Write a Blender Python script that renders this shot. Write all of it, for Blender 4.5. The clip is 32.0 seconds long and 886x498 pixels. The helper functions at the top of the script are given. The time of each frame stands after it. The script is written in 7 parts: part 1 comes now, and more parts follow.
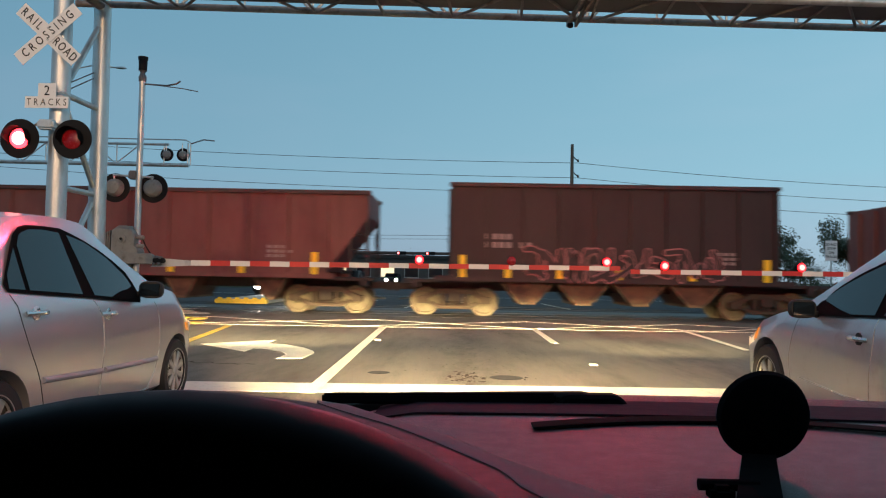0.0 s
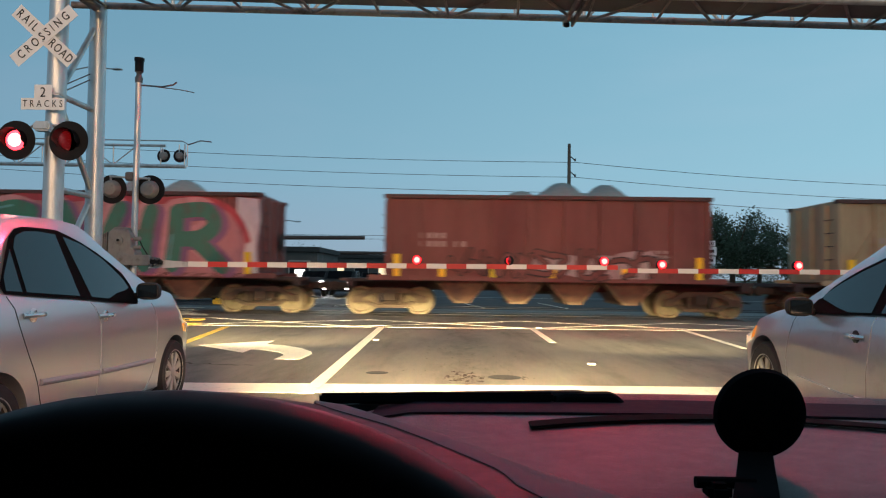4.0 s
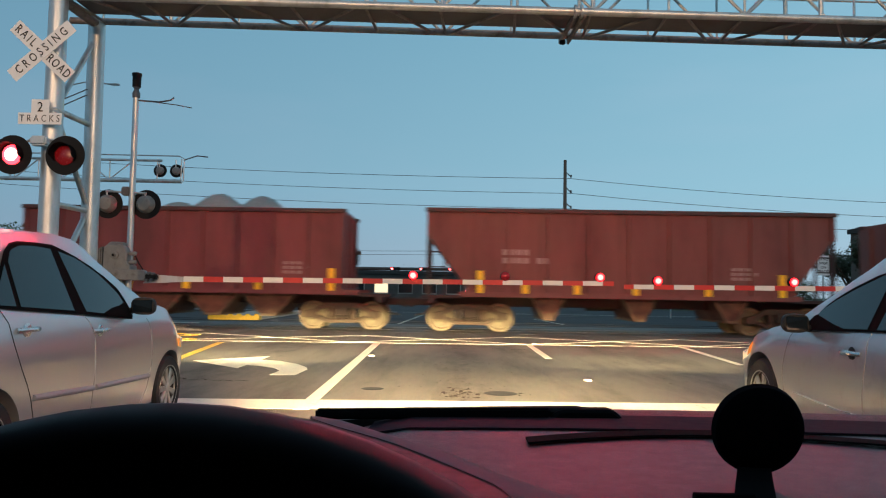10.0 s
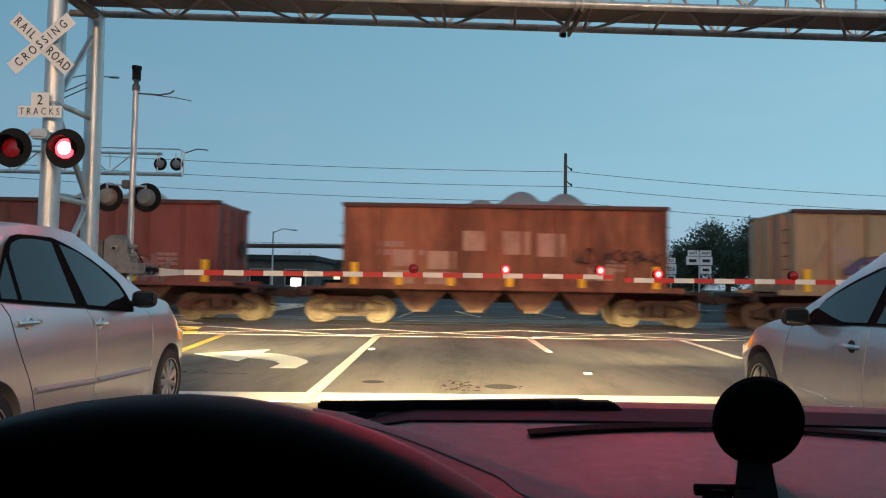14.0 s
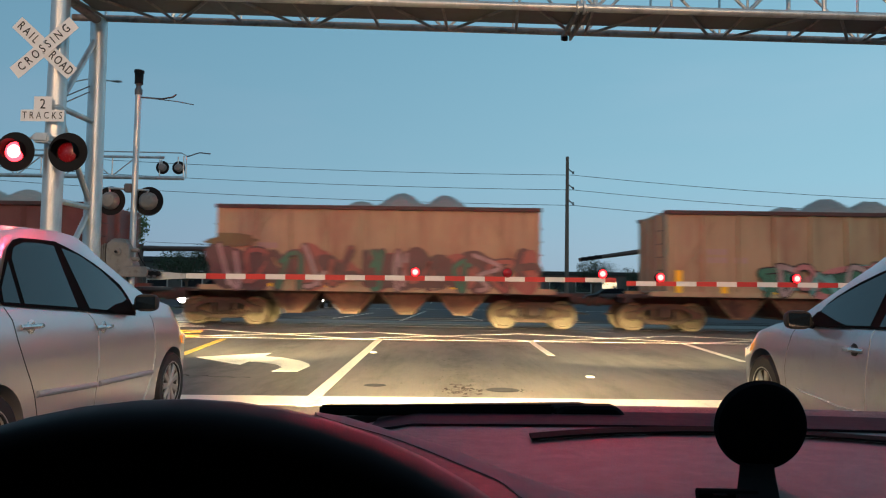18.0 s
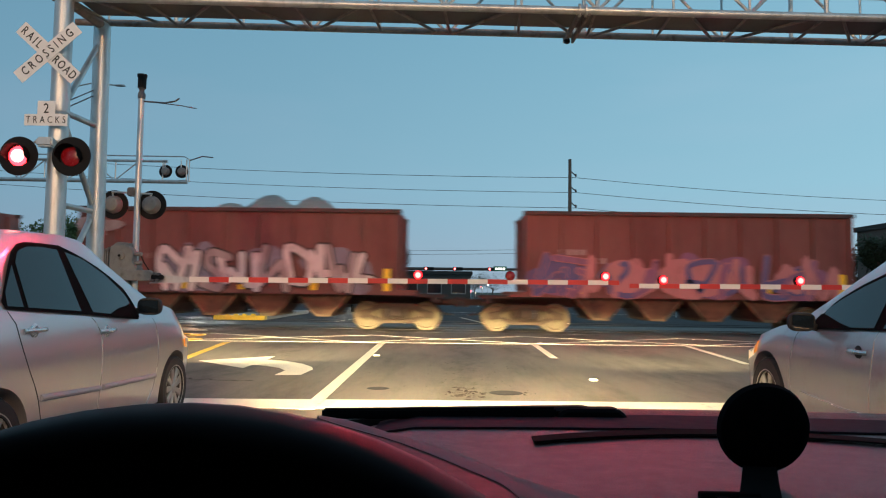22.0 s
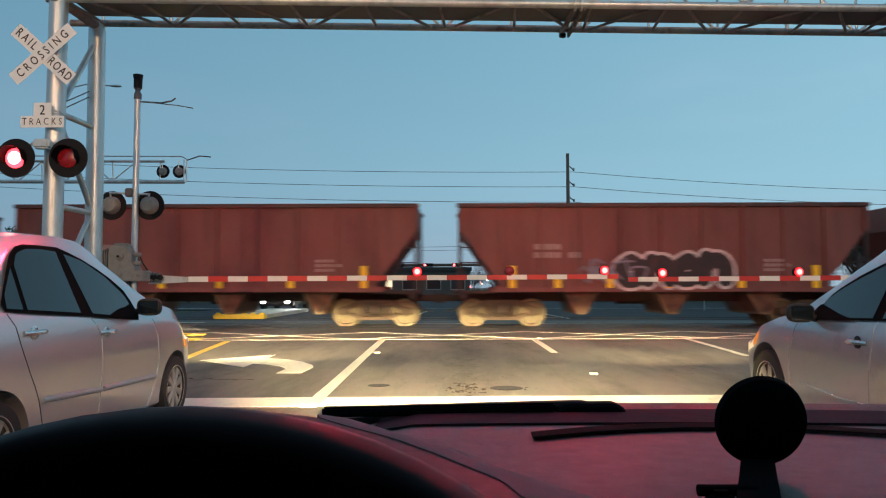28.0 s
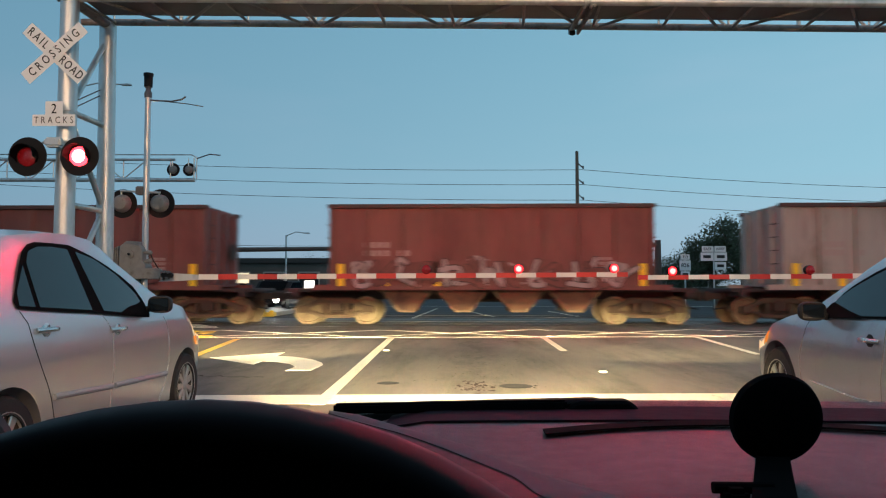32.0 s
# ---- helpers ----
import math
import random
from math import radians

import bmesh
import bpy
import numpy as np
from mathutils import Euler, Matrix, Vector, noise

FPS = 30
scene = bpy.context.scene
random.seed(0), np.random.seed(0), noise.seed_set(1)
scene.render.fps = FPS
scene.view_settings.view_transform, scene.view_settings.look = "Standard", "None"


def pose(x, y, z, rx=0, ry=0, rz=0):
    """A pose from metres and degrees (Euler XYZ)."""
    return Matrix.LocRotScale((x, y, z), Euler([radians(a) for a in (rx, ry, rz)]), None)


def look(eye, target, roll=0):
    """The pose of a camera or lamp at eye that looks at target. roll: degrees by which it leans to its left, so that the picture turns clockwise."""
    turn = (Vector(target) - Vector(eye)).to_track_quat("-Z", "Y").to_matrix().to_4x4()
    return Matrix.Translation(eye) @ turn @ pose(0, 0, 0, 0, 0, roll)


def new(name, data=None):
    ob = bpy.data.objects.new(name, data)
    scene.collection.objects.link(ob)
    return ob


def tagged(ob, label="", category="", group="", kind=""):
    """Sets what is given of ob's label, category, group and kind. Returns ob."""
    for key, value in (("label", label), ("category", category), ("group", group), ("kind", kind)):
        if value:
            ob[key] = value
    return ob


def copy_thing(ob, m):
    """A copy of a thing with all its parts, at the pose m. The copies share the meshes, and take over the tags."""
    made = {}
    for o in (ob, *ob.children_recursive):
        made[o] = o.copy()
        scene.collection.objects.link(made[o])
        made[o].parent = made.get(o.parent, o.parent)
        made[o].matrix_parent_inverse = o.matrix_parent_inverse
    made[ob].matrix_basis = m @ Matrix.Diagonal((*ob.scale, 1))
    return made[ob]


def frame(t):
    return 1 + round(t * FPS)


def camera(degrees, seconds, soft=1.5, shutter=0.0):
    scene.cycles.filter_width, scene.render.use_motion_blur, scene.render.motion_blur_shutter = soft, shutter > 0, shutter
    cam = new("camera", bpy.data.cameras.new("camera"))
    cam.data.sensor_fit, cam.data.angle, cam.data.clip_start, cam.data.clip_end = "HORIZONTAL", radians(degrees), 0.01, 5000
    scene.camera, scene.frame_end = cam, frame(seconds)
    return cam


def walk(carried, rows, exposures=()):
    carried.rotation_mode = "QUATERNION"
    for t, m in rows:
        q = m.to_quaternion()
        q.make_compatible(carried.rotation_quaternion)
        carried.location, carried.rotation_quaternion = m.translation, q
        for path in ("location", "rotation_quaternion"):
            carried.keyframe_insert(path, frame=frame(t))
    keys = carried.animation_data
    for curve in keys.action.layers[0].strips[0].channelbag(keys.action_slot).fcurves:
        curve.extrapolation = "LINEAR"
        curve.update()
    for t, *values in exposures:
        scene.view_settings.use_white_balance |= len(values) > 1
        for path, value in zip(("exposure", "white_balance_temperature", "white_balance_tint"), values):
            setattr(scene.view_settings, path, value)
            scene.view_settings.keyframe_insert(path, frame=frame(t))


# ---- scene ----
FOV = 63.25
cam = camera(FOV, 32.0, soft=1.15, shutter=0.5)
walk(cam, [
    (0.0, pose(0.0005, 0.0025, 1.2012, 92.152, -1.070, 1.060)),
    (0.5, pose(-0.0000, 0.0002, 1.2012, 92.117, -0.935, 1.085)),
    (1.0, pose(-0.0007, -0.0004, 1.2004, 91.951, -0.927, 1.036)),
    (1.5, pose(-0.0009, -0.0001, 1.1998, 91.752, -0.957, 0.990)),
    (2.0, pose(-0.0003, 0.0003, 1.2005, 91.655, -0.936, 0.988)),
    (2.5, pose(0.0007, 0.0010, 1.2014, 91.679, -0.883, 0.972)),
    (3.0, pose(0.0016, 0.0022, 1.2011, 91.797, -0.832, 0.928)),
    (3.5, pose(0.0019, 0.0027, 1.2010, 91.952, -0.796, 0.902)),
    (5.5, pose(0.0009, 0.0026, 1.1994, 92.762, -0.832, 0.784)),
    (6.0, pose(0.0007, 0.0015, 1.1998, 92.867, -0.883, 0.737)),
    (6.5, pose(0.0005, 0.0004, 1.2003, 92.965, -0.894, 0.717)),
    (7.0, pose(0.0004, -0.0004, 1.2007, 93.047, -0.893, 0.701)),
    (7.5, pose(0.0001, -0.0000, 1.2001, 93.107, -0.926, 0.672)),
    (8.0, pose(-0.0010, 0.0006, 1.1993, 93.171, -0.958, 0.661)),
    (8.5, pose(-0.0020, 0.0008, 1.1992, 93.272, -0.954, 0.671)),
    (9.0, pose(-0.0020, 0.0011, 1.1992, 93.368, -0.942, 0.649)),
    (9.5, pose(-0.0008, 0.0021, 1.1992, 93.404, -0.935, 0.597)),
    (10.0, pose(0.0003, 0.0025, 1.1996, 93.404, -0.919, 0.563)),
    (10.5, pose(0.0007, 0.0013, 1.2003, 93.397, -0.909, 0.546)),
    (11.0, pose(0.0005, 0.0004, 1.2004, 93.357, -0.929, 0.522)),
    (11.5, pose(-0.0000, 0.0007, 1.1998, 93.270, -0.959, 0.491)),
    (12.0, pose(-0.0008, 0.0007, 1.1994, 93.170, -0.970, 0.471)),
    (12.5, pose(-0.0014, 0.0005, 1.1992, 93.091, -0.978, 0.467)),
    (13.0, pose(-0.0015, 0.0011, 1.1986, 93.018, -0.978, 0.485)),
    (13.5, pose(-0.0015, 0.0009, 1.1987, 92.935, -0.952, 0.524)),
    (14.0, pose(-0.0018, 0.0001, 1.1992, 92.874, -0.944, 0.579)),
    (14.5, pose(-0.0027, 0.0005, 1.1993, 92.848, -0.973, 0.651)),
    (16.5, pose(-0.0011, 0.0005, 1.1995, 92.952, -0.991, 0.823)),
    (17.0, pose(-0.0009, 0.0008, 1.1998, 92.997, -0.946, 0.805)),
    (17.5, pose(-0.0009, 0.0005, 1.2000, 93.072, -0.913, 0.769)),
    (18.0, pose(-0.0013, -0.0005, 1.1999, 93.134, -0.904, 0.734)),
    (18.5, pose(-0.0012, -0.0004, 1.1994, 93.171, -0.906, 0.728)),
    (19.0, pose(-0.0009, -0.0000, 1.1992, 93.203, -0.908, 0.744)),
    (19.5, pose(-0.0012, -0.0006, 1.1996, 93.248, -0.897, 0.755)),
    (20.0, pose(-0.0014, -0.0010, 1.2000, 93.294, -0.856, 0.766)),
    (20.5, pose(-0.0007, -0.0006, 1.2004, 93.325, -0.810, 0.801)),
    (21.0, pose(0.0000, -0.0005, 1.2006, 93.352, -0.791, 0.855)),
    (21.5, pose(0.0000, -0.0010, 1.2005, 93.368, -0.787, 0.911)),
    (22.0, pose(-0.0004, -0.0011, 1.2001, 93.364, -0.769, 0.961)),
    (22.5, pose(-0.0006, -0.0009, 1.2000, 93.363, -0.725, 1.016)),
    (23.0, pose(-0.0003, -0.0004, 1.2000, 93.387, -0.683, 1.057)),
    (23.5, pose(0.0007, 0.0003, 1.2002, 93.416, -0.645, 1.090)),
    (24.0, pose(0.0025, 0.0004, 1.2011, 93.422, -0.554, 1.144)),
    (24.5, pose(0.0044, 0.0001, 1.2025, 93.427, -0.385, 1.153)),
    (25.0, pose(0.0058, -0.0004, 1.2038, 93.444, -0.176, 1.118)),
    (25.5, pose(0.0066, -0.0006, 1.2046, 93.447, 0.025, 1.096)),
    (27.5, pose(0.0041, -0.0025, 1.2025, 93.164, 0.109, 0.873)),
    (28.0, pose(0.0017, -0.0027, 1.2017, 93.056, 0.059, 0.921)),
    (28.5, pose(0.0014, -0.0012, 1.2012, 92.978, 0.043, 0.975)),
    (29.0, pose(0.0012, -0.0007, 1.2015, 92.933, 0.065, 1.010)),
    (29.5, pose(0.0005, -0.0014, 1.2019, 92.922, 0.107, 1.064)),
    (30.0, pose(0.0002, -0.0017, 1.2020, 92.928, 0.145, 1.175)),
    (30.5, pose(-0.0003, -0.0021, 1.2019, 92.929, 0.149, 1.304)),
    (31.0, pose(-0.0008, -0.0024, 1.2016, 92.915, 0.083, 1.410)),
    (31.5, pose(-0.0011, -0.0016, 1.2008, 92.898, 0.016, 1.512)),
    (32.0, pose(-0.0015, -0.0010, 1.2000, 92.898, 0.014, 1.631)),
])

# ---- world: clear sky shortly after sunset ----
world = bpy.data.worlds.new("dusk_sky")
scene.world = world
world.use_nodes = True
wn, wl = world.node_tree.nodes, world.node_tree.links
w_co = wn.new("ShaderNodeTexCoord")
w_sep = wn.new("ShaderNodeSeparateXYZ")
w_ramp = wn.new("ShaderNodeValToRGB")
w_noise = wn.new("ShaderNodeTexNoise")
w_mix = wn.new("ShaderNodeMix")
w_mix.data_type = "RGBA"
wl.new(w_co.outputs["Generated"], w_sep.inputs[0])
wl.new(w_sep.outputs["Z"], w_ramp.inputs[0])
ramp = w_ramp.color_ramp
ramp.elements[0].position, ramp.elements[0].color = 0.0, (0.33, 0.42, 0.50, 1)
ramp.elements[1].position, ramp.elements[1].color = 1.0, (0.19, 0.27, 0.34, 1)
for where, tone in ((0.06, (0.33, 0.47, 0.57, 1)), (0.14, (0.28, 0.49, 0.60, 1)), (0.35, (0.21, 0.42, 0.54, 1))):
    e = ramp.elements.new(where)
    e.color = tone
w_map = wn.new("ShaderNodeMapping")
w_map.inputs["Scale"].default_value = (1.2, 1.2, 5.0)
wl.new(w_co.outputs["Generated"], w_map.inputs[0])
wl.new(w_map.outputs[0], w_noise.inputs["Vector"])
w_noise.inputs["Scale"].default_value = 2.2
w_noise.inputs["Detail"].default_value = 3
w_fac = wn.new("ShaderNodeMapRange")
w_fac.inputs["From Min"].default_value, w_fac.inputs["From Max"].default_value = 0.45, 0.75
w_fac.inputs["To Max"].default_value = 0.25
wl.new(w_noise.outputs[0], w_fac.inputs[0])
wl.new(w_fac.outputs[0], w_mix.inputs["Factor"])
wl.new(w_ramp.outputs[0], w_mix.inputs["A"])
w_mix.inputs["B"].default_value = (0.36, 0.50, 0.62, 1)
w_side = wn.new("ShaderNodeMapRange")
w_side.inputs["From Min"].default_value, w_side.inputs["From Max"].default_value = -0.6, 0.6
wl.new(w_sep.outputs["X"], w_side.inputs[0])
w_tint = wn.new("ShaderNodeMix")
w_tint.data_type = "RGBA"
w_tint.inputs["A"].default_value, w_tint.inputs["B"].default_value = (0.70, 0.75, 0.82, 1), (1.14, 1.19, 1.20, 1)
wl.new(w_side.outputs[0], w_tint.inputs["Factor"])
w_mul = wn.new("ShaderNodeVectorMath")
w_mul.operation = "MULTIPLY"
wl.new(w_mix.outputs["Result"], w_mul.inputs[0])
wl.new(w_tint.outputs["Result"], w_mul.inputs[1])
wl.new(w_mul.outputs[0], wn["Background"].inputs[0])
wn["Background"].inputs[1].default_value = 1.0
scene.view_settings.exposure = 0.0


def spot(name, at, to, power, tone, size, blend=0.8, radius=0.06):
    data = bpy.data.lights.new(name, "SPOT")
    data.energy, data.color, data.spot_size, data.spot_blend, data.shadow_soft_size = power, tone, radians(size), blend, radius
    ob = new(name, data)
    ob.matrix_world = look(at, to)
    return ob


WARM = (1.0, 0.77, 0.39)


def head_lamp(x, y, power, wide=5.0, aside=0.0):
    """A dipped headlight: a wide, flat beam that ends a little above the level."""
    ob = spot("headlight_beam", (x, y, 0.66), (x + aside, y + 10, 0.66 - 10 * math.tan(radians(4.9))), power, WARM, 10.6, 0.75)
    ob.scale = (wide, 1.0, 1.0)
    return ob


# head lamps of the three waiting cars
for x in (-0.40, 1.0):
    head_lamp(x, 2.40, 27000, 5.2)
for x in (-4.1, -2.96):
    head_lamp(x, 7.78, 13000)
for x in (3.1, 4.25):
    head_lamp(x, 7.45, 8500)


# unseen warm fill lights added behind the waiting cars, set up as street lamps
WARM_FILL = (1.0, 0.57, 0.29)
for x, y in ((9.5, -13.0), (-10.5, -15.0)):
    data = bpy.data.lights.new("street_lamp_light", "SPOT")
    data.energy, data.color, data.spot_size, data.spot_blend, data.shadow_soft_size = 7200, WARM_FILL, radians(150), 0.5, 0.25
    ob = new("street_lamp_light", data)
    ob.matrix_world = look((x * 0.72, y, 9.3), (x * 0.3, 18, 0))

# ---- materials ----
def mat(name, tone, rough=0.6, metal=0.0, vary=0.25, scale=6.0, bump=0.0, bump_scale=60.0, emit=None, power=0.0, coat=0.0, second=None, amount=0.0, second_scale=1.5, spread=0.0, ior=1.45, stretch=(1, 1, 1), streak=0.0, coat_rough=0.05):
    """Base colour with grain, blotches of a second colour, and fine relief, in metres."""
    m = bpy.data.materials.new(name)
    m.use_nodes = True
    n, l = m.node_tree.nodes, m.node_tree.links
    b = n["Principled BSDF"]
    b.inputs["Roughness"].default_value, b.inputs["Metallic"].default_value, b.inputs["IOR"].default_value = rough, metal, ior
    b.inputs["Coat Weight"].default_value = coat
    b.inputs["Coat Roughness"].default_value = coat_rough
    co = n.new("ShaderNodeTexCoord")
    mp = n.new("ShaderNodeMapping")
    mp.inputs["Scale"].default_value = stretch
    l.new(co.outputs["Object"], mp.inputs[0])
    out = None
    if vary or second:
        t = n.new("ShaderNodeTexNoise")
        t.inputs["Scale"].default_value, t.inputs["Detail"].default_value = scale, 6
        l.new(mp.outputs[0], t.inputs["Vector"])
        mix = n.new("ShaderNodeMix")
        mix.data_type = "RGBA"
        mix.inputs["A"].default_value = (*[c * (1 - vary) for c in tone], 1)
        mix.inputs["B"].default_value = (*[min(1, c * (1 + vary)) for c in tone], 1)
        l.new(t.outputs[0], mix.inputs["Factor"])
        out = mix.outputs["Result"]
        rr = n.new("ShaderNodeMapRange")
        rr.inputs["To Min"].default_value, rr.inputs["To Max"].default_value = max(0, rough - 0.12), min(1, rough + 0.12)
        l.new(t.outputs[0], rr.inputs[0])
        l.new(rr.outputs[0], b.inputs["Roughness"])
    if second:
        t2 = n.new("ShaderNodeTexNoise")
        t2.inputs["Scale"].default_value, t2.inputs["Detail"].default_value, t2.inputs["Roughness"].default_value = second_scale, 8, 0.65
        l.new(mp.outputs[0], t2.inputs["Vector"])
        r2 = n.new("ShaderNodeMapRange")
        r2.inputs["From Min"].default_value, r2.inputs["From Max"].default_value = 0.62 - amount * 0.4, 0.78 - amount * 0.3
        l.new(t2.outputs[0], r2.inputs[0])
        mix2 = n.new("ShaderNodeMix")
        mix2.data_type = "RGBA"
        l.new(r2.outputs[0], mix2.inputs["Factor"])
        l.new(out, mix2.inputs["A"])
        mix2.inputs["B"].default_value = (*second, 1)
        out = mix2.outputs["Result"]
    if streak:
        # rain-washed rust and soot that runs down the sheet
        m5 = n.new("ShaderNodeMapping")
        m5.inputs["Scale"].default_value = (1, 1, 0.07)
        l.new(co.outputs["Object"], m5.inputs[0])
        t5 = n.new("ShaderNodeTexNoise")
        t5.inputs["Scale"].default_value, t5.inputs["Detail"].default_value, t5.inputs["Roughness"].default_value = 5.5, 7, 0.7
        l.new(m5.outputs[0], t5.inputs["Vector"])
        r5 = n.new("ShaderNodeMapRange")
        r5.inputs["From Min"].default_value, r5.inputs["From Max"].default_value, r5.inputs["To Max"].default_value = 0.50, 0.72, streak
        l.new(t5.outputs[0], r5.inputs[0])
        mix5 = n.new("ShaderNodeMix")
        mix5.data_type = "RGBA"
        l.new(r5.outputs[0], mix5.inputs["Factor"])
        l.new(out, mix5.inputs["A"])
        mix5.inputs["B"].default_value = (*[c * 0.30 + d for c, d in zip(tone, (0.016, 0.008, 0.006))], 1)
        out = mix5.outputs["Result"]
    if spread:
        info = n.new("ShaderNodeObjectInfo")
        hsv = n.new("ShaderNodeHueSaturation")
        r3 = n.new("ShaderNodeMapRange")
        r3.inputs["To Min"].default_value, r3.inputs["To Max"].default_value = 1 - spread, 1 + spread
        l.new(info.outputs["Random"], r3.inputs[0])
        l.new(r3.outputs[0], hsv.inputs["Value"])
        l.new(out, hsv.inputs["Color"])
        out = hsv.outputs[0]
    if out:
        l.new(out, b.inputs["Base Color"])
    else:
        b.inputs["Base Color"].default_value = (*tone, 1)
    if bump:
        t4 = n.new("ShaderNodeTexNoise")
        t4.inputs["Scale"].default_value, t4.inputs["Detail"].default_value = bump_scale, 4
        l.new(mp.outputs[0], t4.inputs["Vector"])
        bp = n.new("ShaderNodeBump")
        bp.inputs["Strength"].default_value, bp.inputs["Distance"].default_value = bump, 0.02
        l.new(t4.outputs[0], bp.inputs["Height"])
        l.new(bp.outputs[0], b.inputs["Normal"])
    if emit:
        b.inputs["Emission Color"].default_value = (*emit, 1)
        b.inputs["Emission Strength"].default_value = power
    return m


ASPHALT = mat("asphalt", (0.150, 0.135, 0.115), 0.72, vary=0.32, scale=14, bump=0.4, bump_scale=140, second=(0.070, 0.060, 0.050), amount=0.36, second_scale=1.15, stretch=(1, 0.18, 1))


def oil_lanes(m, centre, gap, tone):
    """Years of oil drips: a soft, patchy dark strip along the middle of each lane."""
    n, l = m.node_tree.nodes, m.node_tree.links
    b = n["Principled BSDF"]
    src = b.inputs["Base Color"].links[0].from_socket
    co, sep = n.new("ShaderNodeTexCoord"), n.new("ShaderNodeSeparateXYZ")
    l.new(co.outputs["Object"], sep.inputs[0])
    off, pong, band, noise_, cut, mul, mix = [n.new(k) for k in ("ShaderNodeMath", "ShaderNodeMath", "ShaderNodeMapRange", "ShaderNodeTexNoise", "ShaderNodeMapRange", "ShaderNodeMath", "ShaderNodeMix")]
    off.operation, pong.operation, mul.operation, mix.data_type = "SUBTRACT", "PINGPONG", "MULTIPLY", "RGBA"
    off.inputs[1].default_value, pong.inputs[1].default_value = centre, gap / 2
    l.new(sep.outputs["X"], off.inputs[0])
    l.new(off.outputs[0], pong.inputs[0])
    band.inputs["From Min"].default_value, band.inputs["From Max"].default_value, band.inputs["To Min"].default_value, band.inputs["To Max"].default_value = 0.05, 0.75, 1.0, 0.0
    band.interpolation_type = "SMOOTHSTEP"
    l.new(pong.outputs[0], band.inputs[0])
    stretch = n.new("ShaderNodeMapping")
    stretch.inputs["Scale"].default_value = (1.0, 0.35, 1.0)
    l.new(co.outputs["Object"], stretch.inputs[0])
    l.new(stretch.outputs[0], noise_.inputs["Vector"])
    noise_.inputs["Scale"].default_value, noise_.inputs["Detail"].default_value, noise_.inputs["Roughness"].default_value = 4.0, 9, 0.75
    cut.inputs["From Min"].default_value, cut.inputs["From Max"].default_value, cut.inputs["To Max"].default_value = 0.36, 0.62, 0.85
    l.new(noise_.outputs[0], cut.inputs[0])
    l.new(band.outputs[0], mul.inputs[0])
    l.new(cut.outputs[0], mul.inputs[1])
    l.new(mul.outputs[0], mix.inputs["Factor"])
    l.new(src, mix.inputs["A"])
    mix.inputs["B"].default_value = (*tone, 1)
    l.new(mix.outputs["Result"], b.inputs["Base Color"])


oil_lanes(ASPHALT, 0.2, 3.45, (0.062, 0.053, 0.046))
ASPHALT_FAR = mat("worn_asphalt", (0.055, 0.054, 0.058), 0.8, vary=0.3, scale=3, bump=0.2, bump_scale=90, second=(0.03, 0.03, 0.032), amount=0.25, second_scale=0.3, ior=1.25)
CROSSING = mat("crossing_panel", (0.06, 0.058, 0.056), 0.55, vary=0.35, scale=7, bump=0.3, bump_scale=120)
EARTH = mat("grass_verge", (0.045, 0.060, 0.028), 0.9, vary=0.5, scale=2.5, bump=0.5, bump_scale=40, second=(0.12, 0.10, 0.07), amount=0.2)
BALLAST = mat("ballast", (0.16, 0.15, 0.14), 0.9, vary=0.5, scale=25, bump=0.8, bump_scale=40)
PAINT_W = mat("road_paint_white", (0.78, 0.73, 0.60), 0.5, vary=0.12, scale=20, bump=0.2, bump_scale=150, second=(0.36, 0.34, 0.31), amount=0.12, second_scale=9)
PAINT_Y = mat("road_paint_yellow", (0.75, 0.50, 0.06), 0.5, vary=0.12, scale=20, bump=0.2, bump_scale=150, second=(0.34, 0.25, 0.08), amount=0.1, second_scale=9)
CONCRETE = mat("concrete", (0.36, 0.34, 0.31), 0.8, vary=0.2, scale=8, bump=0.3)
GALV = mat("galvanised_steel", (0.54, 0.57, 0.58), 0.42, metal=0.75, vary=0.18, scale=7, bump=0.08, bump_scale=30, second=(0.36, 0.38, 0.38), amount=0.3, second_scale=4, stretch=(1, 1, 0.3))
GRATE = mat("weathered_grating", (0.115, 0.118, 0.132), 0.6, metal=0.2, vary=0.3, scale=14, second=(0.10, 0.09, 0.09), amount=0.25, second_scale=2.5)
# Brown wear, with the shade below the deck mixed into the tone.
WORN = mat("weathered_shaded_steel", (0.24, 0.225, 0.225), 0.6, metal=0.3, vary=0.3, scale=9, bump=0.1, second=(0.10, 0.07, 0.06), amount=0.3, second_scale=4)
BLACK = mat("black_paint", (0.010, 0.010, 0.011), 0.6, vary=0.3, scale=15, ior=1.25)
RUBBER = mat("black_rubber", (0.016, 0.016, 0.017), 0.7, vary=0.3, scale=30, bump=0.1)
PLASTIC = mat("black_plastic", (0.010, 0.010, 0.011), 0.55, vary=0.25, scale=40, bump=0.15, bump_scale=500)
SIGN_W = mat("sign_white", (0.82, 0.82, 0.82), 0.45, vary=0.05, scale=10)
SIGN_K = mat("sign_black", (0.015, 0.015, 0.015), 0.5, vary=0)
SIGN_G = mat("sign_green", (0.02, 0.20, 0.10), 0.45, vary=0.05)
GATE_R = mat("gate_red", (0.55, 0.035, 0.03), 0.4, vary=0.1, scale=15)
GATE_W = mat("gate_white", (0.80, 0.78, 0.73), 0.4, vary=0.06, scale=15)
YELLOW = mat("reflector_yellow", (1.0, 0.62, 0.02), 0.4, vary=0.12, scale=20)
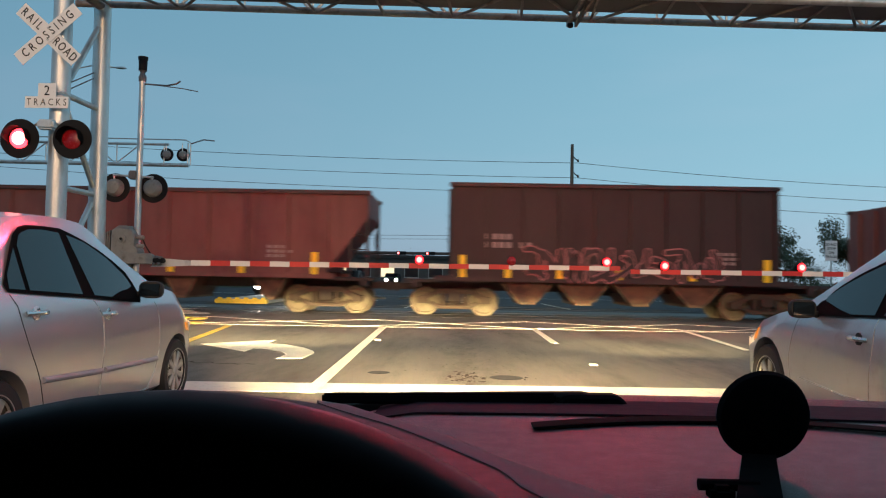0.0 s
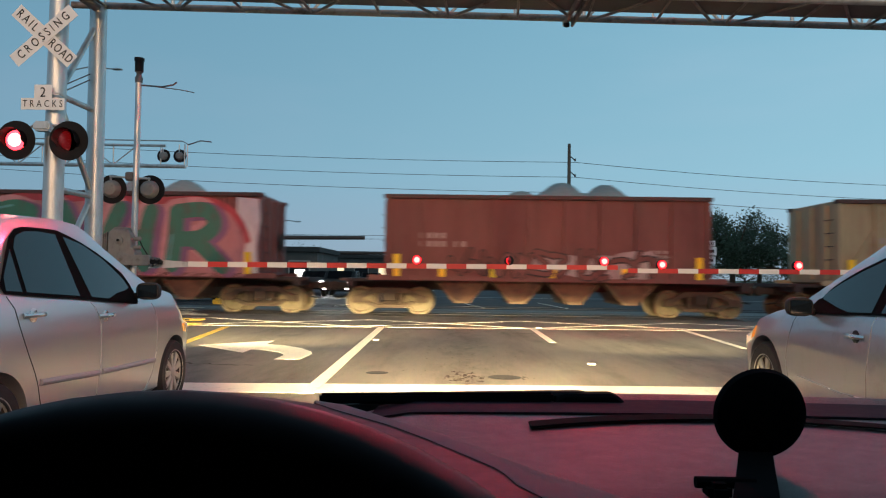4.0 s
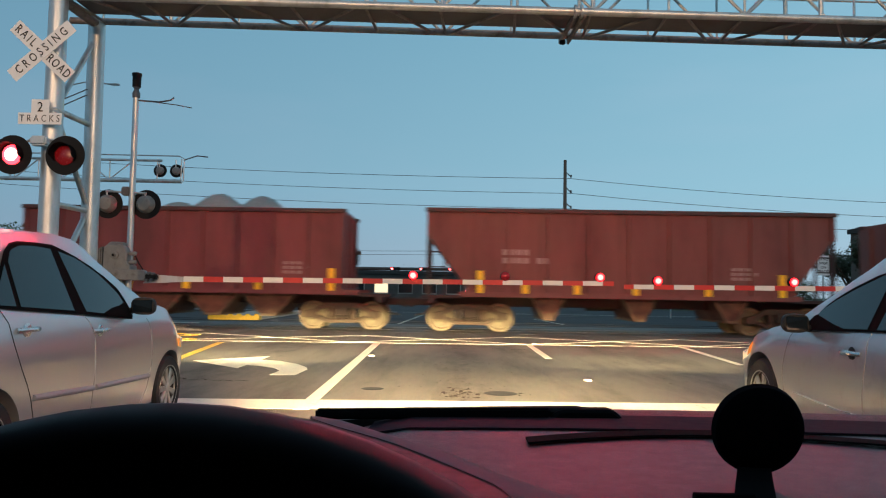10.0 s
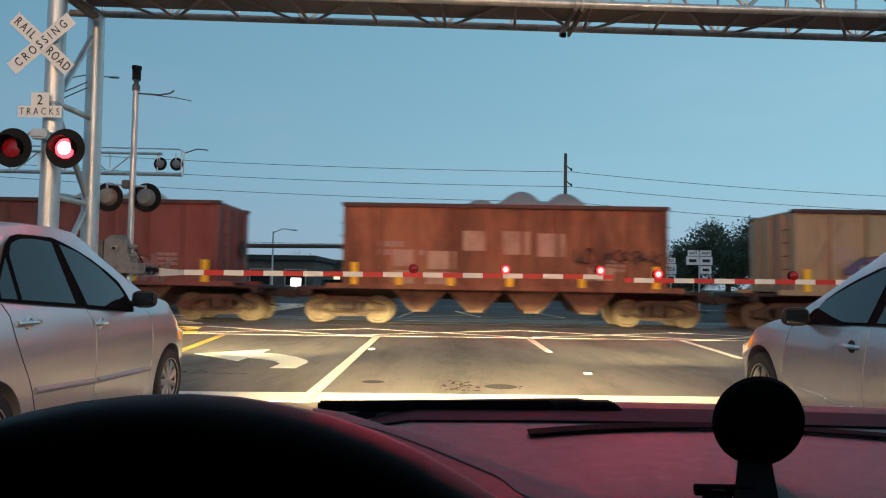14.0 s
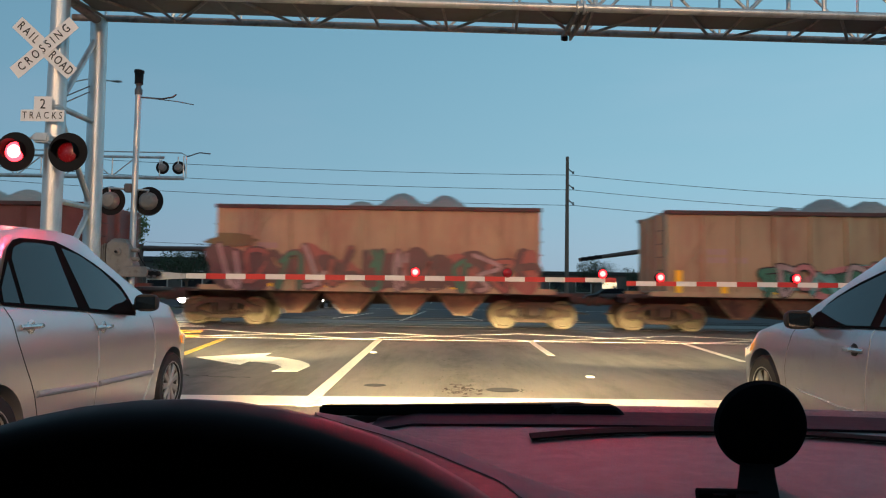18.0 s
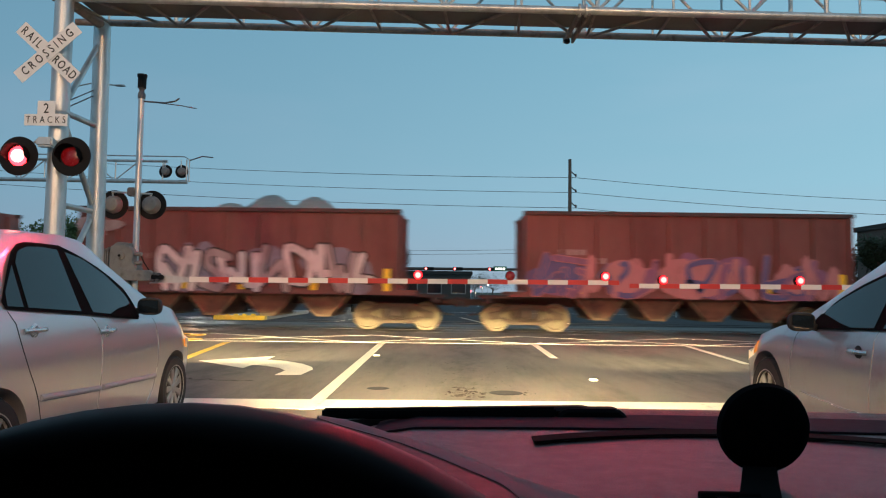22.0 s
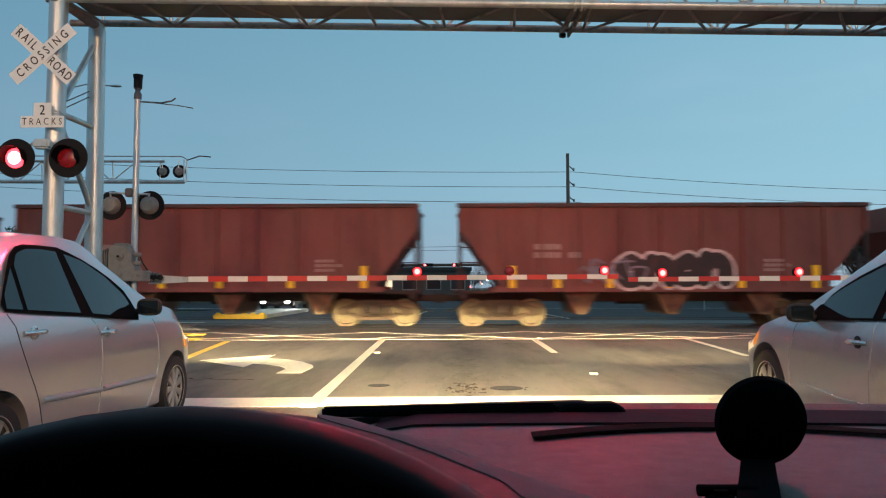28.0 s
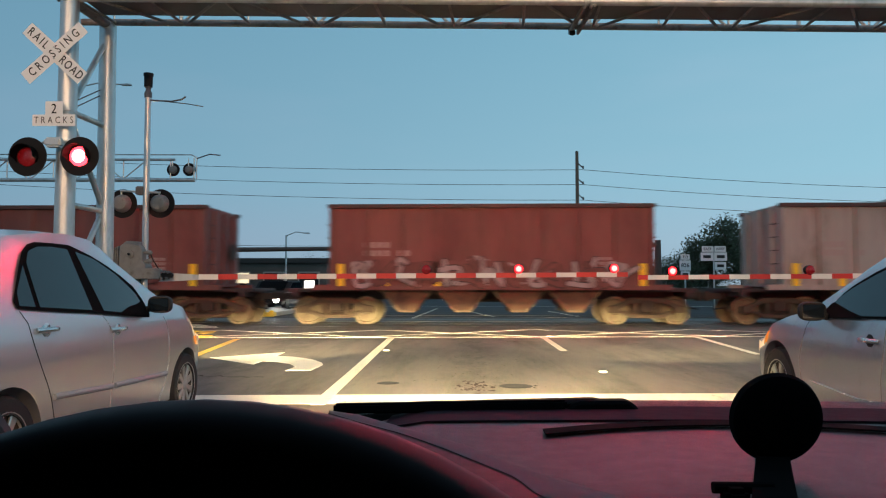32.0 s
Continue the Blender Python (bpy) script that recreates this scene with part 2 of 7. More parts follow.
RED_ON = mat("lit_red_lens", (0.3, 0.01, 0.01), 0.3, vary=0, emit=(1.0, 0.020, 0.030), power=12.0)
RED_BOOST = mat("boosted_red_lens", (0.3, 0.01, 0.01), 0.3, vary=0, emit=(1.0, 0.02, 0.05), power=800.0)
# Rear lenses far brighter than the fronts, to redden the train.
RED_REAR_BOOST = mat("boosted_red_rear_lens", (0.3, 0.01, 0.01), 0.3, vary=0, emit=(1.0, 0.02, 0.04), power=400.0)
RED_CORE = mat("lit_red_core", (0.4, 0.1, 0.1), 0.3, vary=0, emit=(1.0, 0.42, 0.36), power=8.0)
GATE_RED = mat("lit_gate_lens", (0.3, 0.01, 0.01), 0.3, vary=0, emit=(1.0, 0.004, 0.010), power=4.0)
GATE_GLOW = mat("gate_glow_ring", (0.3, 0.01, 0.01), 0.3, vary=0, emit=(1.0, 0.035, 0.04), power=6.0)
GATE_CORE = mat("lit_gate_core", (0.4, 0.1, 0.1), 0.3, vary=0, emit=(1.0, 0.14, 0.12), power=7.0)
GATE_REAR_BOOST = mat("boosted_gate_rear_lens", (0.3, 0.01, 0.01), 0.3, vary=0, emit=(1.0, 0.012, 0.03), power=420.0)
CAST = mat("cast_grey_case", (0.21, 0.21, 0.205), 0.6, metal=0.2, vary=0.25, scale=9, bump=0.15, bump_scale=40, second=(0.12, 0.11, 0.10), amount=0.2, second_scale=6)
RED_OFF = mat("dark_red_lens", (0.27, 0.008, 0.014), 0.25, vary=0.2, scale=30, coat=0.2)
RED_FAR = mat("red_signal_glow", (0.3, 0.01, 0.01), 0.3, vary=0, emit=(1.0, 0.10, 0.10), power=9.0)
HEAD_ON = mat("lit_headlight", (0.8, 0.8, 0.8), 0.2, vary=0, emit=(1.0, 0.96, 0.86), power=90.0)
LAMP_DIM = mat("lit_marker_lamp", (0.8, 0.7, 0.5), 0.2, vary=0, emit=(1.0, 0.75, 0.4), power=6.0)
LAMP_COOL = mat("lit_cool_lamp", (0.8, 0.8, 0.8), 0.2, vary=0, emit=(0.75, 1.0, 0.95), power=7.0)
SILVER = mat("silver_paint", (0.50, 0.50, 0.52), 0.30, metal=0.7, vary=0.0, coat=0.9, coat_rough=0.12)
SILVER_B = mat("silver_paint_dusty", (0.40, 0.42, 0.46), 0.34, metal=0.65, vary=0.06, scale=3, coat=0.8, second=(0.33, 0.335, 0.36), amount=0.15, second_scale=5)
GLASS = mat("tinted_glass", (0.008, 0.013, 0.018), 0.05, vary=0, ior=1.54)
CHROME = mat("chrome", (0.68, 0.67, 0.67), 0.28, metal=1.0, vary=0.05)
ALLOY = mat("alloy_rim", (0.50, 0.49, 0.47), 0.35, metal=0.8, vary=0.12, scale=20)
HEAD_LENS = mat("headlight_lens", (0.75, 0.70, 0.62), 0.12, vary=0.1, coat=0.8, emit=(1.0, 0.72, 0.38), power=0.9)
AMBER = mat("amber_lens", (0.7, 0.22, 0.03), 0.2, vary=0.1, coat=0.6, emit=(1.0, 0.35, 0.05), power=0.5)
CHUTE = mat("dusty_oxide_steel", (0.15, 0.085, 0.05), 0.75, vary=0.35, scale=5, bump=0.2, second=(0.06, 0.032, 0.024), amount=0.5, second_scale=2)
RUSTY = mat("oxide_red_steel", (0.185, 0.074, 0.062), 0.62, vary=0.3, scale=2.2, bump=0.15, bump_scale=25, second=(0.135, 0.048, 0.043), amount=0.38, second_scale=1.1, spread=0.05, stretch=(1, 1, 0.35), streak=0.5)
RUSTY_D = mat("dark_oxide_steel", (0.034, 0.021, 0.022), 0.6, vary=0.3, scale=2.2, bump=0.15, bump_scale=25, second=(0.022, 0.015, 0.016), amount=0.3, second_scale=1.1, stretch=(1, 1, 0.35), streak=0.5)
RUSTY_M = mat("maroon_oxide_steel", (0.19, 0.060, 0.057), 0.62, vary=0.3, scale=2.2, bump=0.15, bump_scale=25, second=(0.12, 0.044, 0.041), amount=0.38, second_scale=1.1, stretch=(1, 1, 0.35), streak=0.5)
RUSTY_O = mat("orange_rust_steel", (0.30, 0.15, 0.075), 0.7, vary=0.35, scale=1.8, bump=0.2, bump_scale=25, second=(0.13, 0.06, 0.035), amount=0.5, second_scale=1.0, stretch=(1, 1, 0.35), streak=0.5)
BEIGE = mat("beige_wagon_paint", (0.37, 0.315, 0.195), 0.62, vary=0.15, scale=2.0, bump=0.12, bump_scale=25, second=(0.30, 0.20, 0.13), amount=0.3, second_scale=1.2, spread=0.08, stretch=(1, 1, 0.35), streak=0.5)
GREY_W = mat("grey_wagon_paint", (0.36, 0.33, 0.30), 0.62, vary=0.15, scale=2.0, bump=0.12, bump_scale=25, second=(0.22, 0.18, 0.15), amount=0.3, second_scale=1.2, stretch=(1, 1, 0.35), streak=0.5)
DIRT = mat("brake_dust_steel", (0.080, 0.056, 0.036), 0.75, vary=0.35, scale=8, bump=0.2, second=(0.055, 0.036, 0.026), amount=0.42, second_scale=3)
DIRT_D = mat("grimy_steel", (0.050, 0.036, 0.028), 0.75, vary=0.4, scale=8, bump=0.2)
WHEEL_D = mat("dusty_wheel_steel", (0.155, 0.128, 0.075), 0.65, vary=0.35, scale=6, second=(0.10, 0.07, 0.045), amount=0.35, second_scale=4)
RIM_D = mat("dark_rim_steel", (0.075, 0.040, 0.036), 0.6, vary=0.3, scale=3, second=(0.04, 0.025, 0.022), amount=0.3, second_scale=2)
DUST = mat("pale_stone_dust", (0.20, 0.145, 0.085), 0.85, vary=0.4, scale=7, second=(0.07, 0.045, 0.03), amount=0.4, second_scale=3)
SAND = mat("crushed_stone_load", (0.30, 0.30, 0.275), 0.95, vary=0.3, scale=9, bump=0.8, bump_scale=25)
RAIL = mat("rail_steel", (0.030, 0.026, 0.024), 0.75, metal=0.2, vary=0.2, scale=10)
BARK = mat("bark", (0.10, 0.075, 0.055), 0.9, vary=0.35, scale=12, bump=0.6, bump_scale=30)
LEAF = mat("leaf_green", (0.045, 0.085, 0.028), 0.6, vary=0.4, scale=3, spread=0.2)
LEAF_D = mat("leaf_dark", (0.028, 0.048, 0.022), 0.65, vary=0.4, scale=3)
STUCCO = mat("pale_stucco", (0.10, 0.088, 0.078), 0.85, vary=0.12, scale=1.2, bump=0.2, second=(0.15, 0.13, 0.12), amount=0.25, second_scale=0.4)
STUCCO_D = mat("brown_stucco", (0.13, 0.10, 0.085), 0.85, vary=0.15, scale=1.2, bump=0.2)
ROOFING = mat("roofing_felt", (0.05, 0.048, 0.046), 0.9, vary=0.2, scale=2)
MAST_BR = mat("brown_mast_paint", (0.085, 0.060, 0.050), 0.5, vary=0.2, scale=5)
WOOD_P = mat("weathered_pole_wood", (0.17, 0.13, 0.10), 0.85, vary=0.3, scale=10, bump=0.4, stretch=(1, 1, 0.1))
WIRE = mat("wire", (0.03, 0.03, 0.032), 0.6, vary=0)
DASH = mat("dash_vinyl", (0.030, 0.027, 0.032), 0.44, vary=0.2, scale=60, bump=0.25, bump_scale=700)
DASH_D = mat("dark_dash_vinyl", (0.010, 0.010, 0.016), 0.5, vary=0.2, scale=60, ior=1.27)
VOID = mat("deep_black_plastic", (0.006, 0.006, 0.007), 0.8, vary=0.2, scale=40, ior=1.08)
DASH_STREAK = mat("streak_vinyl", (0.100, 0.084, 0.092), 0.6, vary=0.1, scale=60, ior=1.22)
DASH_SHADE = mat("dash_shade_vinyl", (0.020, 0.016, 0.024), 0.7, vary=0.2, scale=60, ior=1.1)
MOULD = mat("moulding_paint", (0.33, 0.325, 0.345), 0.5, metal=0.3, vary=0.06, scale=4)
CABIN = mat("cabin_fabric", (0.05, 0.05, 0.052), 0.9, vary=0.2, scale=40)
LIT_WIN = mat("lit_window", (0.6, 0.5, 0.35), 0.4, vary=0.1, emit=(1.0, 0.80, 0.5), power=1.2)
DARK_WIN = mat("dark_window", (0.02, 0.022, 0.026), 0.1, vary=0)
SHOP_SIGN = mat("lit_shop_sign", (0.8, 0.8, 0.8), 0.4, vary=0, emit=(1.0, 0.93, 0.85), power=2.0)


def paint(name, tone, worn=0.3):
    return mat(name, tone, 0.6, vary=0.2, scale=5, second=tuple(c * 0.45 + r * 0.55 for c, r in zip(tone, (0.13, 0.045, 0.04))), amount=worn, second_scale=2.2, stretch=(1, 1, 0.5))


G_WHITE = paint("spray_white", (0.62, 0.58, 0.56))
G_PINK = paint("spray_pink", (0.45, 0.20, 0.20), 0.2)
G_GREEN = paint("spray_green", (0.045, 0.19, 0.125))
G_BLUE = paint("spray_blue", (0.10, 0.10, 0.23), 0.25)
G_BLACK = paint("spray_black", (0.02, 0.02, 0.022))
G_TEAL = paint("spray_teal", (0.12, 0.36, 0.34))
G_YELL = paint("spray_yellow", (0.55, 0.42, 0.10))
G_PURP = paint("spray_purple", (0.22, 0.11, 0.20), 0.25)
G_RED = paint("spray_red", (0.42, 0.06, 0.07))
G_PALE = paint("spray_faded_white", (0.36, 0.31, 0.30), 0.4)
G_PINK2 = paint("spray_light_pink", (0.55, 0.27, 0.27), 0.2)
G_LIME = paint("spray_lime", (0.36, 0.40, 0.12))
G_TAN = paint("patch_tan", (0.42, 0.33, 0.24), 0.35)
G_SMOKE = paint("spray_smoke_brown", (0.11, 0.085, 0.075), 0.3)
G_RUSE = paint("spray_brick", (0.30, 0.13, 0.10), 0.3)
G_OLIVE = paint("spray_olive", (0.16, 0.15, 0.07), 0.3)
G_SLATE = paint("spray_slate", (0.20, 0.20, 0.25), 0.3)
STENCIL = mat("stencil_paint", (0.36, 0.29, 0.27), 0.6, vary=0.25, scale=30)
TAR = mat("tar", (0.060, 0.050, 0.042), 0.8, vary=0.3, scale=20, ior=1.1)
EDGE_GLINT = mat("panel_edge_glint", (0.80, 0.77, 0.72), 0.25, metal=0.7, vary=0.1)
SEAM = mat("panel_gap", (0.05, 0.05, 0.055), 0.6, vary=0)
STAIN = mat("oil_stain", (0.112, 0.098, 0.080), 0.8, vary=0.3, scale=12, ior=1.1)

# ---- mesh helpers ----
def add_box(bm, sx, sy, sz, at=(0, 0, 0), turn=None, bevel=0.0):
    m = Matrix.Translation(at) @ (turn.to_4x4() if turn else Matrix()) @ Matrix.Diagonal((sx, sy, sz, 1))
    made = bmesh.ops.create_cube(bm, size=1.0, matrix=m)["verts"]
    if bevel:
        edges = list({e for v in made for e in v.link_edges})
        bmesh.ops.bevel(bm, geom=edges, offset=bevel, segments=2, affect="EDGES", clamp_overlap=True)
    return bm


def box(sx, sy, sz, at=(0, 0, 0), turn=None, bevel=0.0):
    return add_box(bmesh.new(), sx, sy, sz, at, turn, bevel)


def add_rod(bm, a, b, r, r2=None, seg=10):
    a, b = Vector(a), Vector(b)
    d = b - a
    m = Matrix.Translation((a + b) / 2) @ d.to_track_quat("Z", "Y").to_matrix().to_4x4()
    bmesh.ops.create_cone(bm, cap_ends=True, segments=seg, radius1=r, radius2=r if r2 is None else r2, depth=d.length, matrix=m)
    return bm


def rod(a, b, r, r2=None, seg=10):
    return add_rod(bmesh.new(), a, b, r, r2, seg)


def tube(points, r, seg=8):
    """A round bar along a line of points."""
    bm = bmesh.new()
    rings = []
    pts = [Vector(p) for p in points]
    for i, p in enumerate(pts):
        d = (pts[min(i + 1, len(pts) - 1)] - pts[max(i - 1, 0)]).normalized()
        q = d.to_track_quat("Z", "Y")
        rings.append([bm.verts.new(p + q @ Vector((r * math.cos(2 * math.pi * k / seg), r * math.sin(2 * math.pi * k / seg), 0))) for k in range(seg)])
    for a, b in zip(rings, rings[1:]):
        for k in range(seg):
            bm.faces.new((a[k], a[(k + 1) % seg], b[(k + 1) % seg], b[k]))
    bm.faces.new(rings[0][::-1])
    bm.faces.new(rings[-1])
    return bm


def prism(outline, depth, axis="y", bevel=0.0):
    """A plate with the given outline, (a, b) pairs; axis is the way of its thickness, from 0 to depth."""
    bm = bmesh.new()
    place = {"x": lambda a, b, c: (c, a, b), "y": lambda a, b, c: (a, c, b), "z": lambda a, b, c: (a, b, c)}[axis]
    lo = [bm.verts.new(place(a, b, 0)) for a, b in outline]
    hi = [bm.verts.new(place(a, b, depth)) for a, b in outline]
    bm.faces.new(lo)
    bm.faces.new(hi[::-1])
    n = len(lo)
    for i in range(n):
        bm.faces.new((lo[i], hi[i], hi[(i + 1) % n], lo[(i + 1) % n]))
    bmesh.ops.recalc_face_normals(bm, faces=bm.faces)
    if bevel:
        bmesh.ops.bevel(bm, geom=bm.edges[:], offset=bevel, segments=1, affect="EDGES", clamp_overlap=True)
    return bm


def lathe(profile, seg=24, axis="z", caps=True):
    """A turned shape from (radius, height) pairs."""
    bm = bmesh.new()
    rings = []
    for r, h in profile:
        ring = []
        for k in range(seg):
            a = 2 * math.pi * k / seg
            x, y = r * math.cos(a), r * math.sin(a)
            ring.append(bm.verts.new({"z": (x, y, h), "y": (x, h, y), "x": (h, x, y)}[axis]))
        rings.append(ring)
    for a, b in zip(rings, rings[1:]):
        for k in range(seg):
            bm.faces.new((a[k], a[(k + 1) % seg], b[(k + 1) % seg], b[k]))
    if caps and profile[0][0] > 1e-4:
        bm.faces.new(rings[0][::-1])
    if caps and profile[-1][0] > 1e-4:
        bm.faces.new(rings[-1])
    bmesh.ops.remove_doubles(bm, verts=bm.verts[:], dist=1e-5)
    bmesh.ops.recalc_face_normals(bm, faces=bm.faces)
    return bm


def moved(bm, m):
    bm.transform(m)
    return bm


def mesh_of(name, bm, materials, smooth=False):
    me = bpy.data.meshes.new(name)
    bm.to_mesh(me)
    bm.free()
    for m in materials if isinstance(materials, (list, tuple)) else [materials]:
        me.materials.append(m)
    if smooth:
        for p in me.polygons:
            p.use_smooth = True
        me.set_sharp_from_angle(angle=radians(35))
    return me


def part(name, bm, material, parent, label="", smooth=False, at=None):
    """One mesh under a thing or a part. bm: a bmesh, or a mesh that is shared."""
    me = bm if isinstance(bm, bpy.types.Mesh) else mesh_of(name, bm, material, smooth)
    ob = new(name, me)
    ob.parent = parent
    if at is not None:
        ob.matrix_basis = at if isinstance(at, Matrix) else Matrix.Translation(at)
    return tagged(ob, label)


def thing(name, label, category, at=(0, 0, 0), group="", kind=""):
    ob = new(name)
    ob.empty_display_size = 0.2
    ob.matrix_basis = at if isinstance(at, Matrix) else Matrix.Translation(at)
    return tagged(ob, label, category, group, kind)


def solid(name, bm, material, label, category="", kind="", group="", smooth=False, at=None):
    ob = new(name, mesh_of(name, bm, material, smooth))
    if at is not None:
        ob.matrix_basis = at if isinstance(at, Matrix) else Matrix.Translation(at)
    return tagged(ob, label, category, group, kind)


def words(text, size, thick=0.004, bold=0.0, spacing=1.0, align="CENTER"):
    """A mesh of letters in the XZ plane, facing -y, centred."""
    cu = bpy.data.curves.new("letters", "FONT")
    cu.body, cu.size, cu.extrude, cu.align_x, cu.align_y, cu.offset, cu.space_character = text, size, thick / 2, align, "CENTER", bold, spacing
    cu.resolution_u = 3
    ob = bpy.data.objects.new("letters", cu)
    scene.collection.objects.link(ob)
    me = bpy.data.meshes.new_from_object(ob.evaluated_get(bpy.context.evaluated_depsgraph_get()))
    bpy.data.objects.remove(ob)
    bm = bmesh.new()
    bm.from_mesh(me)
    bpy.data.meshes.remove(me)
    return moved(bm, pose(0, 0, 0, 90, 0, 0))


def flat(outline, z=0.004, thick=0.004):
    """Road paint: a thin slab on the ground."""
    return moved(prism(outline, thick, "z"), Matrix.Translation((0, 0, z)))


def strip(a, b, w):
    """The outline of a painted line from a to b."""
    a, b = Vector(a), Vector(b)
    n = Vector((-(b - a).y, (b - a).x)).normalized() * w / 2
    return [tuple(a + n), tuple(a - n), tuple(b - n), tuple(b + n)]


# ---- ground, road and track ----
TRACK_Y = 23.15
solid("ground", box(1600, 1600, 0.2, (0, 500, -0.13)), EARTH, "dark grass and dirt ground reaching the horizon", "ground", "structure")
solid("road", box(24, 90, 0.05, (2.0, -24.0, -0.025)), ASPHALT, "grey asphalt road with dark tyre stains", "road", "structure")
solid("road", box(30, 300, 0.05, (2.0, 176.3, -0.025)), ASPHALT_FAR, "worn pale asphalt road beyond the tracks", "road", "structure")
solid("road", box(400, 17.5, 0.05, (0, 47, -0.019)), ASPHALT_FAR, "worn pale asphalt cross street beyond the tracks", "road", "structure")
solid("crossing", box(26, 5.28, 0.05, (2.0, 23.65, -0.023)), CROSSING, "dark concrete and rubber level crossing panels", "crossing", "structure")
for side in (-1, 1):
    solid("track_bed", box(700, 7.5, 0.12, (side * 361 + 2, 24.5, -0.075)), BALLAST, "grey crushed stone track bed", "track bed", "structure")
for y in (TRACK_Y - 0.755, TRACK_Y + 0.755, TRACK_Y + 4.0, TRACK_Y + 5.5):
    solid("rail", box(1420, 0.07, 0.16, (2, y, -0.068), bevel=0.01), RAIL, "worn steel rail set flush in the crossing", "rail", "structure")

# road paint
def line(name, outline, m, label):
    return solid(name, flat(outline), m, label, "road marking", "structure")

line("stop_line", [(-8.0, 6.97), (6.6, 7.68), (6.6, 8.30), (-8.0, 7.56)], PAINT_W, "worn white stop line across the lanes")
line("lane_line", strip((-1.46, 7.20), (-1.65, 16.55), 0.15), PAINT_W, "solid white lane line").location.z = 0.005
line("lane_line", strip((1.83, 13.3), (1.84, 16.9), 0.13), PAINT_W, "short white lane line")
line("lane_line", strip((5.10, 12.7), (5.42, 17.1), 0.13), PAINT_W, "white lane line")
line("edge_line", strip((-4.45, 11.2), (-5.06, 16.0), 0.15), PAINT_Y, "solid yellow edge line")
# left-turn arrow
arrow = [(-4.21, 11.88), (-3.19, 12.86), (-3.17, 12.20), (-2.81, 12.03), (-2.44, 11.62), (-2.19, 11.14), (-2.12, 10.85), (-2.15, 10.12), (-2.50, 10.08), (-2.48, 10.62), (-2.65, 10.98), (-2.94, 11.26), (-3.18, 11.36), (-3.18, 10.88)]
line("turn_arrow", arrow, PAINT_W, "white painted left-turn arrow")
# the zone that a train sweeps: a border and a row of long crosses
near = lambda x: 16.72 + 0.055 * x
far = lambda x: 19.35 + 0.055 * x
line("zone_line", strip((-6.0, near(-6.0)), (14, near(14)), 0.10), PAINT_W, "thin white line before the tracks")
xs = [-10.6 + 4.15 * i for i in range(7)]
for i, (a, b) in enumerate(zip(xs, xs[1:])):
    p, q = (near, far) if i % 2 else (far, near)
    line("zone_cross", [(x, y + 0.002 * i) for x, y in strip((a, p(a) + 0.12), (b, q(b) + (0.12 if q is near else 0)), 0.12)], PAINT_W, "white crosshatch line before the tracks")
    p, q = q, p
    ob = line("zone_cross", strip((a, p(a) + 0.12), (b, q(b) + 0.12), 0.12), PAINT_W, "white crosshatch line before the tracks")
    ob.location.z += 0.004
# reflective studs, lids and seams in the road
for x, y in ((-1.42, 13.25), (1.92, 10.05), (-1.25, 7.4), (2.0, 17.0)):
    solid("road_stud", box(0.11, 0.10, 0.02, (x, y, 0.012), bevel=0.006), PAINT_W, "white raised road stud", "road stud")
solid("manhole_cover", lathe([(0, 0.004), (0.15, 0.004), (0.16, 0.002), (0.19, 0.002), (0.20, 0.0)], 28), BLACK, "dark iron manhole cover in the road", "manhole cover", at=(0.62, 8.67, 0.001))
solid("manhole_cover", lathe([(0, 0.004), (0.11, 0.004), (0.12, 0.002), (0.14, 0.0)], 24), BLACK, "small dark valve lid in the road", "manhole cover", at=(-0.93, 8.9, 0.001))


def crack(x0, y0, x1, y1, seed, wide=0.022):
    rnd = random.Random(seed)
    bm = bmesh.new()
    pts = [(x0 + (x1 - x0) * k / 14 + rnd.uniform(-0.05, 0.05), y0 + (y1 - y0) * k / 14 + rnd.uniform(-0.07, 0.07)) for k in range(15)]
    for a, b in zip(pts, pts[1:]):
        w = wide * rnd.uniform(0.4, 1.3)
        d = Vector((b[0] - a[0], b[1] - a[1])).normalized() * w
        bm.faces.new([bm.verts.new((x, y, 0.0025)) for x, y in ((a[0] - d.y, a[1] + d.x), (a[0] + d.y, a[1] - d.x), (b[0] + d.y, b[1] - d.x), (b[0] - d.y, b[1] + d.x))])
    bmesh.ops.solidify(bm, geom=bm.faces[:], thickness=-0.002)
    bmesh.ops.recalc_face_normals(bm, faces=bm.faces)
    return solid("road_crack", bm, TAR, "dark irregular crack in the asphalt", "crack", "structure")


for k, (x0, y0, x1, y1) in enumerate(((-3.2, 16.0, 0.4, 16.25), (2.9, 16.3, 6.5, 16.6), (0.9, 15.5, 1.7, 15.4), (-3.9, 9.6, -2.6, 9.4))):
    crack(x0, y0, x1, y1, 200 + k, 0.018)


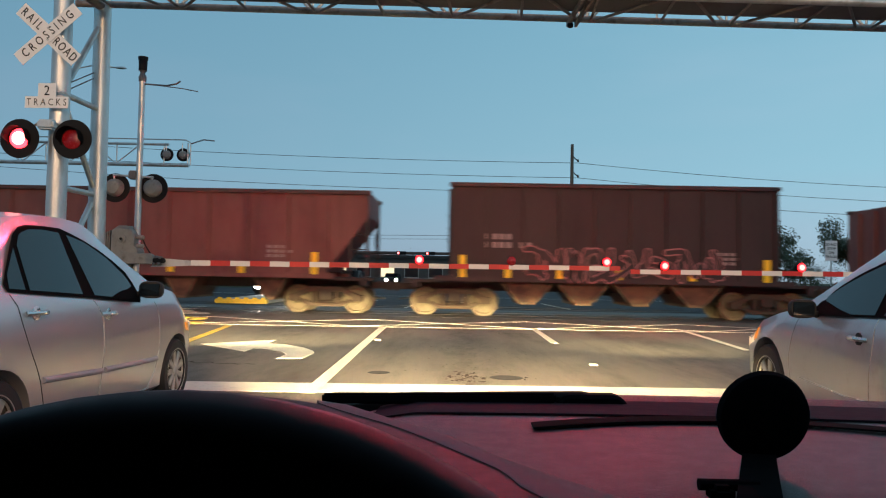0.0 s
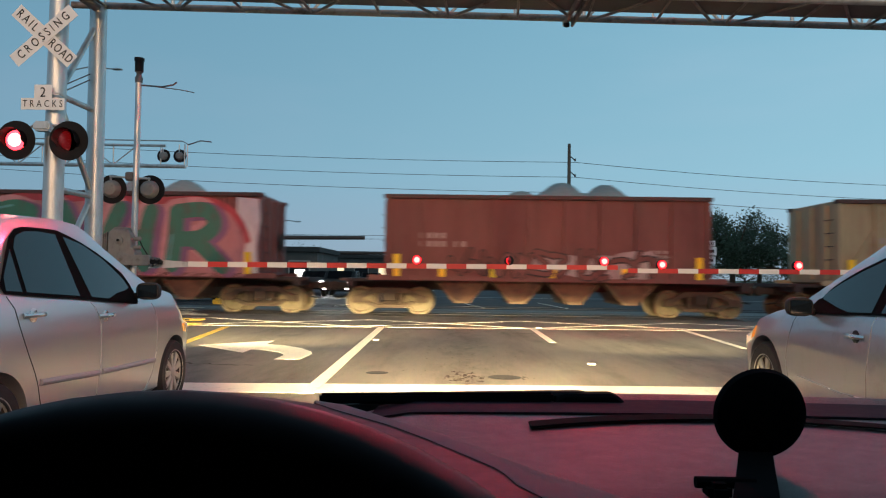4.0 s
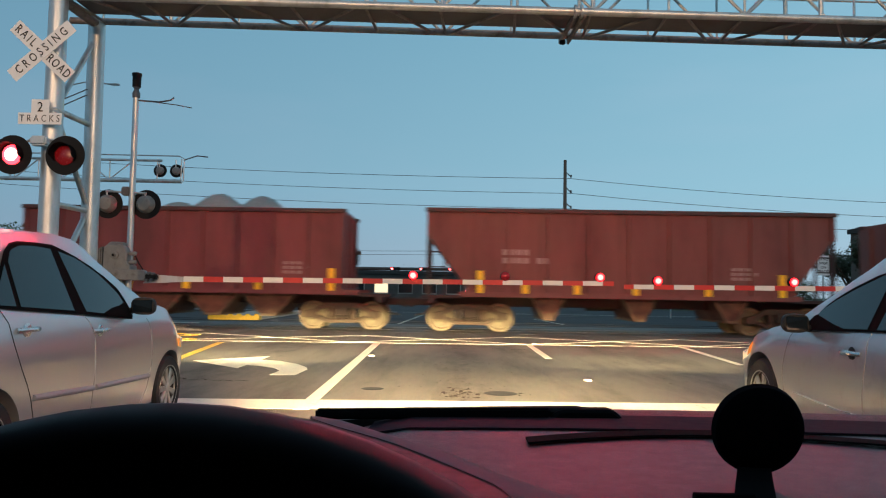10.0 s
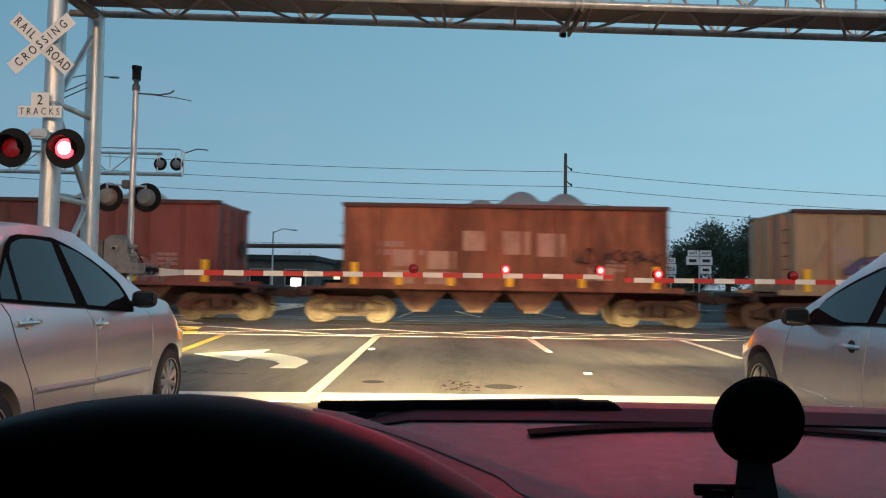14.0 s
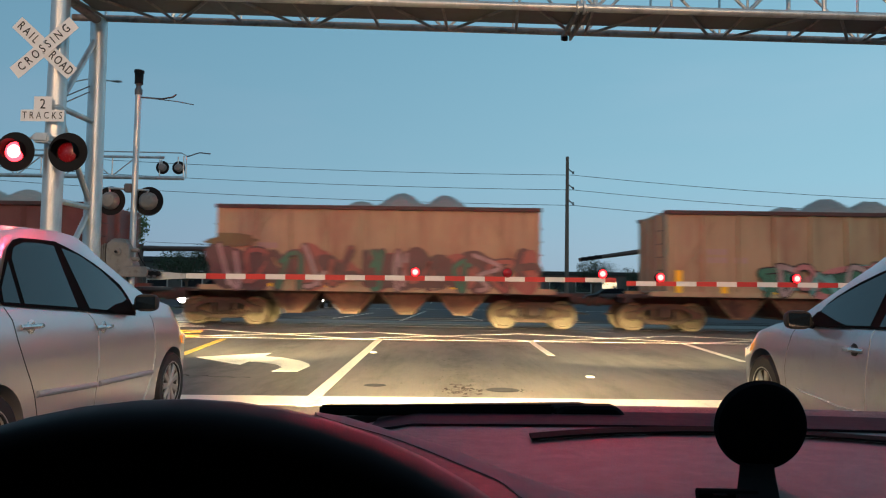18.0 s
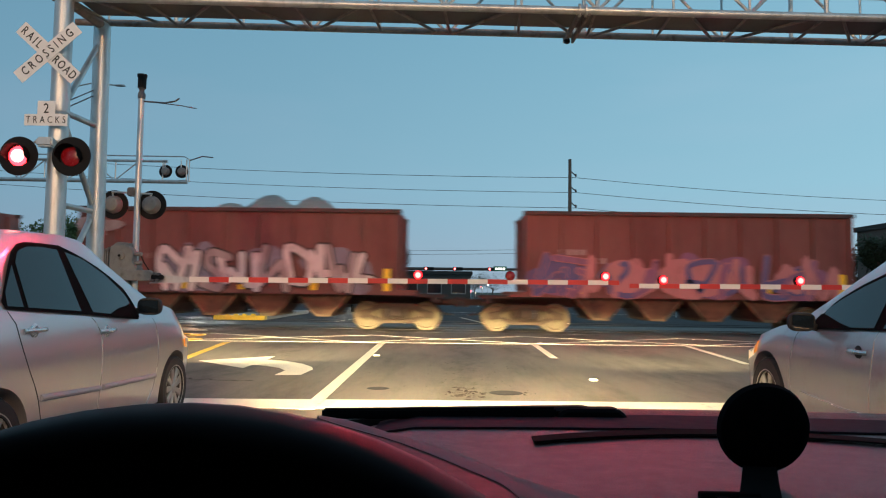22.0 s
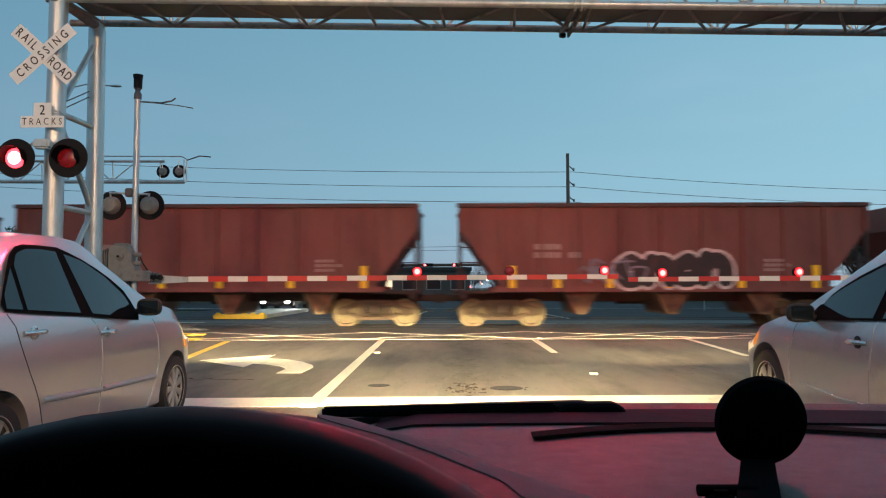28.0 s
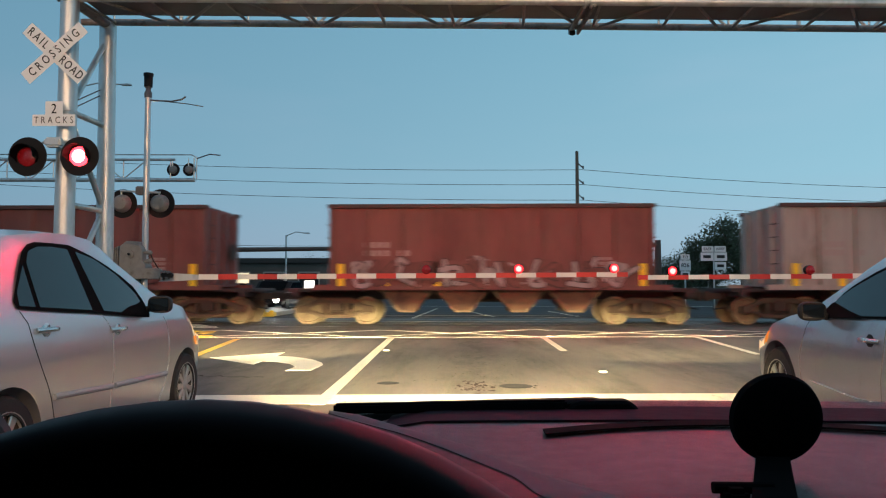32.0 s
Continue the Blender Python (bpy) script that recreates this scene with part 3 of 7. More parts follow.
def spatter(cx, cy, sx, sy, count, seed, m, label, size=0.026):
    """Many small irregular blots of tar and oil, thickest in the middle."""
    rnd = random.Random(seed)
    verts, faces = [], []
    for k in range(count):
        x, y, r = rnd.gauss(cx, sx), rnd.gauss(cy, sy), 0.003 + size * rnd.random() ** 3
        ph, i0 = rnd.uniform(0, 6.28), len(verts)
        for i in range(8):
            a = 2 * math.pi * i / 8
            q = r * (1 + 0.45 * math.sin(2 * a + ph) + rnd.uniform(-0.3, 0.3))
            verts.append((x + q * math.cos(a), y + 2.2 * q * math.sin(a), 0.0022 + 0.000002 * k))
        faces.append(tuple(range(i0, i0 + 8)))
    me = bpy.data.meshes.new("road_stains")
    me.from_pydata(verts, [], faces)
    me.materials.append(m)
    return tagged(new("road_stains", me), label, "stain", "", "stuff")


spatter(0.13, 8.62, 0.09, 0.24, 120, 1, TAR, "dark spattered oil blots on the asphalt", 0.026)
spatter(0.55, 8.62, 0.20, 0.05, 90, 6, TAR, "dark tar smear along a road joint", 0.022)
spatter(0.2, 10.8, 0.5, 1.7, 260, 2, STAIN, "faint oil drips along the lane centre", 0.014)
spatter(3.4, 11.0, 0.5, 1.8, 80, 4, STAIN, "faint oil drips along the lane centre", 0.014)

# ---- crossing signals ----
def flasher(parent, at, label, turn=0.0, r=0.305, glow=None):
    """A round signal on its arm; its lens turns its lit face forward and back. The lens is returned."""
    head = part("flasher", lathe([(0.155, 0.0), (r, 0.0), (r, 0.006), (0.155, 0.006)], 36, "y"), BLACK, parent, label, at=Matrix.Translation(at) @ pose(0, 0, 0, 0, 0, turn))
    part("housing", lathe([(0.158, 0.0), (0.165, 0.05), (0.16, 0.17), (0.10, 0.21), (0, 0.22)], 24, "y"), BLACK, head, smooth=True)
    # hood over the lens
    bm = bmesh.new()
    n = 18
    rings = []
    for dy, k in ((0.0, 0.0), (-0.17, 0.55)):
        rings.append([bm.verts.new((0.175 * math.cos(a), dy * (1 if math.sin(a) > -0.2 else 0.35), 0.175 * math.sin(a))) for a in [math.pi * (-0.18 + 1.36 * i / n) for i in range(n + 1)]])
    for i in range(n):
        bm.faces.new((rings[0][i], rings[0][i + 1], rings[1][i + 1], rings[1][i]))
    bmesh.ops.solidify(bm, geom=bm.faces[:], thickness=0.006)
    part("hood", bm, BLACK, head)
    return lens_of(head, (0, 0, 0), glow)


def lens_of(head, at, glow=None):
    """A lens with one lit face, which it turns forward and back."""
    bm = lathe([(0, -0.045), (0.06, -0.04), (0.098, -0.031), (0.102, -0.030), (0.155, 0.0), (0.15, 0.012), (0.10, 0.03), (0, 0.034)], 28, "y")
    for f in bm.faces:
        c = f.calc_center_median()
        f.material_index = 2 if c.y > 0.001 else (1 if c.xz.length < 0.10 and c.y < 0 else 0)
    lens = part("lens", mesh_of("lens", bm, [glow or RED_ON, glow or RED_CORE, RED_OFF], True), None, head, "red signal lens", at=at)
    return lens


def signal_back(parent, at, r=0.305, label="grey and black back of a signal"):
    head = part("flasher", lathe([(0.0, 0.0), (r, 0.0), (r, 0.008), (0, 0.008)], 32, "y"), BLACK, parent, label, at=at)
    part("housing", lathe([(0.19, 0.0), (0.18, -0.08), (0.13, -0.15), (0, -0.18)], 24, "y"), CAST, head, smooth=True)
    return head


lenses = {"a": [], "b": []}
# cantilever over the road, with its walkway
MX, Y1, Y2, DECK = -6.33, 11.2, 12.4, 5.835
cant = thing("signal_cantilever", "galvanised steel signal cantilever with a grated walkway over the road", "signal gantry", (MX, 11.8, 0))
o = Vector((MX, 11.8, 0))
part("mast", rod((0, Y1 - 11.8, 0), (0, Y1 - 11.8, 7.6), 0.155, 0.135, 24), GALV, cant, "thick galvanised tubular mast", True)
part("mast", rod((0.06, Y2 - 11.8, 0), (0.02, Y2 - 11.8, 5.88), 0.148, 0.14, 24), GALV, cant, "thick galvanised tubular mast", True)
for a, z1, b, z2 in ((Y2, 5.42, Y1, 4.12), (Y1, 4.0, Y2, 4.0), (Y1, 3.88, Y2, 2.62), (Y1, 2.5, Y2, 2.5), (Y2, 2.38, Y1, 1.12), (Y1, 1.0, Y2, 1.0)):
    part("brace", rod((0, a - 11.8 + (0.1 if a == Y1 else -0.1), z1), (0.02, b - 11.8 + (0.1 if b == Y1 else -0.1), z2), 0.048, seg=12), GALV, cant, smooth=True)
for z in (4.08, 4.18):
    part("tie_rod", rod((0.09, -0.5, z), (-0.04, 0.5, z + 0.45), 0.011, seg=6), GRATE, cant)
for y in (Y1, Y2):
    part("base_plate", box(0.6, 0.6, 0.05, (0, y - 11.8, 0.03), bevel=0.008), GALV, cant)
part("chord", tube([(-0.2, Y1 - 11.8, DECK), (17, Y1 - 11.8, DECK - 0.33)], 0.062, 12), GALV, cant, "round steel chord", True)
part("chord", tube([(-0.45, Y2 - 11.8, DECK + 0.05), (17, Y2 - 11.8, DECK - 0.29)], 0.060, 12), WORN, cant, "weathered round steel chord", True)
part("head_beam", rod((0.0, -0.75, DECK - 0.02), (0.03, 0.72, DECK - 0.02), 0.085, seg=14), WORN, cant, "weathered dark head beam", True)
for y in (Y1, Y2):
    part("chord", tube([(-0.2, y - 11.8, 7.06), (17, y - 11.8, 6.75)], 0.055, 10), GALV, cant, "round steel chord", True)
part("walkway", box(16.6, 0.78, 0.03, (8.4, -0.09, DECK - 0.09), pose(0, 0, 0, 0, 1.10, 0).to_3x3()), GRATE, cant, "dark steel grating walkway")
z = lambda x: DECK - 0.0193 * x
top = lambda x: 7.04 - 0.018 * x
for i in range(14):
    # cross bars, and braces that run zigzag between them under the walkway
    x1 = 0.13 + 1.2 * i
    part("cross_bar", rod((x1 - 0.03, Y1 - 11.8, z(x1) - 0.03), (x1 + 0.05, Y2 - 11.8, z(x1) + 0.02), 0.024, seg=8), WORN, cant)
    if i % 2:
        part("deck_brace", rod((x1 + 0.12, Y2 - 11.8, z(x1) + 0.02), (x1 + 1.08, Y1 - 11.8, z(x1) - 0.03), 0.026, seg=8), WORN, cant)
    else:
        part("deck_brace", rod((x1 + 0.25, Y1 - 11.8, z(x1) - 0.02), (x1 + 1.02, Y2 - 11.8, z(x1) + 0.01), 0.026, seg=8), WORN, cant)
    for y in (Y1, Y2):
        part("post", rod((x1, y - 11.8, z(x1)), (x1, y - 11.8, top(x1)), 0.038 if i % 3 == 1 else 0.022, seg=8), GALV, cant)
        part("diagonal", rod((x1, y - 11.8, z(x1)) if i % 2 else (x1, y - 11.8, top(x1)), (x1 + 1.2, y - 11.8, top(x1)) if i % 2 else (x1 + 1.2, y - 11.8, z(x1)), 0.026, seg=8), GALV, cant)
for y in (Y1 - 0.12, Y2 + 0.05):
    for z0 in (6.35, 6.65):
        part("hand_rail", tube([(0.2, y - 11.8, z0), (16.8, y - 11.8, z0 - 0.30)], 0.018, 8), GALV, cant)
# splice of the arm
for dx in (-0.07, 0.07):
    part("splice", box(0.05, 1.3, 0.10, (8.30 + dx, 0.02, DECK - 0.20), pose(0, 0, 0, 0, 0, 3).to_3x3(), bevel=0.01), WORN, cant)
for y in (Y1, Y2):
    for dx in (-0.05, 0.05):
        part("flange", moved(lathe([(0.05, 0), (0.105, 0), (0.105, 0.035), (0.05, 0.035)], 16, "x"), Matrix.Translation((8.28 + dx, y - 11.8, DECK - 0.16 + (0.05 if y == Y2 else 0)))), GALV, cant)
part("drop_lamp", lathe([(0.02, 0.10), (0.035, 0.05), (0.055, 0.02), (0.05, -0.03), (0, -0.05)], 14), BLACK, cant, "small dark fitting under the arm", True, at=(8.22, Y2 - 11.9, DECK - 0.27))
# crossbuck
cb = thing("crossbuck_sign", "white crossbuck with black lettering on a steel mast", "road sign", (-6.42, 10.95, 4.85))
for tilt, text, dy in ((42.0, None, 0.014), (-42.0, "CROSSING", 0.0)):
    m = pose(0, dy, 0, 0, tilt, 0)
    blade = part("blade", moved(box(1.22, 0.006, 0.229, bevel=0.002), m), SIGN_W, cb, "white sign blade")
    if text:
        part("lettering", moved(words("CROSSING", 0.195, bold=0.001, spacing=1.62), m @ Matrix.Translation((0, -0.006, 0)) @ Matrix.Diagonal((0.74, 1, 1, 1))), SIGN_K, blade)
    else:
        part("lettering", moved(words("RAIL", 0.195, bold=0.001, spacing=1.5), m @ Matrix.Translation((-0.36, -0.006, 0)) @ Matrix.Diagonal((0.74, 1, 1, 1))), SIGN_K, blade)
        part("lettering", moved(words("ROAD", 0.195, bold=0.001, spacing=1.22), m @ Matrix.Translation((0.36, -0.006, 0)) @ Matrix.Diagonal((0.74, 1, 1, 1))), SIGN_K, blade)
part("bracket", box(0.12, 0.20, 0.06, (0.03, 0.10, 0.0), bevel=0.01), GALV, cb)
for x, z in ((0, 0.09), (0, -0.09)):
    part("bolt", moved(lathe([(0.016, 0), (0.016, -0.012), (0, -0.014)], 8, "y"), Matrix.Translation((x, -0.004, z))), GALV, cb)
ts = thing("track_count_sign", "white sign with black numeral and the word tracks", "road sign", (-6.40, 10.95, 3.84))
plate = part("plate", prism([(-0.34, -0.15), (0.34, -0.15), (0.34, 0.03), (0.14, 0.03), (0.14, 0.24), (-0.14, 0.24), (-0.14, 0.03), (-0.34, 0.03)], 0.006), SIGN_W, ts)
part("lettering", moved(words("2", 0.22, bold=0.0), Matrix.Translation((0, -0.004, 0.115)) @ Matrix.Diagonal((0.85, 1, 1, 1))), SIGN_K, plate)
part("lettering", moved(words("TRACKS", 0.155, bold=-0.001, spacing=1.6), Matrix.Translation((0, -0.004, -0.062)) @ Matrix.Diagonal((0.78, 1, 1, 1))), SIGN_K, plate)
part("bracket", tube([(0.1, 0.01, 0.1), (0.22, 0.06, 0.12), (0.30, 0.2, 0.05)], 0.014), GALV, ts)
# pair of flashers on the mast
pair = thing("flashing_signal_pair", "pair of round black railway flashing signals on a mast", "crossing signal", (-6.36, 10.9, 3.20))
part("junction_box", box(0.26, 0.16, 0.15, (0.0, 0.02, 0.22), bevel=0.03), GALV, pair)
for dx, key in ((-0.41, "a"), (0.41, "b")):
    part("arm", tube([(0, 0.08, 0.24), (dx * 0.5, 0.12, 0.26), (dx, 0.14, 0.16)], 0.022), GALV, pair)
    lenses[key].append(flasher(pair, (dx, 0.0, 0.0), "black round signal with red lens"))
# unseen pairs hung from the cantilever over the lanes, glow raised to redden the dashboard
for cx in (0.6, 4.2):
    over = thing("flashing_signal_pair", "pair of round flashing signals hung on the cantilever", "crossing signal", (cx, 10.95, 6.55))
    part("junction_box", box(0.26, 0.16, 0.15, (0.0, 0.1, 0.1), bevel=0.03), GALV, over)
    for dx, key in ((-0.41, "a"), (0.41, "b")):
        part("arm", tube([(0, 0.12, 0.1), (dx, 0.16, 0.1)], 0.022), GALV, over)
        # Unseen rear signals, added above the view for red light on the wagons.
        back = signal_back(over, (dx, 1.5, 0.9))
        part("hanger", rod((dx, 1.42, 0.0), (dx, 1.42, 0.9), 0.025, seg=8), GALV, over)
        lenses[key].append(lens_of(back, (0, 0.06, 0), RED_REAR_BOOST))
        lenses[key].append(flasher(over, (dx, 0.0, 0.0), "black round signal with red lens", glow=RED_BOOST))

# gate with its pole
GX, GY = -6.64, 14.8
gp = thing("signal_pole", "slim galvanised signal pole with a bell on top", "signal pole", (GX, GY, 0))
part("pole", rod((0, 0, 0), (0, 0, 5.19), 0.066, 0.062, 16), GALV, gp, smooth=True)
part("bell_neck", lathe([(0.075, 5.15), (0.08, 5.25), (0.05, 5.31), (0.05, 5.34), (0.085, 5.40)], 16), GRATE, gp, smooth=True)
part("bell", lathe([(0.085, 5.38), (0.088, 5.61), (0.10, 5.61), (0.10, 5.67), (0, 5.69)], 18), BLACK, gp, "dark electronic bell", True)
part("top_arm", tube([(0.05, 0, 5.10), (0.5, 0, 5.07), (0.72, 0.0, 5.11), (0.80, 0, 5.17)], 0.018), GRATE, gp)
part("top_arm", tube([(0.05, -0.02, 5.10), (0.5, -0.02, 5.05), (0.85, -0.02, 5.01), (1.18, -0.02, 4.95)], 0.010), GRATE, gp)
part("cross_arm", tube([(-0.55, 0.0, 3.18), (0.3, 0.0, 3.14)], 0.022), GALV, gp)
part("junction_box", box(0.16, 0.16, 0.18, (-0.12, 0, 3.18), bevel=0.02), GRATE, gp)
for dx in (-0.53, 0.27):
    part("drop_arm", tube([(dx, 0, 3.16), (dx, 0.02, 3.05)], 0.02), GALV, gp)
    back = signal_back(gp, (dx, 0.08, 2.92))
    lenses["a" if dx > 0 else "b"].append(lens_of(back, (0, 0.06, 0), RED_REAR_BOOST))
part("foot", box(0.35, 0.35, 0.04, (0, 0, 0.02), bevel=0.006), GALV, gp)


def gate(x0, x1, z0, z1, lights, stripes_from, label):
    """A striped gate arm, with its lights, along x."""
    g = thing("crossing_gate_arm", label, "crossing gate", (x0, 14.7, 0))
    n = int(abs(x1 - stripes_from) / 0.408)
    way = 1 if x1 > x0 else -1
    for i in range(n + 1):
        a = stripes_from + way * i * 0.408
        b = a + way * 0.408 if i < n else x1
        if abs(b - a) < 0.02:
            continue
        t = ((a + b) / 2 - x0) / (x1 - x0)
        h = 0.112 - 0.02 * t
        part("stripe", box(abs(b - a), 0.03, h, ((a + b) / 2 - x0, 0, z0 + (z1 - z0) * t)), GATE_R if i % 2 else GATE_W, g)
    part("arm_root", prism([(0, z0 - 0.09), (0.35 * way, z0 - 0.08), (stripes_from - x0, z0 - 0.05), (stripes_from - x0, z0 + 0.05), (0.2 * way, z0 + 0.09)], 0.05), GALV, g, "aluminium arm root")
    for x, key in lights:
        t = (x - x0) / (x1 - x0)
        z = z0 + (z1 - z0) * t
        lamp = part("gate_light", moved(lathe([(0.094, 0.0), (0.100, 0.01), (0.100, 0.09), (0.088, 0.10), (0, 0.10)], 16, "y"), Matrix.Translation((x - x0, -0.02, z + 0.125))), BLACK, g, "small red gate lamp")
        part("clip", box(0.03, 0.03, 0.07, (x - x0, 0.0, z + 0.075)), BLACK, lamp)
        # Lens built oversize, its outer rings imitating the lamp's glow.
        bm = lathe([(0, -0.036), (0.053, -0.030), (0.073, -0.022), (0.090, 0.0), (0.045, 0.028), (0, 0.034)], 18, "y")
        for f in bm.faces:
            c = f.calc_center_median()
            f.material_index = 1 if c.y > 0 else (2 if c.xz.length < 0.052 else (3 if c.xz.length < 0.072 else 0))
        lens = part("lens", mesh_of("lens", bm, [GATE_RED, RED_OFF, GATE_CORE, GATE_GLOW], True), None, lamp, "red gate lamp lens", at=(x - x0, -0.03, z + 0.125))
        # Unseen rear lens, added and overdriven to throw red on the wagons.
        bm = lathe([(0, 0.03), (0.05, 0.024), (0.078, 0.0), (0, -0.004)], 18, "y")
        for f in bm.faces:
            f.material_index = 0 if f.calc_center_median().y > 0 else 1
        rear = part("rear_lens", mesh_of("rear_lens", bm, [GATE_REAR_BOOST, RED_OFF], True), None, lamp, "unseen red lens added behind the gate lamp", at=(x - x0, 0.085, z + 0.125))
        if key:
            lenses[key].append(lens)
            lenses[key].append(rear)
    return g


gate(-6.3, 3.33, 1.37, 1.42, ((-0.76, "a"), (1.12, "b"), (3.05, None)), -5.46, "lowered crossing gate arm with red and white stripes")
gate(13.2, 3.54, 1.42, 1.36, ((4.22, None), (6.97, "a"), (9.9, "b")), 12.3, "lowered crossing gate arm with red and white stripes")
for gx, s in ((-6.85, 1), (13.5, -1)):
    mech = thing("gate_mechanism", "grey gate mechanism box with a round cover", "gate mechanism", (gx, 14.72, 0))
    part("stand", box(0.30, 0.25, 1.35, (0, 0.05, 0.68), bevel=0.02), CAST, mech)
    part("case", prism([(-0.22, 1.36), (0.34, 1.36), (0.34, 1.62), (0.26, 1.70), (0.26, 1.92), (0.21, 2.03), (0.10, 2.07), (-0.12, 2.07), (-0.20, 2.02), (-0.22, 1.9)], 0.36, bevel=0.02), CAST, mech, "cast grey case", at=(0, -0.18, 0))
    part("lid", prism([(-0.16, 1.98), (0.20, 1.98), (0.16, 2.10), (0.08, 2.115), (-0.08, 2.115), (-0.14, 2.08)], 0.30, bevel=0.012), CAST, mech, at=(0, -0.15, 0))
    for k in range(4):
        part("fin", box(0.022, 0.30, 0.62, (-0.255 - 0.038 * k, -0.02, 1.70 - 0.02 * k), bevel=0.006), CAST, mech)
    part("boss", moved(lathe([(0.085, 0), (0.08, -0.025), (0.035, -0.03), (0.035, -0.055), (0, -0.06)], 20, "y"), Matrix.Translation((0.02, -0.18, 1.84))), CAST, mech, smooth=True)
    part("bolt", moved(lathe([(0.026, 0), (0.026, -0.02), (0, -0.024)], 8, "y"), Matrix.Translation((0.02, -0.24, 1.84))), BLACK, mech)
    for z in (1.70, 1.88):
        part("knob", moved(lathe([(0.03, 0), (0.045, 0.06), (0.045, 0.14), (0.025, 0.16), (0, 0.16)], 12, "x"), Matrix.Translation((0.26 * s, -0.06, z)) @ Matrix.Diagonal((s, 1, 1, 1))), CAST, mech, smooth=True)
    part("pivot", prism([(0.0, 1.33), (0.62, 1.33), (0.66, 1.36), (0.66, 1.52), (0.60, 1.55), (0.2, 1.55), (0.0, 1.60)], 0.14, bevel=0.015), CAST, mech, "grey pivot arm", at=Matrix.Diagonal((s, 1, 1, 1)) @ Matrix.Translation((0, -0.20, 0)))
    part("clevis", box(0.30, 0.16, 0.10, (0.72 * s, -0.10, 1.41), bevel=0.02), BLACK, mech, "dark clevis")
    for dx, z in ((0.62, 1.47), (0.72, 1.48), (0.80, 1.47), (0.68, 1.34), (0.78, 1.35)):
        part("bolt", moved(lathe([(0.03, 0), (0.03, -0.10), (0, -0.105)], 8, "y"), Matrix.Translation((dx * s, -0.08, z))), GRATE, mech)
    part("cable", tube([(0.38 * s, -0.06, 1.86), (0.48 * s, -0.08, 1.68), (0.60 * s, -0.10, 1.52)], 0.012, 6), BLACK, mech)
    part("foot", box(0.45, 0.4, 0.06, (0, 0.05, 0.03), bevel=0.01), CONCRETE, mech)

# ---- cars ----
def curve(table, y):
    xs, vs = zip(*table)
    return float(np.interp(y, xs, vs))


def sedan(name, label, at, spec, body_mat, side, trim):
    """A sedan that points along +y. side: the flank (+1 or -1 in x) that gets the finer fittings."""
    car = thing(name, label, "car", Matrix.Translation(at) @ Matrix.Scale(spec.get("scale", 1.0), 4))
    axle_z = spec.get("axle_z", spec["wheel"])
    tall = spec.get("tall", 1.0)
    lift = lambda rows: [(a, b * (1 + (tall - 1) * min(1, max(0, (b - 0.5) / 0.3)))) for a, b in rows]
    spec = dict(spec)
    for key in ("top", "belt"):
        spec[key] = lift(spec[key])
    for key in ("surround", "headlight", "indicator", "cover"):
        spec[key] = tuple(lift(r) for r in spec[key])
    spec["panes"] = [tuple(lift(r) for r in p) for p in spec["panes"]]
    spec["seams"] = [lift(r) for r in spec["seams"]]
    spec["handles"], spec["mirror"] = lift(spec["handles"]), lift([spec["mirror"]])[0]
    L, W = spec["length"], spec["width"] / 2
    top, belt, wide = spec["top"], spec["belt"], spec["wide"]
    bm = bmesh.new()
    rings = []
    ys = sorted(set([round(-L / 2 + L * i / 56, 3) for i in range(57)]))
    for y in ys:
        w, t = W * curve(wide, y), curve(top, y)
        b = min(curve(belt, y), t - 0.035)
        g = min(1.0, max(0.0, (t - b) / 0.50))
        wr = w * 0.95 * (1 - g) + spec["roof"] * g
        floor = curve(spec["floor"], y)
        half = [(w * 0.90, floor), (w * 0.965, floor + 0.04), (w * 0.985, floor + 0.2), (w, 0.56), (w * 0.995, 0.68), (w * 0.975, b - 0.06), (w * 0.94, b)]
        half += [(w * 0.94 * (1 - k) + wr * k + 0.009 * math.sin(math.pi * k) * g, b + (t - 0.055 * g - 0.012 - b) * k) for k in (0.33, 0.66, 1.0)]
        half += [(wr * 0.93, t - 0.02 * g), (wr * 0.6, t), (0, t + 0.012)]
        rings.append([bm.verts.new((x, y, z)) for x, z in half] + [bm.verts.new((-x, y, z)) for x, z in half[-2::-1]])
    n = len(rings[0])
    for a, b in zip(rings, rings[1:]):
        for k in range(n - 1):
            bm.faces.new((a[k], b[k], b[k + 1], a[k + 1]))
        bm.faces.new((a[n - 1], b[n - 1], b[0], a[0]))
    bm.faces.new(rings[0])
    bm.faces.new(rings[-1][::-1])
    bmesh.ops.recalc_face_normals(bm, faces=bm.faces)
    body = part("body", bm, body_mat, car, smooth=True)
    # wheel arches are cut out of the body
    cut = bmesh.new()
    for ay in spec["axles"]:
        for s in (-1, 1):
            add_rod(cut, (s * (W - 0.26), ay, axle_z), (s * (W + 0.3), ay, axle_z), spec["arch"], seg=40)
    cutter = new("cutter", mesh_of("cutter", cut, RUBBER))
    md = body.modifiers.new("arches", "BOOLEAN")
    md.operation, md.object, md.solver = "DIFFERENCE", cutter, "EXACT"
    cutter.matrix_world = car.matrix_world = car.matrix_basis
    bpy.context.view_layer.update()
    dg = bpy.context.evaluated_depsgraph_get()
    done = bpy.data.meshes.new_from_object(body.evaluated_get(dg))
    body.modifiers.clear()
    body.data = done
    bpy.data.objects.remove(cutter)
    for p in done.polygons:
        p.use_smooth = True
    done.set_sharp_from_angle(angle=radians(32))
    bpy.context.view_layer.update()

    def skin(y, z, s, out=0.004):
        """The point of the flank at that length and height, set out by so much."""
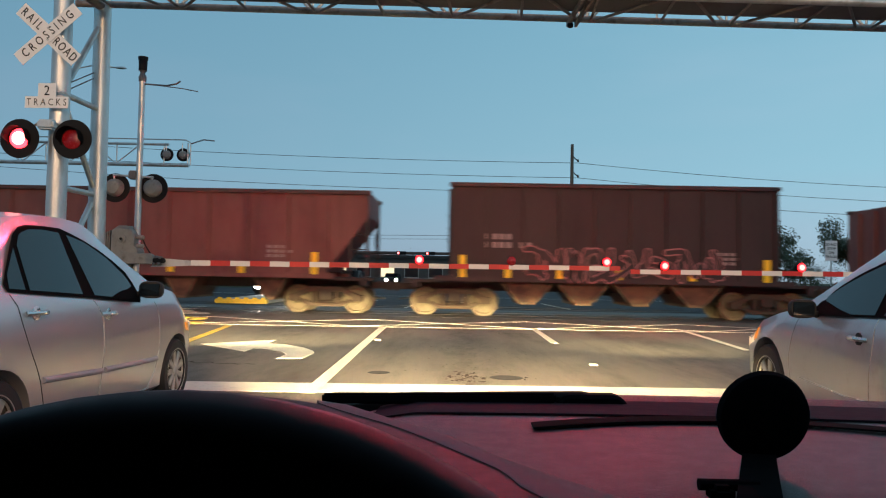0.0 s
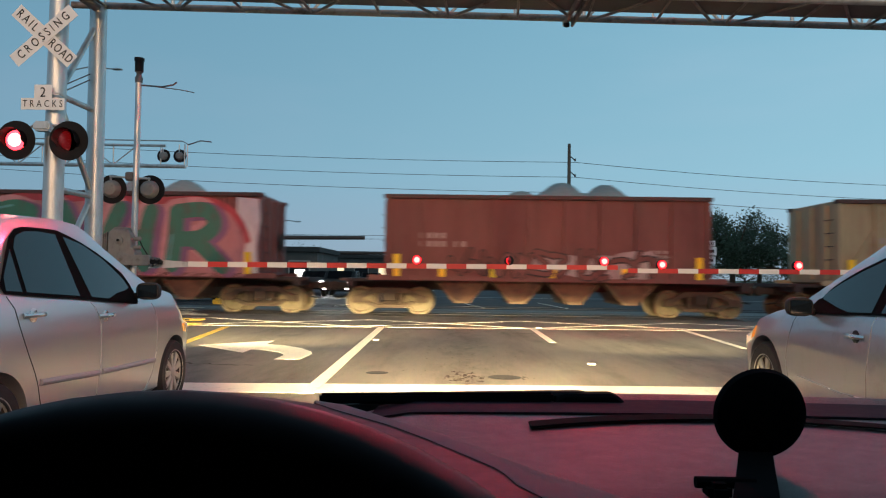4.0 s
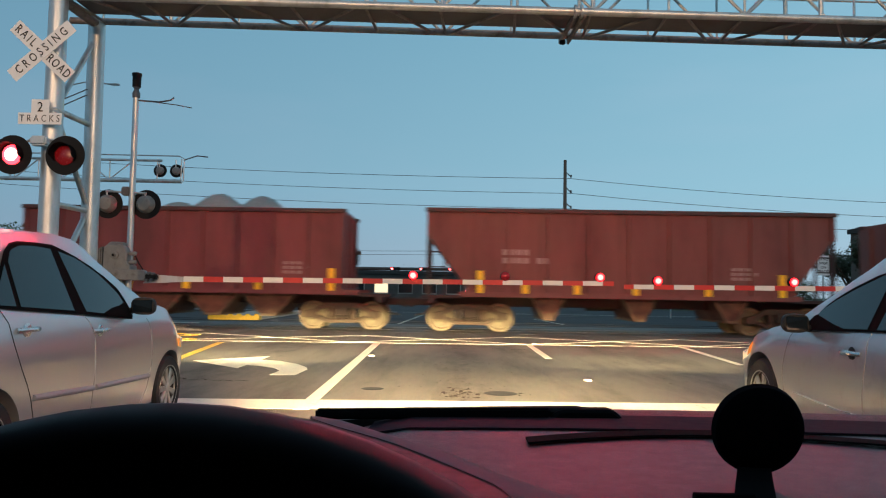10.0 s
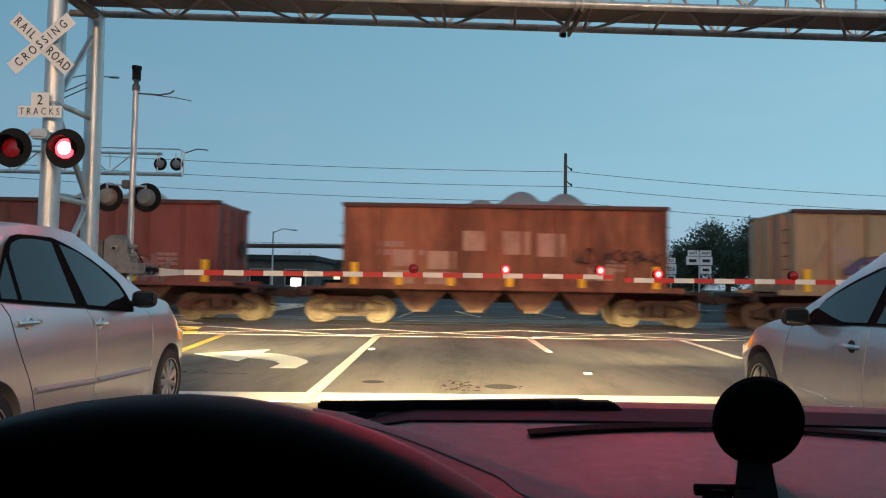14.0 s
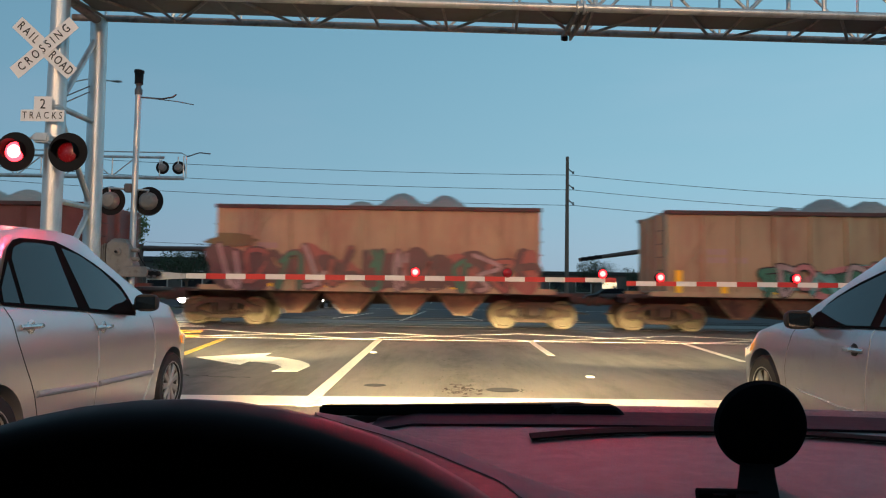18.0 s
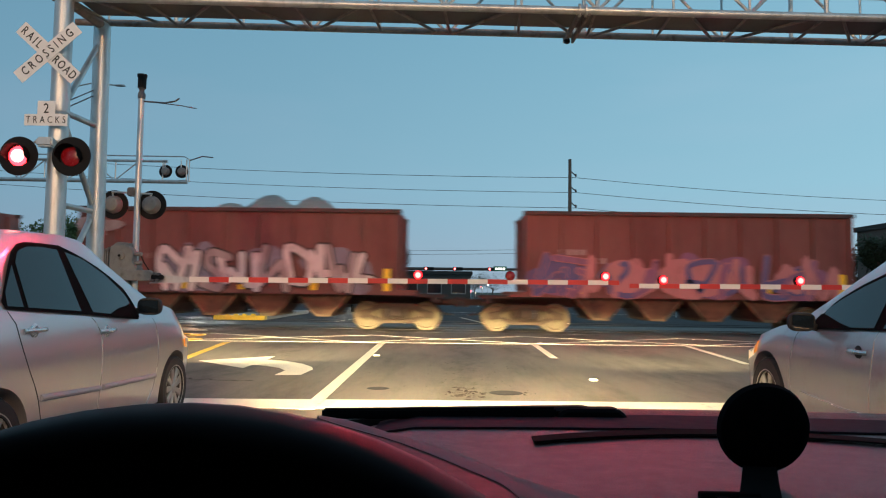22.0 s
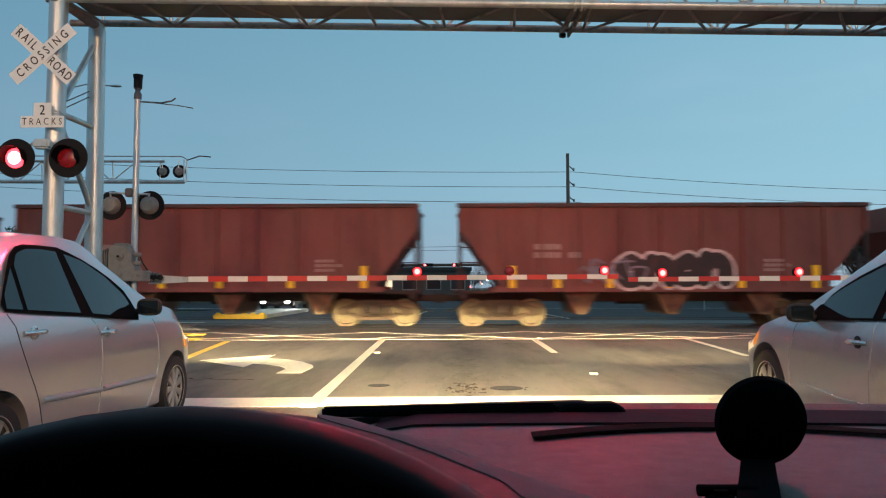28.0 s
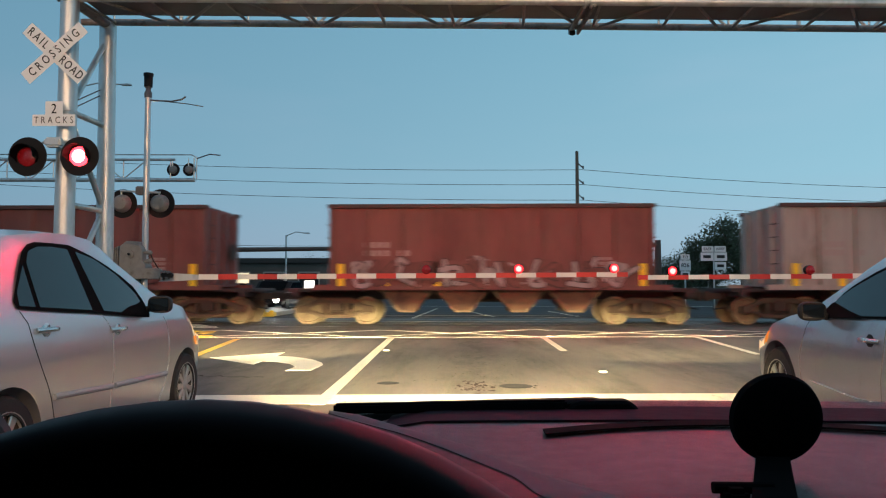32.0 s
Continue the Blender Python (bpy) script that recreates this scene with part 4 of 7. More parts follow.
        hit, p, nrm, _ = body.ray_cast(Vector((s * 3, y, z)), Vector((-s, 0, 0)))
        return p + nrm * out if hit else Vector((s * W, y, z))

    # one smooth sheet of glass for each flank, just clear of the body
    low, high = spec["surround"]
    spots = []
    for i in range(25):
        u = i / 24
        ends = [[float(np.interp(u, np.linspace(0, 1, len(r)), [q[j] for q in r])) for j in (0, 1)] for r in (low, high)]
        for v in (0.0, 0.25, 0.5, 0.75, 1.0):
            y, z = ends[0][0] + (ends[1][0] - ends[0][0]) * v, ends[0][1] + (ends[1][1] - ends[0][1]) * v
            spots.append((y, z, skin(y, z, 1, 0.0).x))
    spots = np.array(spots)
    terms = lambda y, z: np.stack([np.ones_like(y), y, z, y * y, y * z, z * z], -1)
    bend = np.linalg.lstsq(terms(spots[:, 0], spots[:, 1]), spots[:, 2], rcond=None)[0]
    spare = float(np.percentile(spots[:, 2] - terms(spots[:, 0], spots[:, 1]) @ bend, 97))

    def glaze(y, z, s, out):
        return Vector((s * (float(terms(np.array(y), np.array(z)) @ bend) + spare + out), y, z))

    def patch(pname, low, high, s, m, out, label="", parent=None, nu=14, nv=6, even=False):
        """A pane or panel that lies on the flank between two lines of (y, z)."""
        pm = bmesh.new()
        grid = []
        for i in range(nu + 1):
            u = i / nu
            a = (curve([(k / (len(low) - 1), p[0]) for k, p in enumerate(low)], u), curve([(k / (len(low) - 1), p[1]) for k, p in enumerate(low)], u))
            b = (curve([(k / (len(high) - 1), p[0]) for k, p in enumerate(high)], u), curve([(k / (len(high) - 1), p[1]) for k, p in enumerate(high)], u))
            if even:
                grid.append([pm.verts.new(glaze(a[0] + (b[0] - a[0]) * v / nv, a[1] + (b[1] - a[1]) * v / nv, s, out)) for v in range(nv + 1)])
            else:
                grid.append([pm.verts.new(skin(a[0] + (b[0] - a[0]) * v / nv, a[1] + (b[1] - a[1]) * v / nv, s, out)) for v in range(nv + 1)])
        for i in range(nu):
            for v in range(nv):
                pm.faces.new((grid[i][v], grid[i + 1][v], grid[i + 1][v + 1], grid[i][v + 1]))
        bmesh.ops.remove_doubles(pm, verts=pm.verts[:], dist=1e-4)
        bmesh.ops.recalc_face_normals(pm, faces=pm.faces)
        if pm.faces and pm.faces[0].normal.x * s < 0:
            bmesh.ops.reverse_faces(pm, faces=pm.faces)
        return part(pname, pm, m, parent or car, label, True)

    for s in (-1, 1):
        patch("window_surround", *spec["surround"], s, VOID, 0.003, "black window surround", even=True)
        for low, high in spec["panes"]:
            patch("side_window", low, high, s, GLASS, 0.008, "dark tinted side window", even=True)
        # Pale tubes stand in for the light caught by rounded door edges.
        for j, lineup in enumerate(spec["seams"] if s == side else ()):
            part("door_edge" if j in spec["pale"] else "seam", tube([skin(float(np.interp(u, np.linspace(0, 1, len(lineup)), [q[0] for q in lineup])), float(np.interp(u, np.linspace(0, 1, len(lineup)), [q[1] for q in lineup])), s, 0.0005) for u in np.linspace(0, 1, 22)], 0.0036, 6), EDGE_GLINT if j in spec["pale"] else SEAM, car, "pale line painted as the door edge glint" if j in spec["pale"] else "")
        for y, z in spec["handles"] if s == side else ():
            p = skin(y, z, s, 0.0)
            part("handle_cup", moved(lathe([(0, 0.003), (0.045, 0.003), (0.05, 0.0)], 18, "x"), Matrix.Translation(p) @ Matrix.Diagonal((s, 1, 1, 1))), RUBBER if trim == "plain" else CHROME, car, smooth=True)
            part("door_handle", tube([skin(y + dy, z + 0.004, s, d) for dy, d in ((-0.11, 0.004), (-0.085, 0.024), (-0.03, 0.030), (0.03, 0.030), (0.085, 0.024), (0.11, 0.004))], 0.017, 10), CHROME, car, "chrome door handle", True)
        if trim == "moulding" and s == side:
            for a, b in spec["moulding"]:
                pts = [skin(a[0] + (b[0] - a[0]) * k / 8, a[1] + (b[1] - a[1]) * k / 8, s, 0.004) for k in range(9)]
                part("side_moulding", tube(pts, 0.022, 10), MOULD, car, "body-coloured side moulding", True)
        # mirror
        my, mz = spec["mirror"]
        p = skin(my, mz, s, 0.0)
        c = p + Vector((s * 0.135, -0.02, 0.045))
        shell = bmesh.new()
        bmesh.ops.create_uvsphere(shell, u_segments=20, v_segments=12, radius=1.0, matrix=Matrix.Translation(c) @ Matrix.Diagonal((0.104, 0.075, 0.074, 1)))
        for v in shell.verts:
            d = v.co - c
            v.co = c + Vector((math.copysign(abs(d.x / 0.104) ** 0.62, d.x) * 0.104, max(-0.03, d.y), math.copysign(abs(d.z / 0.074) ** 0.66, d.z) * 0.074))
        mirror = part("wing_mirror", shell, PLASTIC, car, "black wing mirror", True)
        part("mirror_glass", box(0.165, 0.004, 0.105, c + Vector((0, -0.033, 0)), bevel=0.002), GLASS, mirror, "mirror glass")
        part("mirror_foot", tube([p + Vector((0, 0, 0.0)), c - Vector((s * 0.06, 0, 0.03))], 0.028, 8), PLASTIC, mirror)
        # One dark patch for the mirror corner and the dash seen inside.
        patch("corner_cover", *spec["cover"], s, VOID, 0.012, "black mirror corner cover", even=True)
        patch("headlight", *spec["headlight"], s, HEAD_LENS, 0.006, "lit headlight lens", nu=8, nv=4)
        patch("indicator", *spec["indicator"], s, AMBER, 0.008, "amber indicator lens", nu=4, nv=3)
        # wheels
        for ay in spec["axles"]:
            wheel = part("wheel", moved(lathe([(0.20, -0.10), (spec["wheel"] - 0.02, -0.10), (spec["wheel"], -0.07), (spec["wheel"], 0.07), (spec["wheel"] - 0.02, 0.10), (0.20, 0.10), (0.205, 0.0), (0.20, -0.10)], 40, "x", False), Matrix.Diagonal((s, 1, 1, 1))), RUBBER, car, "black tyre on a silver alloy rim", True, at=(s * (W - 0.115), ay, axle_z))
            part("rim", moved(lathe([(0.195, 0.06), (0.205, 0.095), (0.215, 0.10), (0.205, 0.07), (0.18, 0.02), (0, 0.02)], 32, "x"), Matrix.Diagonal((s, 1, 1, 1))), DIRT_D, wheel, "dark rim well", True)
            for k in range(spec.get("spokes", 7)):
                part("spoke", moved(prism([(-0.020, 0.03), (0.020, 0.03), (0.034, 0.20), (-0.034, 0.20)], 0.022, "x", bevel=0.006), Matrix.Diagonal((s, 1, 1, 1)) @ pose(0.066, 0, 0, 360 * k / spec.get("spokes", 7) + 10, 0, 0)), ALLOY, wheel)
            part("rim_ring", moved(lathe([(0.196, 0.070), (0.205, 0.098), (0.218, 0.102), (0.222, 0.092), (0.205, 0.068)], 36, "x", False), Matrix.Diagonal((s, 1, 1, 1))), ALLOY, wheel, "bright rim edge", True)
            part("hub_cap", moved(lathe([(0.05, 0.06), (0.05, 0.09), (0.03, 0.10), (0, 0.10)], 16, "x"), Matrix.Diagonal((s, 1, 1, 1))), ALLOY, wheel, smooth=True)
    return car


spec_a = dict(tall=1.09, scale=0.94, length=4.66, width=1.70, roof=0.56, wheel=0.310, axle_z=0.235, arch=0.362, axles=(-1.26, 1.50), spokes=9, pale=(1, 2, 3),
    top=[(-2.33, 0.62), (-2.26, 0.92), (-1.85, 1.05), (-1.62, 1.07), (-1.25, 1.27), (-0.85, 1.42), (-0.45, 1.465), (-0.1, 1.475), (0.2, 1.455), (0.45, 1.38), (0.8, 1.20), (1.10, 1.035), (1.3, 0.985), (1.7, 0.92), (2.0, 0.84), (2.2, 0.72), (2.33, 0.55)],
    belt=[(-2.3, 0.90), (-1.6, 0.945), (-0.4, 0.925), (0.6, 0.875), (1.1, 0.855), (1.6, 0.82), (2.33, 0.5)],
    wide=[(-2.33, 0.80), (-2.1, 0.92), (-1.6, 0.985), (-0.8, 1.0), (1.0, 1.0), (1.7, 0.975), (2.0, 0.90), (2.2, 0.80), (2.33, 0.60)],
    floor=[(-2.3, 0.28), (-1.9, 0.13), (1.9, 0.11), (2.33, 0.24)],
    surround=([(-1.11, 0.968), (-0.83, 0.948), (-0.24, 0.915), (0.21, 0.880), (0.70, 0.848)], [(-1.12, 1.01), (-0.94, 1.188), (-0.77, 1.346), (-0.60, 1.380), (-0.20, 1.378), (0.05, 1.322), (0.38, 1.212), (0.66, 1.068), (0.73, 0.92)]),
    panes=[([(-1.085, 0.985), (-0.93, 0.976)], [(-1.05, 1.063), (-0.87, 1.225)]), ([(-0.885, 0.973), (-0.262, 0.936)], [(-0.82, 1.24), (-0.75, 1.312), (-0.62, 1.346), (-0.46, 1.354), (-0.25, 1.346)]), ([(-0.095, 0.926), (0.63, 0.874)], [(-0.155, 1.335), (0.08, 1.294), (0.35, 1.188), (0.58, 1.049), (0.64, 0.954)])],
    cover=([(0.16, 0.902), (0.70, 0.862)], [(0.16, 0.906), (0.36, 0.945), (0.52, 0.958), (0.66, 0.985), (0.72, 0.90)]),
    seams=[[(-1.09, 0.955), (-1.01, 0.776), (-0.93, 0.64), (-0.82, 0.469), (-0.74, 0.249)], [(-0.13, 0.91), (0.01, 0.773), (0.01, 0.60), (0.00, 0.452), (-0.02, 0.17)], [(0.99, 0.845), (1.05, 0.721), (1.05, 0.52), (0.98, 0.30), (0.88, 0.17)], [(0.88, 0.165), (0.29, 0.15), (-0.45, 0.15)]],
    handles=[(-0.87, 0.835), (0.09, 0.788)], moulding=[((-0.80, 0.473), (-0.02, 0.434)), ((0.03, 0.434), (0.99, 0.412))], mirror=(0.70, 0.910),
    headlight=([(1.76, 0.66), (2.14, 0.60)], [(1.68, 0.80), (2.10, 0.74)]), indicator=([(1.72, 0.60), (1.88, 0.58)], [(1.68, 0.66), (1.84, 0.66)]))
sedan("sedan", "silver sedan with chrome handles waiting at the crossing", (-3.318, 5.142, 0.072), spec_a, SILVER, 1, "moulding")
spec_b = dict(spec_a, tall=1.075, scale=1.0, length=4.70, width=1.80, roof=0.60, wheel=0.325, axle_z=0.325, arch=0.385, axles=(-1.25, 1.50), spokes=7, pale=(0, 1, 2, 3),
    top=[(-2.35, 0.62), (-2.3, 0.95), (-1.9, 1.06), (-1.6, 1.09), (-1.2, 1.28), (-0.8, 1.40), (-0.4, 1.45), (-0.05, 1.445), (0.2, 1.395), (0.50, 1.245), (0.82, 1.055), (1.0, 0.94), (1.35, 0.885), (1.75, 0.80), (2.02, 0.70), (2.2, 0.60), (2.35, 0.45)],
    belt=[(-2.4, 0.90), (-1.6, 0.94), (-0.4, 0.915), (0.6, 0.885), (1.1, 0.865), (1.35, 0.845), (1.75, 0.765), (2.05, 0.65), (2.35, 0.42)],
    wide=[(-2.35, 0.80), (-2.1, 0.93), (-1.6, 0.985), (-0.8, 1.0), (1.1, 1.0), (1.7, 0.985), (2.0, 0.93), (2.2, 0.82), (2.35, 0.60)],
    floor=[(-2.3, 0.28), (-1.9, 0.16), (1.9, 0.14), (2.35, 0.24)],
    surround=([(-1.5, 0.945), (-0.5, 0.920), (0.14, 0.902), (0.74, 0.880)], [(-1.18, 1.20), (-0.8, 1.325), (-0.35, 1.345), (0.06, 1.268), (0.31, 1.188), (0.56, 1.080), (0.70, 0.94)]),
    panes=[([(-1.38, 0.955), (-0.98, 0.945)], [(-1.22, 1.15), (-1.08, 1.21)]), ([(-0.90, 0.943), (-0.24, 0.925)], [(-1.0, 1.235), (-0.75, 1.305), (-0.24, 1.315)]), ([(-0.13, 0.923), (0.16, 0.914), (0.62, 0.90)], [(-0.12, 1.30), (0.04, 1.246), (0.24, 1.184), (0.47, 1.097), (0.62, 1.020)])],
    cover=([(0.14, 0.898), (0.76, 0.880)], [(0.14, 0.912), (0.34, 0.940), (0.47, 0.965), (0.66, 1.0), (0.76, 0.91)]),
    handles=[(-0.82, 0.78), (0.02, 0.765)], mirror=(0.66, 0.888),
    seams=[[(-1.10, 0.92), (-1.02, 0.75), (-0.90, 0.55), (-0.84, 0.28)], [(-0.17, 0.905), (-0.14, 0.7), (-0.11, 0.45), (-0.10, 0.26)], [(0.92, 0.86), (1.00, 0.721), (1.04, 0.575), (1.03, 0.42), (0.99, 0.32), (0.88, 0.25)], [(-0.7, 0.43), (0.2, 0.40), (0.86, 0.44)]],
    headlight=([(1.78, 0.63), (2.16, 0.54)], [(1.72, 0.735), (2.10, 0.635)]), indicator=([(1.70, 0.66), (1.80, 0.63)], [(1.68, 0.74), (1.78, 0.73)]))
sedan("sedan", "dusty silver sedan with black mirrors waiting at the crossing", (3.67, 5.02, 0), spec_b, SILVER_B, -1, "plain")

# ---- the car that the camera rides in ----
own = thing("own_car", "dark interior of a car with a dusty dashboard", "car", (0.30, 0, 0))
ox = -0.30


def sheet(rows, thick=0.02):
    """A curved panel through rows of points."""
    bm = bmesh.new()
    g = [[bm.verts.new(p) for p in row] for row in rows]
    for a, b in zip(g, g[1:]):
        for i in range(len(a) - 1):
            bm.faces.new((a[i], a[i + 1], b[i + 1], b[i]))
    bmesh.ops.recalc_face_normals(bm, faces=bm.faces)
    bmesh.ops.solidify(bm, geom=bm.faces[:], thickness=thick)
    return bm


def dash_z(x, y):
    return 1.040 - 0.02 * ((x - 0.3) / 0.9) ** 2 - 0.10 * max(0, 0.58 - y) ** 1.3 * 4 - 0.05 * max(0, y - 0.85) - 0.9 * max(0, -0.06 - x) ** 1.2 * max(0, y - 0.45)


part("dashboard", sheet([[(x + ox, y, dash_z(x, y)) for x in np.linspace(-0.62, 1.22, 30)] for y in np.linspace(0.34, 1.0, 24)]), DASH, own, "dark grey vinyl dashboard top", True)
# Dark sheet that puts the shade at the windscreen base into the colour.
part("dash_trim", sheet([[(x + ox, y, dash_z(x, y) + 0.003) for x in np.linspace(-0.10, 1.15, 24)] for y in np.linspace(0.862, 0.995, 6)], 0.002), DASH_SHADE, own, "dark strip painted as shade under the windscreen", True)
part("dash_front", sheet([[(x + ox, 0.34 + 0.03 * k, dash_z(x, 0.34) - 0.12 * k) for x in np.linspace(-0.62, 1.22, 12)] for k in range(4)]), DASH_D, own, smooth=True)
part("defrost_slot", sheet([[(x + ox, 0.835 - 1.1 * (x - 0.30) ** 2 * (1 if x < 0.5 else 0) - (0.044 + 0.2 * (x - 0.5) if x >= 0.5 else 0) + d, dash_z(x, 0.83) + 0.0045) for x in np.linspace(0.085, 0.9, 24)] for d in (-0.014, 0.0, 0.014)], 0.002), VOID, own, "dark defroster slot")
# instrument hood with its rounded rim
HOOD = [(-0.320, 0.910), (-0.260, 0.910), (-0.210, 0.890), (-0.160, 0.860), (-0.130, 0.820), (-0.060, 0.740), (-0.020, 0.680), (0.010, 0.630), (0.040, 0.580), (0.050, 0.540), (0.070, 0.500), (0.080, 0.470), (0.090, 0.440)]
FLANK = [(-0.170, 0.900), (-0.130, 0.890), (-0.070, 0.810), (-0.000, 0.730), (0.050, 0.640), (0.090, 0.590), (0.120, 0.550), (0.150, 0.510), (0.180, 0.470)]


def along(pts, u):
    k = np.linspace(0, 1, len(pts))
    return float(np.interp(u, k, [p[0] for p in pts])), float(np.interp(u, k, [p[1] for p in pts]))


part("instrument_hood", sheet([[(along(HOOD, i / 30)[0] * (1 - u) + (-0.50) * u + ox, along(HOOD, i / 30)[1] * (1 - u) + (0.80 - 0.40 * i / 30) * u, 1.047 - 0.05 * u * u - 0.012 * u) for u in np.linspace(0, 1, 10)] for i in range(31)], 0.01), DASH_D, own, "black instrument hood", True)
# The flank's base is lightened to imitate a streak of reflected light.
part("hood_flank", sheet([[(along(HOOD[3:], i / 24)[0] * (1 - u) + along(FLANK, i / 24)[0] * u + ox, along(HOOD[3:], i / 24)[1] * (1 - u) + along(FLANK, i / 24)[1] * u, 1.048 - 0.008 * u + 0.004 * math.sin(math.pi * u)) for u in np.linspace(0, 1, 8)] for i in range(25)], 0.006), DASH_STREAK, own, "rounded hood flank, base lightened as a light streak", True)
wheel = bmesh.new()
R0, r0 = 0.188, 0.0195
ring = []
for i in range(72):
    a = 2 * math.pi * i / 72
    ring.append([wheel.verts.new(((R0 + r0 * math.cos(b)) * math.cos(a), r0 * math.sin(b) * 1.1, (R0 + r0 * math.cos(b)) * math.sin(a))) for b in [2 * math.pi * j / 14 for j in range(14)]])
for i in range(72):
    for j in range(14):
        wheel.faces.new((ring[i][j], ring[(i + 1) % 72][j], ring[(i + 1) % 72][(j + 1) % 14], ring[i][(j + 1) % 14]))
bmesh.ops.recalc_face_normals(wheel, faces=wheel.faces)
WHEEL_AT = pose(-0.098 + ox, 0.205, 0.960, -18, 0, 0)
sw = part("steering_wheel", wheel, DASH_D, own, "black leather steering wheel", True, at=WHEEL_AT)
# Added black panel that blocks the view through the steering wheel.
part("column_cover", box(0.62, 0.06, 0.24, (-0.10 + ox, 0.33, 0.935), bevel=0.03), VOID, own, "black panel added behind the steering wheel")
part("wheel_hub", lathe([(0.085, -0.02), (0.09, 0.0), (0.08, 0.03), (0, 0.035)], 24, "y"), PLASTIC, sw, smooth=True)
for a in (0, 180, 270):
    part("wheel_spoke", moved(box(0.12, 0.012, 0.04, (0.13, 0.01, 0), bevel=0.005), pose(0, 0, 0, 0, a, 0)), PLASTIC, sw)
# cowl, wiper, bonnet and shell
part("cowl", sheet([[(x + ox, y, 1.030 - 0.03 * (y - 1.0) - 0.7 * max(0, -0.14 - x) ** 1.1 - 0.012 * ((x - 0.3) / 0.9) ** 2 + 0.003 * math.sin(y * 60)) for x in np.linspace(-0.65, 1.25, 20)] for y in np.linspace(1.0, 1.12, 8)]), PLASTIC, own, "black plastic cowl", True)
part("bonnet", sheet([[(x + ox, y, 0.93 - 0.13 * (y - 1.14) - 0.05 * max(0, y - 1.7) ** 2 - 0.05 * ((x - 0.3) / 0.85) ** 2) for x in np.linspace(-0.42, 1.02, 16)] for y in np.linspace(1.14, 2.20, 12)]), SILVER_B, own, "silver bonnet", True)
for s in (-1, 1):
    # wings, doors and rear quarters of the shell
    part("front_wing", sheet([[(0.3 + s * w + ox, y, z - 0.09 * max(0, y - 1.2)) for w, z in ((0.73, 0.875), (0.86, 0.84), (0.925, 0.72), (0.935, 0.50), (0.90, 0.34 if abs(y - 1.45) > 0.36 else 0.62))] for y in np.linspace(1.02, 2.18, 24)], 0.015), SILVER_B, own, "silver front wing", True)
    for y0, y1 in ((-0.10, 1.0), (-1.05, -0.12)):
        door = part("door", sheet([[(0.3 + s * w + ox, y, z) for w, z in ((0.93, 0.96), (0.985, 0.90), (1.0, 0.70), (0.99, 0.45), (0.955, 0.28))] for y in np.linspace(y0, y1, 8)], 0.015), SILVER_B, own, "silver door", True)
        part("door_handle", tube([(0.3 + s * 0.995 + ox, y0 + 0.10, 0.80), (0.3 + s * 1.02 + ox, y0 + 0.13, 0.805), (0.3 + s * 1.02 + ox, y0 + 0.24, 0.805), (0.3 + s * 0.995 + ox, y0 + 0.27, 0.80)], 0.012), CHROME, door)
    part("rear_wing", sheet([[(0.3 + s * w + ox, y, z) for w, z in ((0.80, 0.98), (0.95, 0.92), (0.975, 0.70), (0.96, 0.50), (0.92, 0.34 if abs(y + 1.4) > 0.36 else 0.64))] for y in np.linspace(-2.2, -1.07, 22)], 0.015), SILVER_B, own, "silver rear wing", True)
    part("headlight", box(0.34, 0.10, 0.13, (0.3 + s * 0.70 + ox, 2.20, 0.66), bevel=0.03), HEAD_LENS, own, "lit headlight lens")
    part("tail_light", box(0.30, 0.08, 0.16, (0.3 + s * 0.72 + ox, -2.22, 0.82), bevel=0.03), RED_OFF, own, "red tail light")
part("front_bumper", sheet([[(0.3 + w + ox, 2.26 - 0.12 * (abs(w) / 0.9) ** 3, z) for w in np.linspace(-0.9, 0.9, 16)] for z in (0.58, 0.48, 0.36, 0.24)], 0.03), SILVER_B, own, "silver front bumper", True)
part("grille", box(0.72, 0.03, 0.11, (0.3 + ox, 2.22, 0.665), bevel=0.01), BLACK, own, "black front grille")
part("rear_bumper", sheet([[(0.3 + w + ox, -2.30 + 0.10 * (abs(w) / 0.9) ** 3, z) for w in np.linspace(-0.92, 0.92, 16)] for z in (0.62, 0.50, 0.38, 0.26)], 0.03), SILVER_B, own, "silver rear bumper", True)
part("boot_lid", sheet([[(x + ox, y, 0.98 + 0.05 * (y + 2.2) - 0.04 * ((x - 0.3) / 0.85) ** 2) for x in np.linspace(-0.5, 1.1, 12)] for y in np.linspace(-2.22, -1.72, 5)], 0.02), SILVER_B, own, "silver boot lid", True)
part("boot_panel", box(1.55, 0.04, 0.38, (0.3 + ox, -2.23, 0.78), bevel=0.02), SILVER_B, own)
part("rear_window", sheet([[(x + ox, -1.72 + 0.55 * k, 1.0 + 0.42 * k) for x in np.linspace(-0.42, 1.02, 8)] for k in (0, 0.5, 1.0)], 0.008), GLASS, own, "dark rear window", True)
part("roof", sheet([[(x + ox, y, 1.53 - 0.05 * max(0, y) - 0.05 * ((x - 0.3) / 0.7) ** 2 - 0.12 * max(0, -0.8 - y) ** 1.5) for x in np.linspace(-0.40, 1.0, 12)] for y in np.linspace(-1.25, 0.26, 10)], 0.012), SILVER_B, own, "silver roof", True)
part("wiper_arm", tube([(-0.155 + ox, 0.985, 1.032), (0.05 + ox, 0.98, 1.040), (0.17 + ox, 0.975, 1.044), (0.215 + ox, 0.97, 1.036)], 0.007, 8), BLACK, own, "black wiper arm", True)
